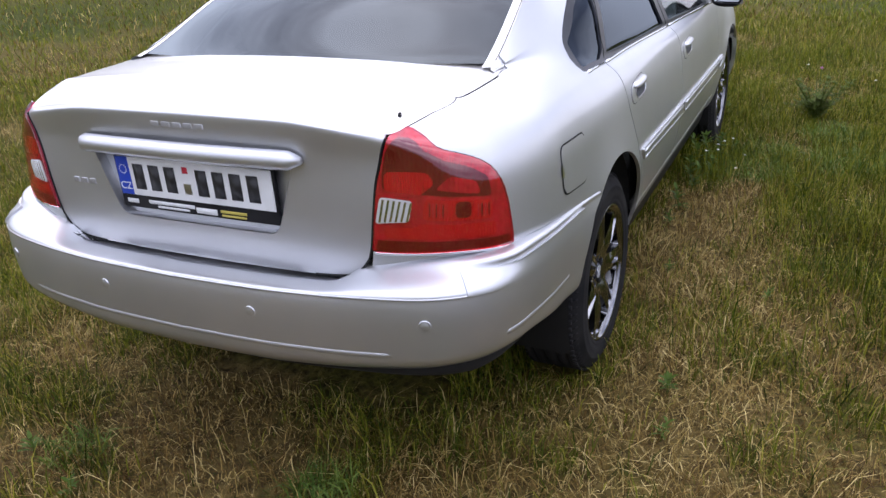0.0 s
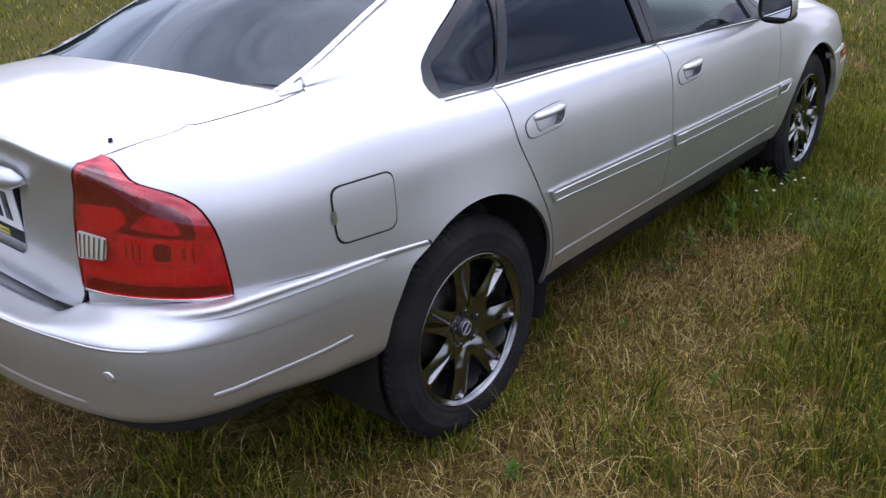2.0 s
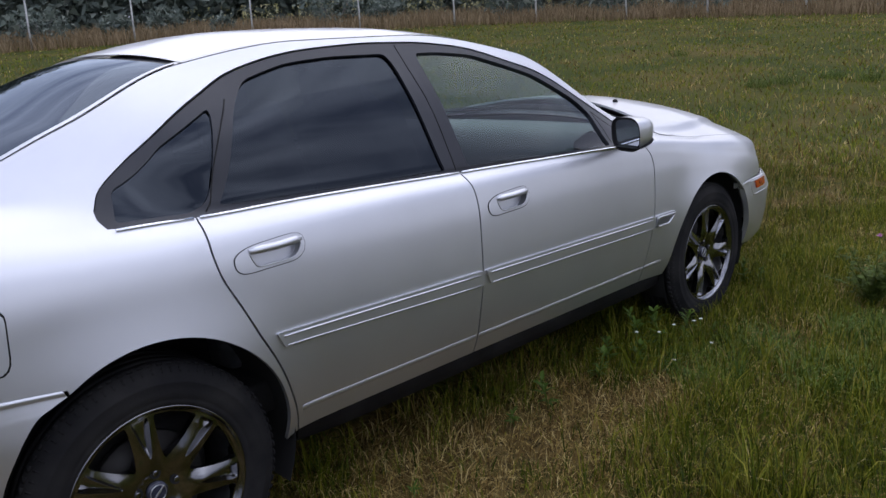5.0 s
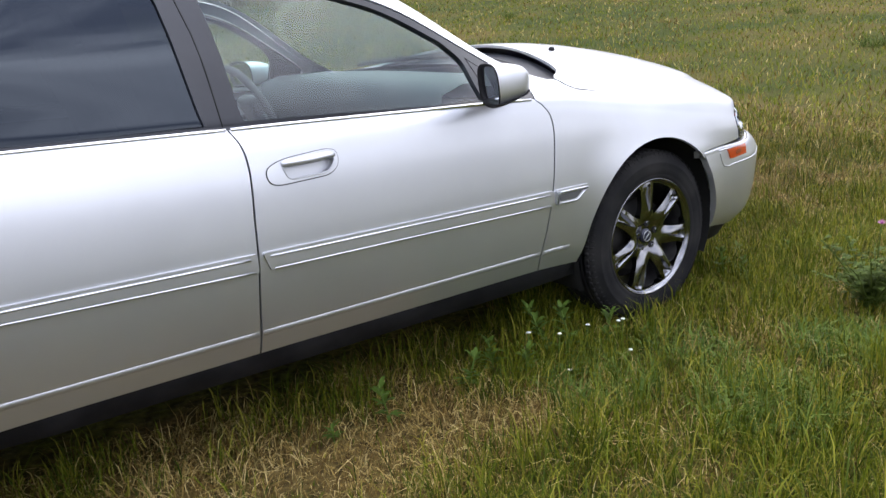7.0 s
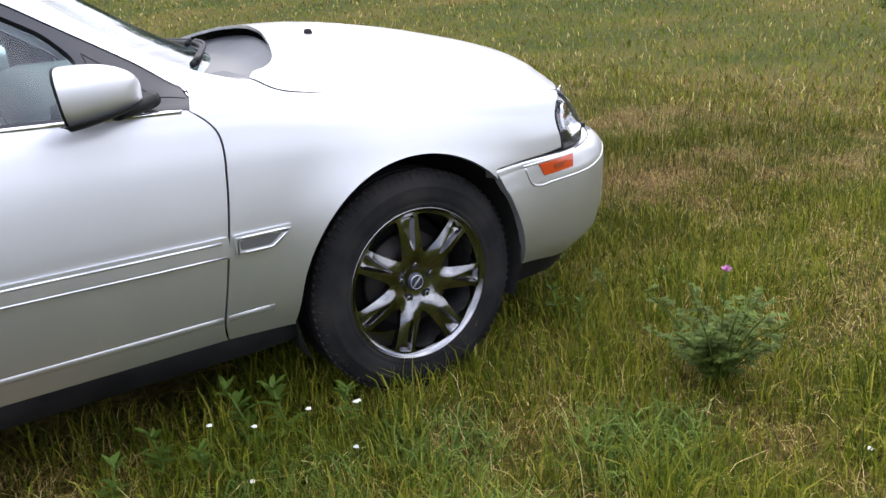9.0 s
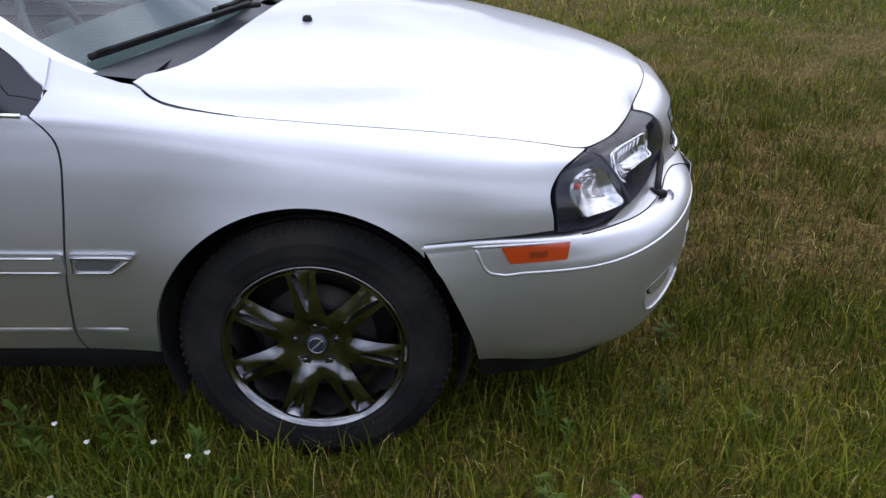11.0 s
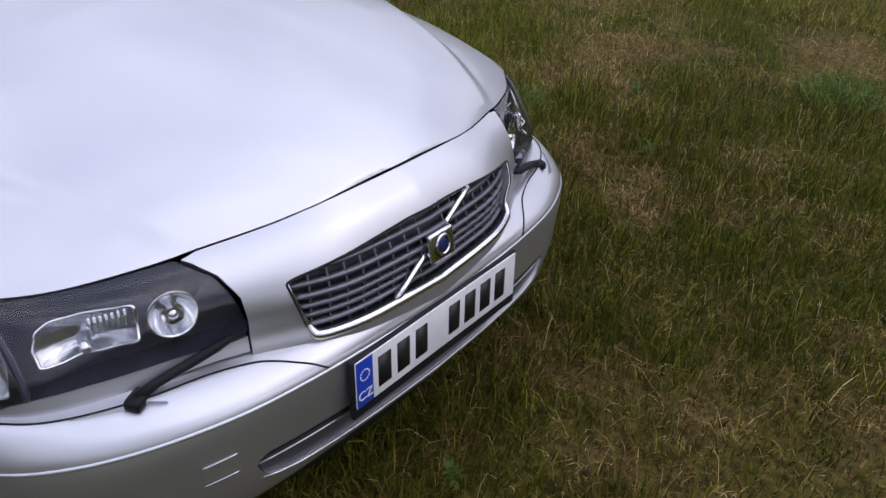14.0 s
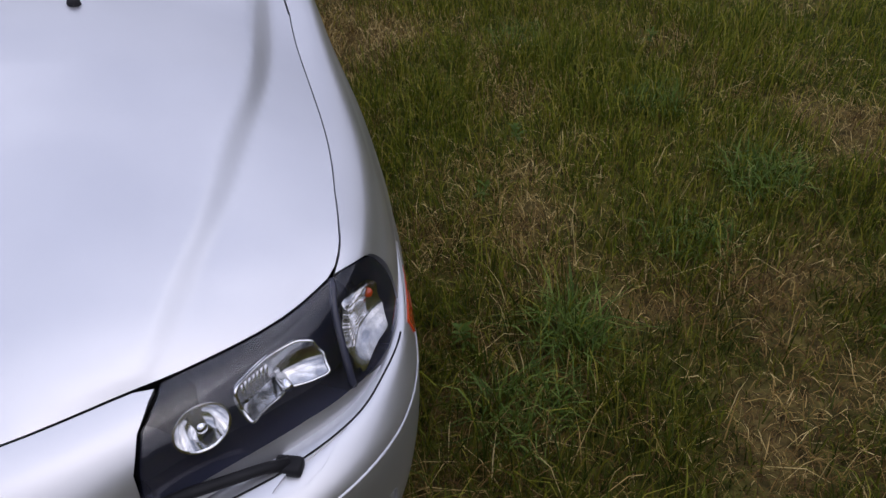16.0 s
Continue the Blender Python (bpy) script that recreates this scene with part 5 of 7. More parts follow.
    head = skin("headlamp", off(.07), head_o, LAMP_BLACK, car, "black-backed headlamp with clear cover", right=right, step=.03, fold=-.068, lift=0)
    skin("clear_cover", body, head_o, LENS, head, "clear cover", right=right, step=.025, fold=0, lift=-.002, inset=.002).visible_shadow = False
    skin("lamp_seal", body, sv((5.12, 3.25), (5.583, 3.25), (5.583, 3.95), (5.558, 3.86), (5.475, 3.92), (5.333, 4.00), (5.24, 3.90), (5.19, 3.74)), SILVER, head, "silver strip under the headlamp", right=right, step=.03, fold=.006, lift=-.006)
    # indicator and lamp bowls
    ind = rounded(sv((5.052, 4.53), (5.045, 5.70), (5.056, 6.08), (5.095, 6.30), (5.136, 6.38), (5.163, 6.10), (5.184, 5.50), (5.198, 4.05), (5.142, 3.88), (5.076, 3.84)), .012)
    bowl_f = lambda a, b: BODY.at(a, b / V) - normals_of(body, a, b) * (.036 - .030 * np.clip(((a - 5.12) / .080) ** 2 + ((b / V - 5.05) / 1.35) ** 2, 0, 1.2))[:, None]
    skin("indicator", bowl_f, ind, REFLECTOR, head, "bright indicator bowl", right=right, step=.012, fold=.008)
    for i in range(10):
        v = 4.88 + .135 * i
        q = np.array(curve_through(sv((5.082 - .001 * i, v + .06), (5.105, v + .05), (5.130, v), (5.158 - .003 * i, v - .14)), .01))
        bm = bmesh.new()
        tube(bm, (bowl_f(q[:, 0], q[:, 1]) + normals_of(body, q[:, 0], q[:, 1]) * .002) * np.array([1, -1 if right else 1, 1]), .0026, 6)
        part("indicator_rib", bm, RIBBED, head)
    p = bowl_f(np.array([5.066]), np.array([5.72 * V]))[0] * np.array([1, -1 if right else 1, 1])
    bm = bmesh.new()
    lathe(bm, [(.0005, .008), (.006, .006), (.009, 0), (.0075, -.006)], 14, "Z", tuple(p))
    part("indicator_bulb", bm, AMBER, head, "orange indicator bulb")
    div = sv((5.226, 3.9), (5.213, 4.9), (5.190, 5.9), (5.158, 6.7), (5.12, 7.3))
    c = np.array(curve_through(div, .02))
    bm = bmesh.new()
    tube(bm, off(.006)(c[:, 0], c[:, 1]) * np.array([1, -1 if right else 1, 1]), .007, 8)
    part("lamp_divider", bm, LAMP_BLACK, head)
    for s, v, r, deep in ((5.470, 5.86, .042, .035),):
        p, n = off(.05)(np.array([s]), np.array([v * V]))[0], np.array([.93, .34, .1])
        bm = bmesh.new()
        lathe(bm, [(.004, -.012), (r * .5, -.006), (r * .8, .008), (r * .96, deep - .012), (r, deep - .006), (r * 1.06, deep - .008)], 28, "Z")
        m = Matrix.Translation(p) @ Vector(n).to_track_quat("Z", "Y").to_matrix().to_4x4()
        bmesh.ops.transform(bm, matrix=m, verts=bm.verts)
        if right:
            bmesh.ops.transform(bm, matrix=Matrix.Diagonal((1, -1, 1, 1)), verts=bm.verts)
        part("reflector_bowl", bm, CHROME, head, "chrome reflector bowl")
        bm = bmesh.new()
        lathe(bm, [(.001, .03), (.008, .028), (.010, .018), (.010, -.01)], 14, "Z")
        bmesh.ops.transform(bm, matrix=m, verts=bm.verts)
        if right:
            bmesh.ops.transform(bm, matrix=Matrix.Diagonal((1, -1, 1, 1)), verts=bm.verts)
        part("bulb_cap", bm, CHROME, head)
    MAIN_RIM = ((5.252, 5.00), (5.290, 4.98), (5.322, 5.10), (5.356, 5.03), (5.416, 5.16), (5.420, 6.45), (5.370, 6.62), (5.338, 6.70), (5.275, 6.58), (5.244, 6.30), (5.236, 5.70))
    # main reflector: a pressed bowl with a capped bulb
    dish_f = lambda a, b: BODY.at(a, b / V) - normals_of(body, a, b) * (.064 - .050 * np.clip(((a - 5.320) / .095) ** 2 + ((b / V - 5.80) / 1.20) ** 2, 0, 1.3))[:, None]
    skin("main_reflector", dish_f, rounded(sv(*MAIN_RIM), .012), REFLECTOR, head, "pressed chrome reflector bowl", right=right, step=.008, fold=.004, edge=.008)
    p = dish_f(np.array([5.320]), np.array([5.75 * V]))[0] * np.array([1, -1 if right else 1, 1])
    bm = bmesh.new()
    tube(bm, [p, p + np.array([.040, (-.014 if right else .014), .004])], [.010, .008], 10)
    part("bulb_cap", bm, CHROME, head)
    q = np.array(straight(rounded(sv(*MAIN_RIM), .012), .01))
    bm = bmesh.new()
    tube(bm, (dish_f(q[:, 0], q[:, 1]) + normals_of(body, q[:, 0], q[:, 1]) * .004) * np.array([1, -1 if right else 1, 1]), .0028, 6, closed=True)
    part("reflector_rim", bm, CHROME, head, "bright rim of the main reflector")
    for i in range(7):
        s = 5.338 + i * .0105
        q = np.array(sv((s, 5.72), (s + .002, 6.08), (s + .004, 6.46)))
        bm = bmesh.new()
        tube(bm, (dish_f(q[:, 0], q[:, 1]) + normals_of(body, q[:, 0], q[:, 1]) * .003) * np.array([1, -1 if right else 1, 1]), .0034, 6)
        part("reflector_rib", bm, CHROME, head)
    # headlamp wiper
    bm = bmesh.new()
    pts = [np.array(p) for p in ((3.668, .600, .648), (3.676, .565, .662), (3.690, .515, .676), (3.704, .462, .690), (3.712, .428, .700))]
    pts = [p * np.array([1, -1 if right else 1, 1]) for p in curve_through(pts, .02)]
    tube(bm, pts, [.010] + [.009] * (len(pts) - 2) + [.005], 8)
    box(bm, (.03, .045, .022), pts[0] + np.array([.002, 0, -.004]), pose(0, 0, 0, 0, 0, 25 if right else -25), .008)
    part("headlamp_wiper", bm, BLACK, head, "black headlamp wiper arm")

    # door mirror: a swept housing on a black base and foot
    k = -1 if right else 1

    def housing(t, a, grow=0.0, low=None):
        """A ring point of the housing: t from the glass forward, a round the ring."""
        x, t = 1.936 + .157 * t, max(t, 0.0)
        bulge = math.sqrt(max(0, 1 - t ** 3.2))
        y_in, y_out = .884 + .020 * t * t, .925 + .112 * bulge
        z_hi, z_lo = 1.006 + .066 * math.sqrt(max(0, 1 - t ** 3.0)), .944 + .036 * t ** 1.3
        c, sn = math.cos(a), math.sin(a)
        c, sn = math.copysign(abs(c) ** .62, c), math.copysign(abs(sn) ** .66, sn)
        y = (y_in + y_out) / 2 + ((y_out - y_in) / 2 + grow) * c
        z = (z_hi + z_lo) / 2 + ((z_hi - z_lo) / 2 + grow) * sn
        return Vector((x - (.006 * (z - 1.0) / .06 + .32 * (y - .96)) * (1 - t), k * y, z if low is None else min(z, low + .012 * t + .02 * t * t)))

    bm = bmesh.new()
    turns = LIN(0, 2 * math.pi, 41)[:-1]
    rings = [[bm.verts.new(housing(t, a)) for a in turns] for t in (0, .04, .12, .25, .4, .55, .7, .82, .9, .96, .995)]
    for p, q in zip(rings, rings[1:]):
        for i in range(40):
            bm.faces.new((p[i], p[(i + 1) % 40], q[(i + 1) % 40], q[i]))
    bm.faces.new(rings[-1])
    mirror = part("door_mirror", bm, SILVER, car, "silver door mirror on a black base and foot")
    bm = bmesh.new()
    rings = [[bm.verts.new(housing(t, a, .003, .958)) for a in turns] for t in (-.02, 0, .12, .3, .5, .7, .85, .95)]
    for p, q in zip(rings, rings[1:]):
        for i in range(40):
            bm.faces.new((p[i], p[(i + 1) % 40], q[(i + 1) % 40], q[i]))
    bm.faces.new(rings[0]), bm.faces.new(rings[-1])
    part("mirror_base", bm, BLACK, mirror, "black lower edge of the mirror housing")
    bm = bmesh.new()
    rim_r, deep_r = [housing(0, a, .001) - Vector((.004, 0, 0)) for a in turns], [housing(0, a, -.008) + Vector((.008, 0, 0)) for a in turns]
    rings = [[bm.verts.new(p) for p in r] for r in ([housing(.012, a, .0012) for a in turns], rim_r, deep_r)]
    for p, q in zip(rings, rings[1:]):
        for i in range(40):
            bm.faces.new((p[i], p[(i + 1) % 40], q[(i + 1) % 40], q[i]))
    part("mirror_rim", bm, BLACK, mirror, "black rim round the mirror glass")
    bm = bmesh.new()
    bm.faces.new([bm.verts.new(p) for p in deep_r])
    part("mirror_glass", bm, MIRROR, mirror, "dark mirror glass")
    bm = bmesh.new()
    p3 = [(2.135, k * .850, .972), (2.11, k * .875, .968), (2.075, k * .905, .964), (2.03, k * .935, .962)]
    tube(bm, curve_through(p3, .012), .019, 10, 1.0)
    part("mirror_foot", bm, BLACK, mirror, "black mirror foot")


# ---- wheels ----
def polar(r, deg):
    return np.array([r * math.cos(radians(deg)), r * math.sin(radians(deg))])


def wheel_face(right, turn):
    """Seven forked spokes and the hub in one casting, with the sunk pockets of the forks."""
    def dish(a, b):
        r = np.hypot(a, b)
        crown = .009 * np.cos(7 * (np.arctan2(b, a) - radians(turn))) * np.clip((r - .06) / .05, 0, 1) * np.clip((.212 - r) / .03, 0, 1)
        return np.stack([a, pchip([0, .028, .045, .062, .085, .12, .17, .215], [.068, .069, .072, .080, .087, .090, .089, .091], np.clip(r, 0, .215)) + crown, b], -1)

    def pocket(a, b):
        r = np.hypot(a, b)
        turned = (np.degrees(np.arctan2(b, a)) - turn + 180 / 7) % (360 / 7) - 180 / 7
        trough = np.clip(1 - (np.abs(turned) / 7.5) ** 2, 0, 1)
        deep = np.interp(r, [.096, .108, .125, .165, .205], [.001, .006, .014, .019, .019])
        return dish(a, b) - np.stack([0 * a, deep * (.35 + .65 * trough), 0 * a], -1)

    outer = [polar(.2125, d) for d in LIN(0, 360, 121)[:-1]]
    holes, pits = [], []
    for i in range(7):
        c0 = 360 / 7 * i + turn
        gap = c0 + 180 / 7
        side = ((.0885, 1.6), (.095, 4.6), (.110, 8.6), (.130, 11.6), (.150, 13.6), (.172, 15.0), (.192, 15.8))
        holes.append([polar(r, gap - w) for r, w in side] + [polar(.200, gap + w) for w in LIN(-15.2, 15.2, 9)] + [polar(r, gap + w) for r, w in side[::-1]])
        slot = ((.101, .8), (.111, 2.5), (.126, 3.9), (.146, 4.9), (.170, 5.7), (.190, 6.1))
        fork = [polar(r, c0 - w) for r, w in slot] + [polar(.200, c0 + w) for w in LIN(-5.6, 5.6, 5)] + [polar(r, c0 + w) for r, w in slot[::-1]]
        holes.append(fork)
        pits.append(fork)
    face = skin("spokes", dish, outer, RIM, None, "seven forked dark chrome spokes", holes=holes, step=.010, fold=.024, edge=.006, ref=(0, 1, 0), flare=.0065, right=right)
    floors = [skin("fork_pocket", pocket, p, RIM, None, "sunk pocket in the spoke's fork", step=.010, fold=0, edge=.007, ref=(0, 1, 0), right=right) for p in pits]
    return face, floors


def wheel(x, right):
    k = -1 if right else 1
    R, big = (.337, .340) if x > 1 else (.330, .337)
    bm = bmesh.new()
    pr = [(.226, .085), (.229, .102), (.236, .107), (.243, .109), (.246, .1075), (.249, .1095), (.267, .111), (.284, .108), (.287, .1092), (.290, .106), (.308, .098), (.321, .086), (.327, .075)]
    for g in (.055, .02, -.02, -.055):
        pr += [(.329, g + .016), (.329, g + .005), (.322, g + .004), (.322, g - .004), (.329, g - .005), (.329, g - .016)]
    pr += [(.327, -.075), (.321, -.086), (.308, -.098), (.265, -.111), (.229, -.102), (.226, -.085)]
    grow = (big - .226) / (.329 - .226)
    lathe(bm, [(.226 + (r - .226) * grow, h) for r, h in pr], 96)
    blocks = 84
    for i in range(blocks):
        a = 2 * math.pi * i / blocks
        for side_y in (.073, -.073):
            box(bm, (.014, .022, .005), ((big - .0028) * math.cos(a), side_y, (big - .0028) * math.sin(a)), Matrix.Rotation(-a + math.pi / 2, 4, "Y"))
        box(bm, (.005, .004, .016), ((big - .017) * math.cos(a), .0915, (big - .017) * math.sin(a)), Matrix.Rotation(-a + math.pi / 2, 4, "Y") @ Matrix.Rotation(radians(35), 4, "X"))
    hub = Matrix.Translation((x, k * .770, R)) @ Matrix.Diagonal((1, k, 1, 1))
    bm_t = bm
    wide = hub @ Matrix.Diagonal((1.062, 1, 1.062, 1))
    rim_bm = bmesh.new()
    lathe(rim_bm, [(.2125, .064), (.2135, .088), (.219, .099), (.2195, .1035), (.2165, .105), (.2140, .1035), (.2120, .0975), (.2095, .0955), (.2075, .0925), (.2045, .0915), (.2030, .088), (.200, .078)], 96)
    bmesh.ops.transform(rim_bm, matrix=wide, verts=rim_bm.verts)
    rim_ob = part("wheel", rim_bm, RIM, car, "dark chrome alloy wheel with seven forked spokes", smooth=True)
    bm = bmesh.new()
    lathe(bm, [(.202, .080), (.197, .06), (.190, -.02), (.197, -.09), (.214, -.1)], 72)
    bmesh.ops.transform(bm, matrix=wide, verts=bm.verts)
    part("barrel", bm, BARREL, rim_ob, "grey inner barrel of the rim")
    face, floors = wheel_face(right, -7.0 if x > 1 else -6.0)
    for ob in (face, *floors):
        for v in ob.data.vertices:
            v.co = Vector((x + v.co.x * 1.062, k * .770 + v.co.y, R + v.co.z * 1.062))
        ob.parent = rim_ob
    bm = bmesh.new()
    lathe(bm, [(.2185, .1042), (.2165, .1062), (.2140, .1045)], 96)
    bmesh.ops.transform(bm, matrix=wide, verts=bm.verts)
    part("rim_lip", bm, RIM_EDGE, rim_ob, "thin bright lip of the rim")
    bmesh.ops.transform(bm_t, matrix=hub, verts=bm_t.verts)
    part("tyre", bm_t, RUBBER, rim_ob, "black road tyre with tread blocks")
    bm = bmesh.new()
    lathe(bm, [(.0005, .0790), (.020, .0785), (.026, .0765), (.0285, .070), (.029, .062)], 32)
    bmesh.ops.transform(bm, matrix=hub, verts=bm.verts)
    part("centre_cap", bm, LAMP_BLACK, rim_ob, "black centre cap with ring")
    bm = bmesh.new()
    tube(bm, [(.021 * math.cos(a), .0786, .021 * math.sin(a)) for a in LIN(0, 2 * math.pi, 25)[:-1]], .0013, 6, closed=True)
    for d, long in ((-.006, .030), (.006, .030)):
        box(bm, (long, .0025, .0035), (d * math.sin(radians(40)), .0792, d * math.cos(radians(40))), Matrix.Rotation(radians(-40 if right else 40), 4, "Y"), .0008)
    bmesh.ops.transform(bm, matrix=hub, verts=bm.verts)
    part("cap_ring", bm, SATIN, rim_ob)
    for i in range(5):
        a = 2 * math.pi * i / 5 + .31
        at = (.0535 * math.cos(a), 0, .0535 * math.sin(a))
        # No real hole: a near-black disc on the hub paints the hole's shade.
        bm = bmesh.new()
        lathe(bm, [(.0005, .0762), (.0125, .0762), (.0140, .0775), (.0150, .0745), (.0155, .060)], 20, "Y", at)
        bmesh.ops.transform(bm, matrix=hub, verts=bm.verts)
        part("bolt_shade_disc", bm, DARK, rim_ob, "near-black disc painted as a shaded bolt hole")
        bm = bmesh.new()
        lathe(bm, [(.0005, .0800), (.0060, .0800), (.0082, .0790), (.0090, .072)], 6, "Y", at)
        bmesh.ops.transform(bm, matrix=hub, verts=bm.verts)
        part("wheel_bolt", bm, RIM, rim_ob, smooth=False)
    bm = bmesh.new()
    lathe(bm, [(.04, .03), (.145, .03), (.145, .008), (.04, .008)], 48)
    bmesh.ops.transform(bm, matrix=hub, verts=bm.verts)
    part("brake_disc", bm, STEEL, rim_ob, "steel brake disc")
    # Near-black disc added behind the spokes, shade painted into the openings.
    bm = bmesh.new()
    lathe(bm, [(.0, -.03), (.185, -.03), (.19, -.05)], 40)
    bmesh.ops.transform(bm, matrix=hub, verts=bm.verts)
    part("wheel_shade_disc", bm, DARK, rim_ob)
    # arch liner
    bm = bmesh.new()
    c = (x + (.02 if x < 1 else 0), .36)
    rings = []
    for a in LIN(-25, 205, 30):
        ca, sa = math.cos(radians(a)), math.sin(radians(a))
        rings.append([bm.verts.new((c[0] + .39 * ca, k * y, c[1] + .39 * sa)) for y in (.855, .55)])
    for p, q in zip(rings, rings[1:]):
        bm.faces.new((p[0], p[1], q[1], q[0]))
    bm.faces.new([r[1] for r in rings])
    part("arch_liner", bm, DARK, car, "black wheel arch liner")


for x in (0.0, 2.791):
    for right in (True, False):
        wheel(x, right)

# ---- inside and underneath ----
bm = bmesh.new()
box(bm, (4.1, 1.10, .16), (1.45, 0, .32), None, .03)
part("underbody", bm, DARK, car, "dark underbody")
# Filler blocks added in near-black, so gaps between panels look shaded.
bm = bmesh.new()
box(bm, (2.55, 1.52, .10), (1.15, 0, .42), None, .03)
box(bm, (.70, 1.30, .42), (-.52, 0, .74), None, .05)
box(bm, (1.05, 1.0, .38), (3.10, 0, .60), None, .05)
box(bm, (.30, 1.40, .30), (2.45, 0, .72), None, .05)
part("inner_shell", bm, DARK, car, "near-black filler blocks, painted shade for the panel gaps")
for right in (True, False):
    lin = lambda a, b: BODY.at(a, b / V) - normals_of(body, a, b) * .055
    skin("door_lining", lin, on((.52, .40), (2.15, .40), (2.2, .90), (1.1, .94), (.28, .955), (.34, .80), (.46, .55)), CLOTH, car, "grey door lining", right=right, step=.06, fold=0, edge=.05)
    # Near-black sheets added behind the skin; the gaps' shade is their colour.
    backing = lambda a, b: BODY.at(a, b / V) - normals_of(body, a, b) * .036
    skin("gap_backing", backing, on((.30, .72), (.40, .50), (.46, .37), (2.30, .37), (2.36, .55), (2.50, .75), (2.55, .85), (2.30, .90), (1.1, .93), (.26, .955), (.15, .86)), DARK, car, "near-black sheet behind the doors, painted shade for their gaps", right=right, step=.06, fold=0, edge=.05)
    skin("gap_backing", backing, sv((.40, 2.2), (.95, 2.2), (.95, 5.0), (.80, 5.6), (.66, 6.4), (.62, 7.6), (.40, 7.6)), DARK, car, right=right, step=.06, fold=0, edge=.05)
    skin("gap_backing", backing, sv((4.9, 2.4), (5.62, 2.4), (5.62, 7.4), (5.2, 7.5), (4.95, 6.5)), DARK, car, right=right, step=.06, fold=0, edge=.05, lift=-.06)
sheet("headliner", lambda x, u: roof_at(x, u) - np.array([0, 0, .03]), LIN(.38, 1.38, 16), LIN(-.97, .97, 13), HEADLINER, car, "pale headliner")
bm = bmesh.new()
prof = [(2.42, .98), (2.25, 1.0), (2.02, 1.0), (1.93, .97), (1.92, .85), (2.0, .70), (2.05, .5)]
rings = [[bm.verts.new((x, y, z + .012 * (1 - (y / .7) ** 2))) for x, z in prof] for y in LIN(-.72, .72, 17)]
for a, b in zip(rings, rings[1:]):
    for i in range(len(prof) - 1):
        bm.faces.new((a[i], a[i + 1], b[i + 1], b[i]))
part("dashboard", bm, DASH, car, "dark dashboard")
bm = bmesh.new()
pts = []
for a in LIN(0, 2 * math.pi, 33)[:-1]:
    pts.append(Matrix.Translation((1.72, .37, .90)) @ Matrix.Rotation(radians(-25), 4, "Y") @ Vector((0, .185 * math.cos(a), .185 * math.sin(a))))
tube(bm, pts, .016, 8, closed=True)
box(bm, (.05, .17, .12), (1.735, .37, .895), Matrix.Rotation(radians(-25), 4, "Y"), .02)
for a in (200, 340):
    e = Matrix.Translation((1.72, .37, .90)) @ Matrix.Rotation(radians(-25), 4, "Y") @ Vector((0, .185 * math.cos(radians(a)), .185 * math.sin(radians(a))))
    tube(bm, [(1.735, .37, .895), e], .018, 8, .6)
part("steering_wheel", bm, DASH, car, "dark steering wheel")


def seat(x, y, w, rear=False):
    bm = bmesh.new()
    box(bm, (.50, w, .16), (x + .22, y, .58), Matrix.Rotation(radians(-6), 4, "Y"), .05, 3)
    box(bm, (.15, w, .62), (x - .08, y, .90), Matrix.Rotation(radians(-20), 4, "Y"), .05, 3)
    base = part("seat", bm, CLOTH, car, "grey upholstered seat")
    for yy in ([y] if not rear else [y - .38, y + .38]):
        bm = bmesh.new()
        box(bm, (.09, .26, .17), (x - .22 + (.08 if rear else 0), yy, 1.06 if rear else 1.24), Matrix.Rotation(radians(-14), 4, "Y"), .035, 3)
        for o in (() if rear else (-.06, .06)):
            tube(bm, [(x - .19, yy + o, 1.10), (x - .21, yy + o, 1.2)], .007, 6)
        part("headrest", bm, CLOTH, base)


seat(1.22, .37, .52), seat(1.22, -.37, .52), seat(.36, 0, 1.30, True)
sheet("parcel_shelf", lambda x, y: np.stack([x, y, 1.0 + 0 * x], -1), LIN(-.34, .28, 4), LIN(-.62, .62, 4), DASH, car, "dark parcel shelf")

# cowl and wipers below the windscreen
def cowl(t, u):
    a = screen(np.full_like(t, .985), u)
    yr = np.abs(a[:, 1])
    xe = np.maximum(np.interp(yr, [0, .12, .3, .5, .62, .69, .75], [2.665, 2.655, 2.625, 2.570, 2.525, 2.475, 2.40]) + .02, a[:, 0] + .02)
    ze = bonnet_at(xe, a[:, 1])[:, 2] - .035
    return np.stack([a[:, 0] - .01 + (xe - a[:, 0]) * t, a[:, 1] * (1 + .02 * t), (a[:, 2] - .008) * (1 - t) + ze * t - .03 * np.sin(t * math.pi)], -1)


sheet("cowl", cowl, LIN(0, 1, 12), LIN(-.99, .99, 41), FRAME, car, "black cowl below the windscreen")
for ends in (((.06, .05), (.0, .02), (-.30, -.01), (-.62, -.02), (-.68, -.02)), ((.60, .05), (.52, .02), (.20, -.01), (-.08, -.02), (-.14, -.03))):
    pts = []
    for y, dx in ends:
        e = screen(np.array([.985]), np.array([y / .74]))[0]
        pts.append((e[0] + dx, y, e[2] + .018 - dx * .15))
    bm = bmesh.new()
    tube(bm, curve_through(pts, .04), .009, 8)
    q = [(x + .012, y + .01, z + .008) for x, y, z in pts[1:]]
    tube(bm, curve_through(q, .04), .006, 6)
    part("wiper", bm, BLACK, car, "black windscreen wiper")


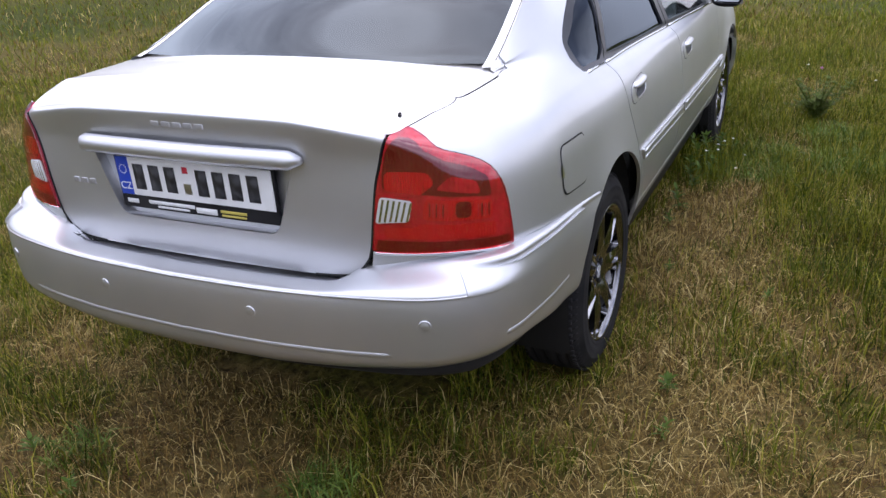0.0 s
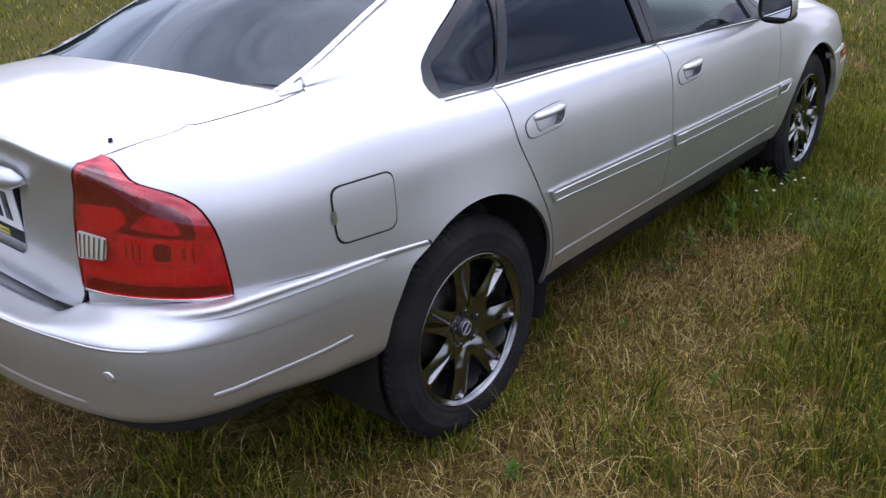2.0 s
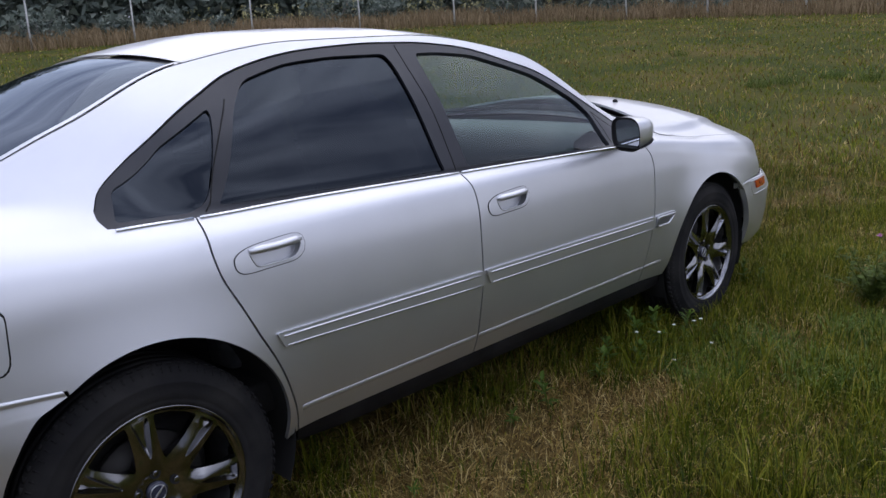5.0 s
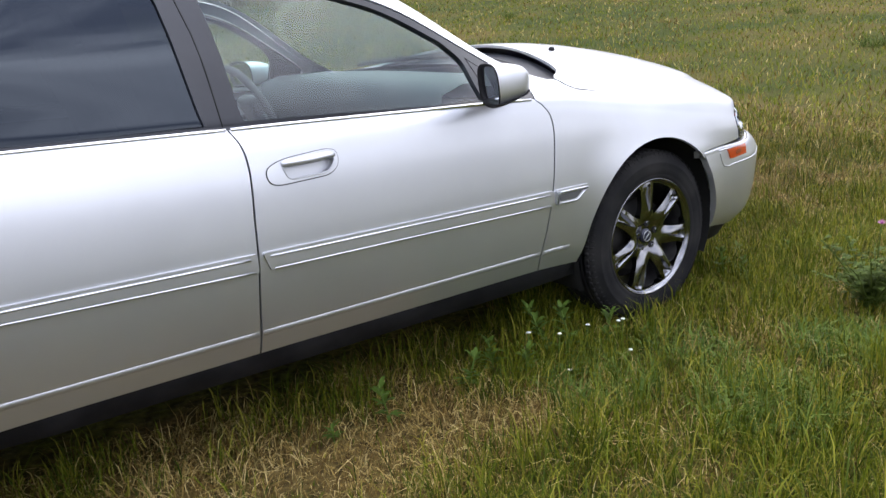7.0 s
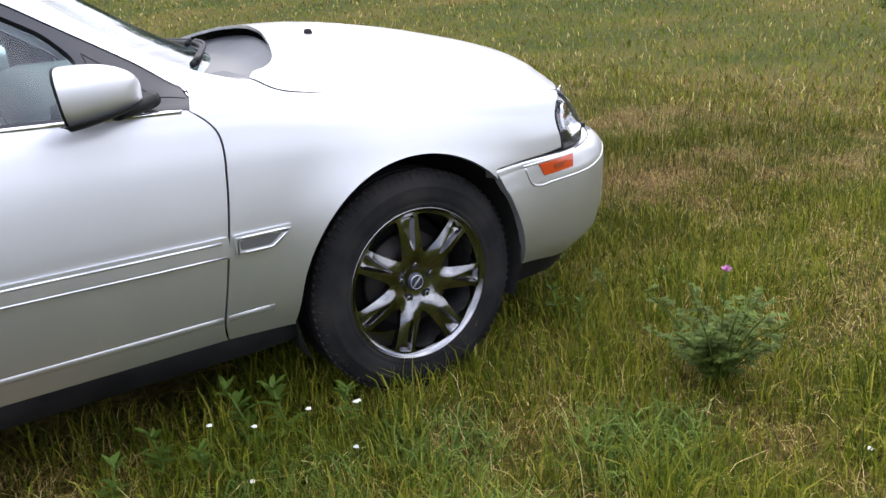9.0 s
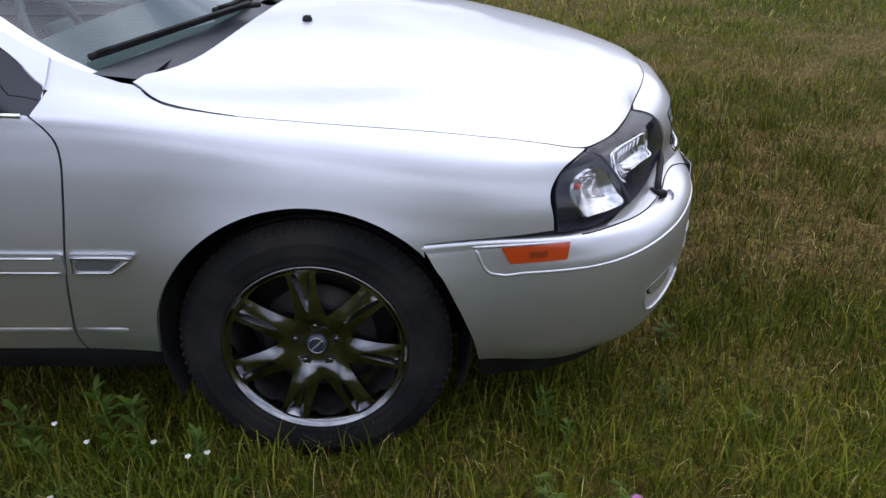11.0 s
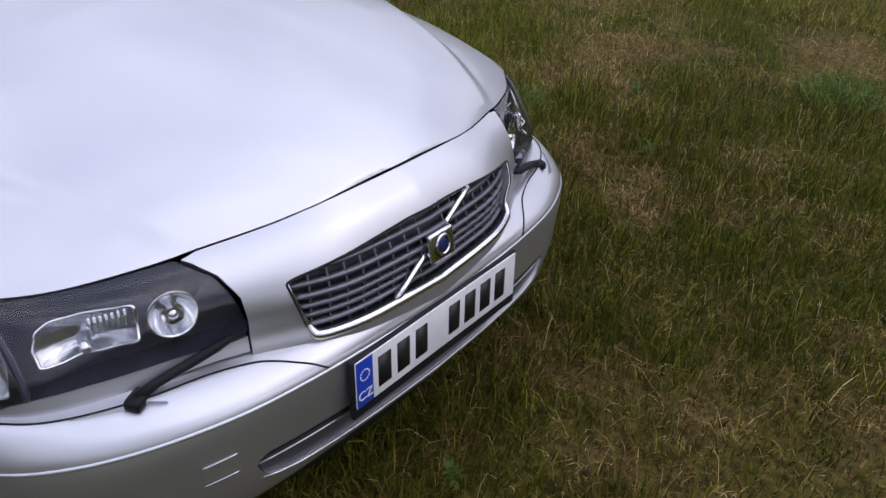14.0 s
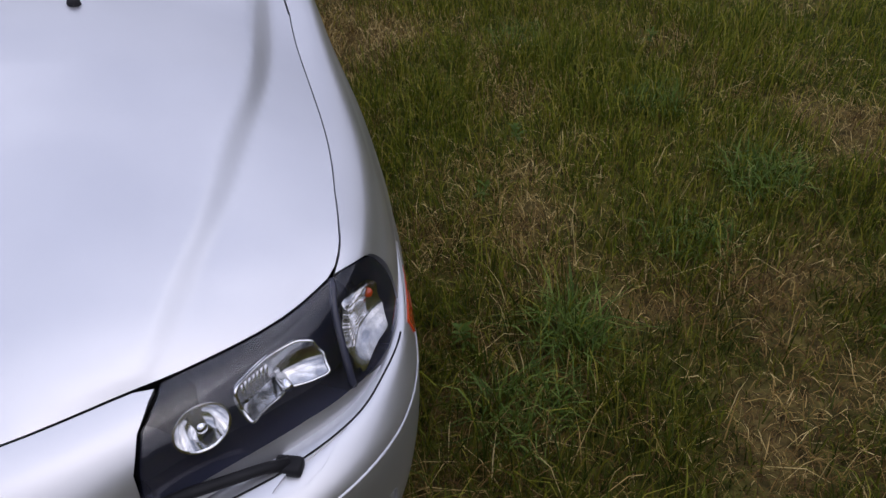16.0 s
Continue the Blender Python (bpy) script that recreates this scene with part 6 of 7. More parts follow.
# ---- ground ----
def ramp(n, stops):
    r = n.new("ShaderNodeValToRGB")
    e = r.color_ramp.elements
    while len(e) < len(stops):
        e.new(0.5)
    for el, (pos, c) in zip(e, stops):
        el.position, el.color = pos, (*c, 1)
    return r


def ground_mat():
    m = mat("meadow_soil", (0.1, 0.09, 0.04), 0.95)
    n, l = m.node_tree.nodes, m.node_tree.links
    p = n["Principled BSDF"]
    p.inputs["Specular IOR Level"].default_value = 0.1
    co = n.new("ShaderNodeTexCoord")
    big, small, mx, bu = n.new("ShaderNodeTexNoise"), n.new("ShaderNodeTexNoise"), n.new("ShaderNodeMix"), n.new("ShaderNodeBump")
    big.inputs["Scale"].default_value, big.inputs["Detail"].default_value = 0.4, 7.0
    small.inputs["Scale"].default_value, small.inputs["Detail"].default_value = 30.0, 6.0
    ra = ramp(n, ((.34, (.034, .048, .005)), (.5, (.060, .064, .009)), (.68, (.105, .080, .02))))
    rs = ramp(n, ((.3, (.3, .3, .3)), (.7, (1.3, 1.3, 1.25))))
    mx.data_type, mx.blend_type = "RGBA", "MULTIPLY"
    mx.inputs["Factor"].default_value = 1.0
    bu.inputs["Strength"].default_value, bu.inputs["Distance"].default_value = 0.8, 0.03
    l.new(co.outputs["Object"], big.inputs["Vector"])
    l.new(co.outputs["Object"], small.inputs["Vector"])
    l.new(big.outputs["Fac"], ra.inputs["Fac"])
    l.new(small.outputs["Fac"], rs.inputs["Fac"])
    at, thatch = n.new("ShaderNodeAttribute"), n.new("ShaderNodeMix")
    at.attribute_name = "dryness"
    thatch.data_type = "RGBA"
    thatch.inputs[7].default_value = (.125, .090, .032, 1)
    l.new(at.outputs["Fac"], thatch.inputs["Factor"])
    l.new(ra.outputs["Color"], thatch.inputs[6])
    l.new(thatch.outputs[2], mx.inputs[6])
    l.new(rs.outputs["Color"], mx.inputs[7])
    l.new(mx.outputs[2], p.inputs["Base Color"])
    l.new(small.outputs["Fac"], bu.inputs["Height"])
    l.new(bu.outputs["Normal"], p.inputs["Normal"])
    return m


def blade_mat(name, stops, rough=0.55, through=0.25):
    """Blades: each its own tone, lit from both sides."""
    m = mat(name, (0.1, 0.1, 0.02), rough)
    n, l = m.node_tree.nodes, m.node_tree.links
    p = n["Principled BSDF"]
    p.inputs["Specular IOR Level"].default_value = 0.12
    geo = n.new("ShaderNodeNewGeometry")
    r = ramp(n, stops)
    tr, mx = n.new("ShaderNodeBsdfTranslucent"), n.new("ShaderNodeMixShader")
    mx.inputs["Fac"].default_value = through
    l.new(geo.outputs["Random Per Island"], r.inputs["Fac"])
    l.new(r.outputs["Color"], p.inputs["Base Color"])
    l.new(r.outputs["Color"], tr.inputs["Color"])
    l.new(p.outputs["BSDF"], mx.inputs[1])
    l.new(tr.outputs["BSDF"], mx.inputs[2])
    l.new(mx.outputs["Shader"], n["Material Output"].inputs["Surface"])
    return m


def height(x, y):
    """Level round the car, rising towards the far edge of the field."""
    d = np.maximum((x - 1) * .57 + y * .82 - 4.0, 0)
    return .012 * np.sin(x * 1.7 + y) * np.cos(y * 2.1 - x * .6) - .012 + .088 * d * d / (d + 9)


def drift(x, y, size, seed):
    """Smooth random field between 0 and 1 with lumps of the given size."""
    grid = np.random.default_rng(seed).uniform(0, 1, (64, 64))
    u, v = np.asarray(x) / size + seed * 3.7, np.asarray(y) / size + seed * 1.9
    i, j = np.floor(u).astype(int), np.floor(v).astype(int)
    a, b = u - i, v - j
    a, b = a * a * (3 - 2 * a), b * b * (3 - 2 * b)
    g = lambda p, q: grid[p % 64, q % 64]
    return (g(i, j) * (1 - a) + g(i + 1, j) * a) * (1 - b) + (g(i, j + 1) * (1 - a) + g(i + 1, j + 1) * a) * b


def patch(x, y):
    """Dryness of the sward, 0 to 1: drifts of three sizes, a worn strip beside the car, lush stretches farther off."""
    a = .34 * drift(x, y, .85, 3) + .36 * drift(x, y, .26, 5) + .30 * drift(x, y, .09, 8)
    lush = np.clip((x - .6) / 2.2, 0, 1) * np.clip((-y + .5) / 1.2, 0, 1) + .55 * np.clip((x + .1) / .6, 0, 1) * np.clip((-1.22 - y) / .25, 0, 1)
    worn = np.exp(-((y + 1.03 - .05 * np.sin(x * 2.1)) / .20) ** 2) * np.clip((2.2 - x) / .4, 0, 1) * np.clip((x + .8) / .3, 0, 1)
    worn = worn * (.45 + .75 * drift(x, y, .36, 11)) + .7 * np.exp(-((x + .9) / .8) ** 2 - ((y + 1.5) / .6) ** 2) + .8 * np.exp(-((x - 3.36) / .16) ** 2 - ((y + 1.68) / .14) ** 2)
    return np.clip(.52 + (a - .5) * 1.7 - .34 * np.minimum(lush, 1) + .42 * worn + .05 * np.clip((x - 3.4) * 1.5, 0, 1) * np.clip(y + 1.0, 0, 1) + .14 * np.clip((-.35 - x) / .3, 0, 1), 0, 1)


GROUND = ground_mat()
GREEN = blade_mat("green_blades", ((0.0, (.027, .047, .004)), (.4, (.080, .108, .007)), (.75, (.165, .175, .014)), (1.0, (.30, .27, .04))))
STRAW = blade_mat("dry_blades", ((0.0, (.055, .030, .008)), (.35, (.14, .086, .022)), (.70, (.32, .225, .067)), (1.0, (.61, .485, .225))), 0.6, 0.15)
# Darker green and withered brown copies: dimmer light is put into their colour.
DIM_GREEN = blade_mat("dimmed_green_blades", ((0.0, (.016, .028, .002)), (.5, (.046, .058, .004)), (1.0, (.14, .13, .012))))
DIM_RUST = blade_mat("dimmed_withered_blades", ((0.0, (.034, .018, .006)), (.5, (.10, .055, .016)), (.85, (.21, .13, .036)), (1.0, (.46, .32, .12))), .6, .15)
# Brightened green: the lighter look at grazing angles is put into the colour.
FAR_LIT_GREEN = blade_mat("far_lit_green_blades", ((0.0, (.06, .09, .006)), (.5, (.13, .16, .010)), (1.0, (.25, .24, .03))))
FRESH = blade_mat("fresh_leaves", ((0.0, (.045, .085, .012)), (.6, (.10, .155, .028)), (1.0, (.18, .24, .05))), 0.45)
DUSKY = blade_mat("thistle_leaves", ((0.0, (.035, .060, .010)), (1.0, (.12, .165, .032))), 0.6)
PETAL = mat("pink_petals", (.50, .18, .42), .7)
CREAM = mat("white_florets", (.72, .72, .66), .7)
rng = np.random.default_rng(7)
xs = np.concatenate([-np.geomspace(8, 1500, 24)[::-1], LIN(-7.5, 10.5, 181), 3 + np.geomspace(8, 1500, 40)])
ys = np.concatenate([-np.geomspace(8, 1500, 24)[::-1], LIN(-7.5, 7.5, 151), np.geomspace(8, 1500, 40)])
gx, gy = np.meshgrid(xs, ys, indexing="ij")
gz = np.minimum(height(gx, gy), 3.4)
gv = np.stack([gx.ravel(), gy.ravel(), gz.ravel()], -1)
n, m = len(xs), len(ys)
ground = mesh_part("ground", gv, [(i * m + j, (i + 1) * m + j, (i + 1) * m + j + 1, i * m + j + 1) for i in range(n - 1) for j in range(m - 1)], GROUND)
dry = ground.data.attributes.new("dryness", "FLOAT", "POINT")
dry.data.foreach_set("value", (np.clip((patch(gx, gy) - .45) / .5, 0, 1) * np.clip(1.6 - np.hypot(gx - 1.5, gy) / 8, 0, 1)).ravel().astype(np.float32))
tagged(ground, "rough mown meadow with green and dry patches", "meadow", kind="structure")


def blades(name, x, y, tall, wide, lean, material, label, bend=1.0, parent=None):
    """One mesh of many bent blades."""
    k = len(x)
    a, w = rng.uniform(0, 2 * math.pi, k), rng.uniform(0, 2 * math.pi, k)
    z = height(x, y)
    ln = lean * tall
    dx, dy = np.cos(a) * ln, np.sin(a) * ln
    wx, wy = np.cos(w) * wide / 2, np.sin(w) * wide / 2
    v = np.empty((k, 5, 3))
    v[:, 0] = np.stack([x - wx, y - wy, z - .004], -1)
    v[:, 1] = np.stack([x + wx, y + wy, z - .004], -1)
    mx_, my_, mz = x + dx * .35, y + dy * .35, z + tall * (.62 - .12 * lean * bend)
    v[:, 2] = np.stack([mx_ + wx * .8, my_ + wy * .8, mz], -1)
    v[:, 3] = np.stack([mx_ - wx * .8, my_ - wy * .8, mz], -1)
    v[:, 4] = np.stack([x + dx, y + dy, z + tall * np.clip(1 - .45 * lean * bend, .15, 1)], -1)
    me = bpy.data.meshes.new(name)
    me.vertices.add(5 * k)
    me.vertices.foreach_set("co", v.ravel())
    base = (np.arange(k) * 5)[:, None]
    loops = np.concatenate([base + [0, 1, 2, 3], base + [3, 2, 4]], 1).ravel()
    me.loops.add(7 * k)
    me.loops.foreach_set("vertex_index", loops.astype(np.int32))
    me.polygons.add(2 * k)
    starts = np.stack([np.arange(k) * 7, np.arange(k) * 7 + 4], -1).ravel()
    me.polygons.foreach_set("loop_start", starts.astype(np.int32))
    me.polygons.foreach_set("use_smooth", np.ones(2 * k, bool))
    me.update(calc_edges=True)
    me.materials.append(material)
    ob = new(name, me)
    if parent:
        ob.parent = parent
    return tagged(ob, label)


def sward(n, x0, x1, y0, y1, near):
    """Random places in a stretch, thinning out away from the car."""
    x, y = rng.uniform(x0, x1, n), rng.uniform(y0, y1, n)
    d = np.hypot(np.maximum(np.maximum(-1.0 - x, x - 3.85), 0), np.maximum(np.abs(y) - .9, 0))
    keep = rng.uniform(0, 1, n) < np.clip((near / np.maximum(d, .01)) ** 1.6, 0, 1)
    keep &= ~((d <= 0) & (np.minimum(np.minimum(x + 1.0, 3.85 - x), .9 - np.abs(y)) > .45))
    for wx in (0.0, 2.791):
        keep &= ~((np.abs(x - wx) < .17) & (np.abs(np.abs(y) - .77) < .11))
    return x[keep], y[keep]


x, y = sward(1450000, -3.6, 8.5, -5.5, 7.0, 1.40)
dry = patch(x, y)
pick = rng.uniform(0, 1, len(x)) < .12 + .84 * np.clip((dry - .22) / .60, 0, 1) ** 1.1
clump = .50 + .95 * drift(x, y, .26, 21) * drift(x, y, .09, 22) ** .5 * 1.5
hg = (.028 + .115 * rng.uniform(0, 1, len(x)) ** 1.8) * clump * (1.25 - .50 * dry) * (1 - .25 * np.clip((x - 3.4) * 1.5, 0, 1))
# Stretches round the car whose blades take the dimmed tones.
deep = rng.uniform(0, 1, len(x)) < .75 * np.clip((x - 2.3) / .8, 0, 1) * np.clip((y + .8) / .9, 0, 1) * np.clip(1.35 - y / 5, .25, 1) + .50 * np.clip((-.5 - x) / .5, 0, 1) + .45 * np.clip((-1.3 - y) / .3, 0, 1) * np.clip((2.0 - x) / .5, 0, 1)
for sel, mt, nm, lb in ((~pick & ~deep, GREEN, "grass", "short green meadow grass"), (~pick & deep, DIM_GREEN, "dark_grass", "green meadow grass in a dimmed tone")):
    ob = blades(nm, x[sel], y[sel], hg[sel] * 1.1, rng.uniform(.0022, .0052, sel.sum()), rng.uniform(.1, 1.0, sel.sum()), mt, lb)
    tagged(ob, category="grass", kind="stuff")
for sel, mt, nm, lb in ((pick & ~deep, STRAW, "dry_grass", "dry straw-coloured grass between the green"), (pick & deep, DIM_RUST, "withered_grass", "withered brown grass, tone dimmed, between the green")):
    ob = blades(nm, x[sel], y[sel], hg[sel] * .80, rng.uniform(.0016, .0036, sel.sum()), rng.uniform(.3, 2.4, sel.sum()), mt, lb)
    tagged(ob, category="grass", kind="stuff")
# thin upright stalks
x, y = sward(26000, -3.6, 8.5, -5.5, 7.0, 2.5)
ob = blades("grass_stalks", x, y, rng.uniform(.09, .19, len(x)), rng.uniform(.0014, .0022, len(x)), rng.uniform(.15, .9, len(x)), STRAW, "thin dry grass stalks")
tagged(ob, category="grass", kind="stuff")
# coarser sward farther out
r, a = 5 + 38 * rng.uniform(0, 1, 130000) ** 1.5, rng.uniform(radians(-75), radians(140), 130000)
x, y = 1.5 + r * np.cos(a), r * np.sin(a)
k = ~((x > -3) & (x < 7) & (y > -4) & (y < 5))
x, y, r = x[k], y[k], r[k]
dry = rng.uniform(0, 1, len(x)) < .08 + .45 * patch(x * .4, y * .4)
for sel, mt, nm, lb in ((~dry, FAR_LIT_GREEN, "far_grass", "green meadow grass farther out, tone brightened"), (dry, STRAW, "far_dry_grass", "dry meadow grass farther out")):
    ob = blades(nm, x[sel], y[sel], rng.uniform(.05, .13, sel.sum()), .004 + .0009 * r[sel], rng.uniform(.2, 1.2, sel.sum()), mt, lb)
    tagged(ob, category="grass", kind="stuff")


def tuft(px, py, rad, tall, count, material=None, label="dense tuft of long green grass"):
    rr, aa = rad * np.sqrt(rng.uniform(0, 1, count)), rng.uniform(0, 2 * math.pi, count)
    ob = blades("grass_tuft", px + rr * np.cos(aa), py + rr * np.sin(aa), rng.uniform(.5, 1, count) * tall, rng.uniform(.004, .007, count), rng.uniform(.3, 1.5, count), material or FRESH, label)
    return tagged(ob, category="grass tuft", group="tufts in the meadow")


for q in ((3.02, 1.37, .09, .20, 240), (3.22, 1.14, .12, .15, 240), (3.77, 3.6, .22, .26, 420), (2.42, -1.62, .20, .17, 520), (3.0, -1.55, .18, .16, 380), (2.2, -1.15, .20, .13, 420), (2.62, -1.2, .16, .12, 300), (-.98, -.34, .10, .14, 160),
          (-1.1, .50, .09, .12, 120), (1.95, 2.2, .12, .15, 160), (2.55, 2.3, .13, .17, 180), (2.75, 1.9, .12, .13, 140), (1.2, 1.9, .12, .13, 120), (-1.5, -1.05, .12, .10, 140)):
    tuft(*q)


def leaf(bm, base, along, up, long, wide, curl=.3):
    """A pointed leaf with a folded midrib."""
    base, along, up = Vector(base), Vector(along).normalized(), Vector(up).normalized()
    out = along.cross(up).normalized()
    rings = []
    for t in (0.0, .3, .65, 1.0):
        c = base + along * long * t + up * long * (curl * t - curl * 1.4 * t * t)
        w = wide * (.25, .9, .7, .02)[(0.0, .3, .65, 1.0).index(t)] / 2
        rings.append([bm.verts.new(c - out * w + up * w * .25), bm.verts.new(c), bm.verts.new(c + out * w + up * w * .25)])
    for p, q in zip(rings, rings[1:]):
        bm.faces.new((p[0], p[1], q[1], q[0]))
        bm.faces.new((p[1], p[2], q[2], q[1]))


def rosette(px, py, count, long, tall=.06, label="low broad-leaved weed in the grass"):
    z = float(height(np.array([px]), np.array([py]))[0])
    root = tagged(new("weed"), label, "weed", "weeds in the meadow")
    lean = rng.uniform(-.35, .35, 2)
    for i in range(int(count * 1.9)):
        bm = bmesh.new()
        a = 2.4 * i + rng.uniform(-.3, .3)
        t = rng.uniform(.15, 1)
        leaf(bm, (px + lean[0] * tall * t, py + lean[1] * tall * t, z + .008 + tall * t), (math.cos(a), math.sin(a), .8 * t + .1), (0, 0, 1), (.68 - .25 * t) * long * rng.uniform(.6, 1.1), long * rng.uniform(.12, .18))
        part("leaf", bm, FRESH, root)
    bm = bmesh.new()
    tube(bm, [(px, py, z), (px + lean[0] * tall, py + lean[1] * tall, z + tall * 1.05)], .003, 5)
    part("stem", bm, FRESH, root)


for q in ((2.93, 1.09, 9, .10), (3.82, -.28, 10, .09), (3.85, .08, 9, .08), (3.40, -.78, 12, .09, .14), (3.44, -.83, 8, .08, .10), (2.0, -.84, 14, .12, .15), (2.08, -.92, 12, .11, .12), (2.25, -.86, 14, .13, .19),
          (2.33, -.90, 14, .13, .17), (2.46, -.93, 14, .11, .13), (2.6, -1.0, 8, .07), (1.55, -.86, 12, .11, .13), (1.35, -.85, 8, .08), (1.85, -.87, 12, .11, .14), (.75, -.95, 6, .07), (-.15, -1.12, 9, .09), (-.4, -1.15, 7, .07), (-1.15, .62, 8, .09),
          (-1.25, .35, 6, .08), (-1.0, -.85, 7, .06), (.6, -1.35, 7, .06), (3.95, -.75, 8, .08), (3.75, -.6, 7, .07), (4.2, .1, 6, .06), (2.0, 1.6, 9, .08), (2.3, 1.35, 8, .09), (1.5, 2.4, 8, .09), (3.3, 2.2, 8, .09), (2.9, 2.9, 8, .09)):
    rosette(*q)


def thistle(px, py, tall, stems):
    """A bushy thistle with one flower head."""
    z = float(height(np.array([px]), np.array([py]))[0])
    root = tagged(new("thistle"), "bushy grey-green thistle with one pink flower", "thistle")
    root.location = (0, 0, 0)
    for i in range(stems):
        bm, lv = bmesh.new(), bmesh.new()
        a, sp = 2.4 * i, rng.uniform(.04, .21)
        h = tall * rng.uniform(.35, .85) if i else tall
        sp = sp if i else .02
        foot = Vector((px, py, z))
        top = Vector((px + sp * math.cos(a), py + sp * math.sin(a), z + h))
        tube(bm, [foot.lerp(top, t) + Vector((0, 0, .03 * math.sin(t * 3))) for t in LIN(0, 1, 5)], .0025, 5)
        for j in range(20 if i else 12):
            t = rng.uniform(.12, 1.0 if i else .75)
            p = foot.lerp(top, t) + Vector((0, 0, .03 * math.sin(t * 3)))
            b = rng.uniform(0, 2 * math.pi)
            ln = rng.uniform(.022, .055)
            dv = Vector((math.cos(b), math.sin(b), rng.uniform(-.1, .7)))
            for q in (-.8, -.4, 0, .4, .8):
                dd = Matrix.Rotation(q, 3, "Z") @ dv
                leaf(lv, p + dv * ln * .25 * (q != 0), dd, (0, 0, 1), ln * (1 if q == 0 else .62), ln * .16, .2)
        stem = part("stem", bm, DUSKY, root)
        part("foliage", lv, DUSKY, stem)
    bm = bmesh.new()
    c = Vector((px + .02, py, z + tall))
    for i in range(40):
        a, e = rng.uniform(0, 2 * math.pi), rng.uniform(.3, 1.5)
        d = Vector((math.cos(a) * math.cos(e), math.sin(a) * math.cos(e), math.sin(e)))
        leaf(bm, c, d, (0, 0, 1), .020, .004, 0)
    part("flower_head", bm, PETAL, root, "pink flower head")


thistle(3.45, -1.42, .36, 36)


def yarrow(px, py, tall):
    z = float(height(np.array([px]), np.array([py]))[0])
    ob = tagged(new("white_flower"), "small white meadow flower on a thin stem", "flower", "white flowers")
    bm = bmesh.new()
    tube(bm, [(px, py, z), (px + .01, py, z + tall)], .0016, 5)
    part("stem", bm, FRESH, ob)
    bm = bmesh.new()
    for i in range(12):
        a, r = 2.4 * i, .0017 * math.sqrt(i) * 1.2
        lathe(bm, [(.0005, .002), (.0022, .0013), (.0026, -.0006)], 6, "Z", (px + .01 + r * math.cos(a), py + r * math.sin(a), z + tall - r * .4))
    part("florets", bm, CREAM, ob, "white florets")


for q in ((2.14, -1.06, .06), (2.42, -1.08, .05), (2.2, -.95, .14), (2.36, -.93, .12), (2.5, -.95, .1), (3.4, -1.9, .05), (5.0, -1.3, .08), (4.6, -1.8, .06), (2.1, -.9, .16), (2.47, -1.0, .13)):
    yarrow(*q)


# ---- far edge of the field ----
# Leaves paler and greyer than their own green: distance haze put into the colour.
HAZY_LEAVES = blade_mat("hazed_bush_leaves", ((0.0, (.07, .09, .08)), (.7, (.15, .18, .15)), (1.0, (.28, .31, .26))), .6)
BARK = mat("grey_bark", (.12, .11, .10), .9)
vary(BARK, (.08, .075, .07), (.17, .16, .15), 6.0, bump=.4)
POST = mat("pale_post", (.42, .42, .40), .8)
vary(POST, (.32, .32, .31), (.5, .5, .48), 5.0)
REED = blade_mat("tall_dry_grass", ((0.0, (.12, .085, .045)), (1.0, (.33, .25, .15))), .7)


HERB = blade_mat("pale_yellow_herbs", ((0.0, (.20, .20, .06)), (1.0, (.62, .58, .34))), .7)


def far(az, dist):
    return -.8 + dist * math.cos(radians(az)), -2.6 + dist * math.sin(radians(az))


EDGE_FAR = 42.0
k = 26000
az = rng.uniform(8, 100, k)
dd = EDGE_FAR + rng.uniform(0, 9, k)
x, y = -.8 + dd * np.cos(np.radians(az)), -2.6 + dd * np.sin(np.radians(az))
ob = blades("tall_grass", x, y, rng.uniform(.4, 1.0, k), rng.uniform(.02, .05, k), rng.uniform(.1, .6, k), REED, "tall dry grass along the field's edge")
tagged(ob, category="grass", kind="stuff")


def shrub(px, py, wide, tall, count, group, label, trunk=False):
    z = float(min(height(np.array([px]), np.array([py]))[0], 3.4))
    root = tagged(new("tree" if trunk else "bush"), label, "tree" if trunk else "bush", group)
    bm = bmesh.new()
    if trunk:
        tube(bm, [(px, py, z), (px + .1, py, z + tall * .45), (px + .05, py + .1, z + tall * .9)], [.14, .10, .03], 7)
    for i in range(5):
        a = 1.3 * i
        tube(bm, [(px, py, z + tall * (.3 if trunk else .02)), (px + wide * .3 * math.cos(a), py + wide * .3 * math.sin(a), z + tall * .7)], [.04, .012], 5)
    part("trunk" if trunk else "branches", bm, BARK, root)
    c = rng.normal(0, 1, (count, 3))
    c /= np.linalg.norm(c, axis=1)[:, None]
    c *= rng.uniform(.35, 1, (count, 1)) ** .5
    low = .10 if trunk else .0
    c = np.stack([px + c[:, 0] * wide / 2, py + c[:, 1] * wide / 2, z + tall * (low + (1 - low) * (.5 + c[:, 2] * .5))], -1)
    c += rng.normal(0, .06 * wide, (count, 3))
    s = rng.uniform(.12, .34, count) if trunk else rng.uniform(.08, .20, count)
    t1, t2 = rng.normal(0, 1, (count, 3)), rng.normal(0, 1, (count, 3))
    v = np.stack([c + t1 * s[:, None] * .6, c + t2 * s[:, None] * .6, c - (t1 + t2) * s[:, None] * .4], 1).reshape(-1, 3)
    mesh_part("crown", v, [(3 * i, 3 * i + 1, 3 * i + 2) for i in range(count)], HAZY_LEAVES, root)


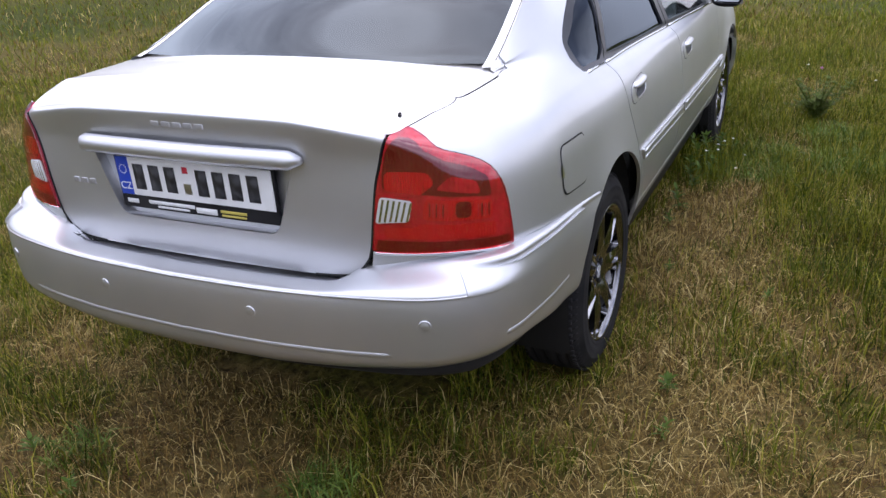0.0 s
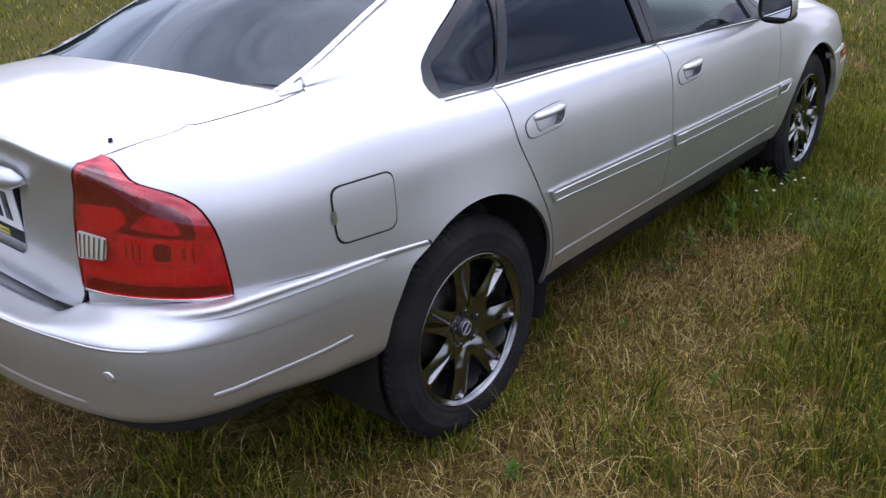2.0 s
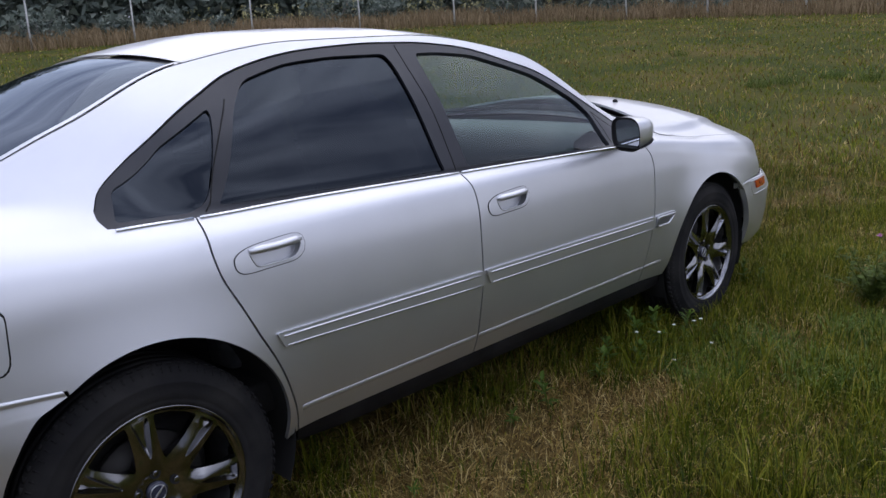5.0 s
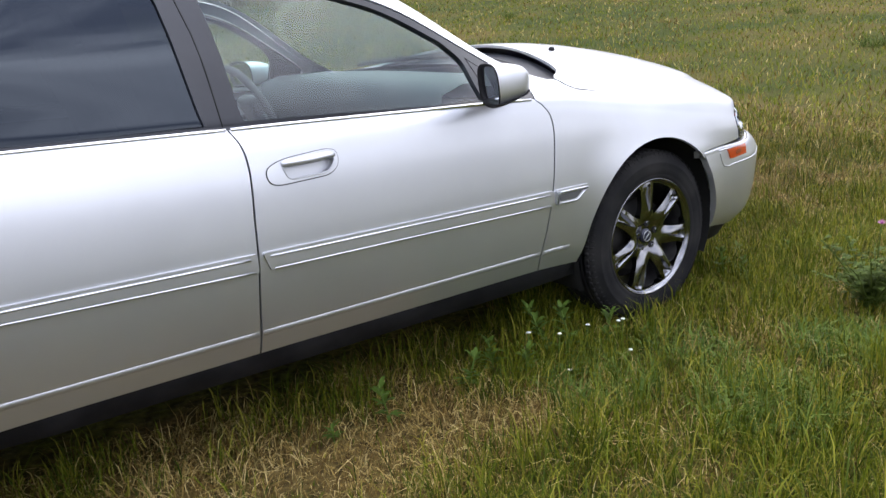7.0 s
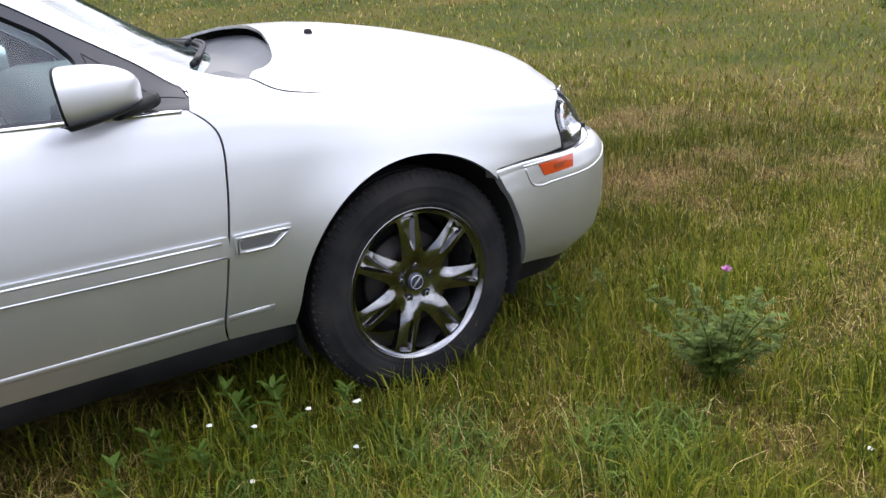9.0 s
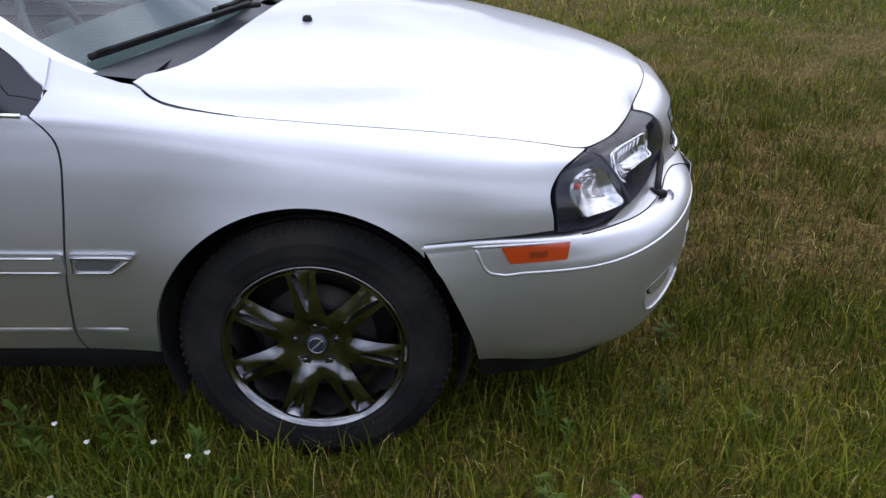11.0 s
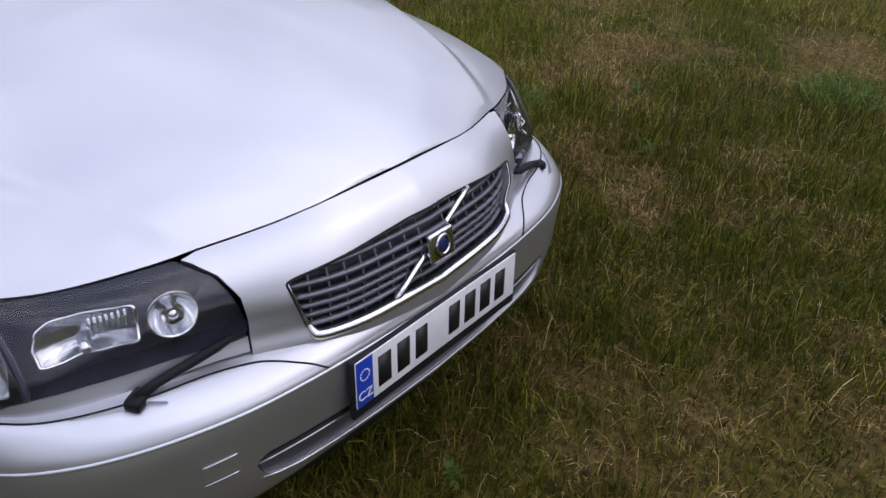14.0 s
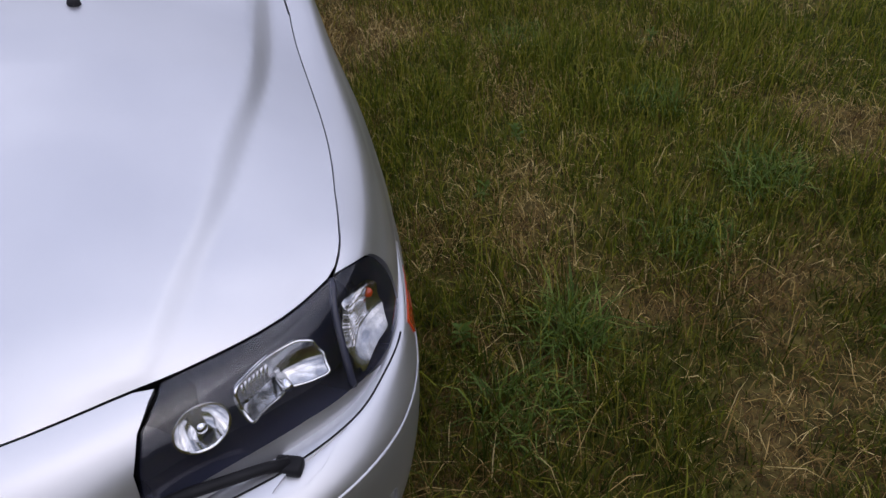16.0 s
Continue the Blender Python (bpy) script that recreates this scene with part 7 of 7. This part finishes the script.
for i, (a, w, h) in enumerate(((71, 3.2, 1.8), (66.5, 1.6, 1.3), (63.5, 2.0, 1.5), (59.8, 1.2, .9), (52.3, 3.4, 2.2), (49, 2.0, 1.4), (40.5, 2.2, 2.0), (39, 1.5, 1.3), (34.5, 3.0, 2.0), (33.2, 2.2, 1.9), (28.0, 3.4, 1.2), (22, 2.4, 1.5), (76, 2.6, 1.5), (80, 3.4, 2.0), (17, 3.0, 1.6))):
    shrub(*far(a, EDGE_FAR + 4 + (i % 3)), w, h, 700, "bushes at the field's edge", "dark green bush at the field's edge")
for i in range(60):
    a = 4 + i * 1.65 + rng.uniform(-.5, .5)
    shrub(*far(a, EDGE_FAR + 12 + rng.uniform(0, 9)), rng.uniform(3.4, 5.5), rng.uniform(5, 9.5), 1900, "trees behind the field", "dark leafy tree beyond the field", True)
for i in range(17):
    a = 122 + i * 4.6 + rng.uniform(-1, 1)
    shrub(*far(a, EDGE_FAR + rng.uniform(0, 8)), rng.uniform(5, 8), rng.uniform(9, 14), 1500, "trees behind the field", "dark leafy tree beyond the field", True)
# undergrowth that closes the wood
k = 60000
az, dd = rng.uniform(0, 112, k), EDGE_FAR + 11 + rng.uniform(0, 5, k)
x, y = -.8 + dd * np.cos(np.radians(az)), -2.6 + dd * np.sin(np.radians(az))
c = np.stack([x, y, np.minimum(height(x, y), 3.4) + rng.uniform(0, 1, k) ** 1.3 * (5.2 + 1.2 * np.sin(az * .9) + np.sin(az * 2.3))], -1)
t1, t2 = rng.normal(0, .16, (k, 3)), rng.normal(0, .16, (k, 3))
ob = mesh_part("undergrowth", np.stack([c + t1, c + t2, c - t1 - t2], 1).reshape(-1, 3), [(3 * i, 3 * i + 1, 3 * i + 2) for i in range(k)], HAZY_LEAVES)
tagged(ob, "dense undergrowth of the wood, greyed as by haze", "undergrowth", kind="stuff")
# yellow and white herbs before it
k = 2600
az, dd = rng.uniform(8, 60, k), EDGE_FAR + 9 + rng.uniform(0, 2, k)
az = az + 2 * np.sin(az * 1.7)
x, y = -.8 + dd * np.cos(np.radians(az)), -2.6 + dd * np.sin(np.radians(az))
c = np.stack([x, y, height(x, y) + rng.uniform(.3, 1.3, k)], -1)
t1, t2 = rng.normal(0, .05, (k, 3)), rng.normal(0, .05, (k, 3))
ob = mesh_part("yellow_herbs", np.stack([c + t1, c + t2, c - t1 - t2], 1).reshape(-1, 3), [(3 * i, 3 * i + 1, 3 * i + 2) for i in range(k)], HERB)
tagged(ob, "pale yellow flowering herbs at the field's edge", "herbs", kind="stuff")
post_proto = None
for a in (78.5, 71.5, 65.4, 57.9, 50.7, 44.2, 38.6, 32.6, 27.4, 21.5):
    px, py = far(a, EDGE_FAR + 1)
    z = float(height(np.array([px]), np.array([py]))[0])
    if post_proto is None:
        bm = bmesh.new()
        tube(bm, [(0, 0, -.1), (.02, 0, .9), (-.02, .01, 2.3)], [.05, .045, .04], 8)
        post_proto = part("fence_post", bm, POST, None, "pale round post at the field's edge")
        tagged(post_proto, category="post", group="posts along the field")
        post_proto.location = (px, py, z)
    else:
        copy_thing(post_proto, Matrix.Translation((px, py, z)) @ Matrix.Rotation(a, 4, "Z"))
# dark weed clumps out in the field
for a, d in ((24, 17), (22.3, 17.5), (19.5, 18.5), (17.5, 18), (29, 24), (47, 26), (14, 20)):
    px, py = far(a, d)
    tuft(px, py, .25, .35, 200, DUSKY, "dark weed clump out in the field")
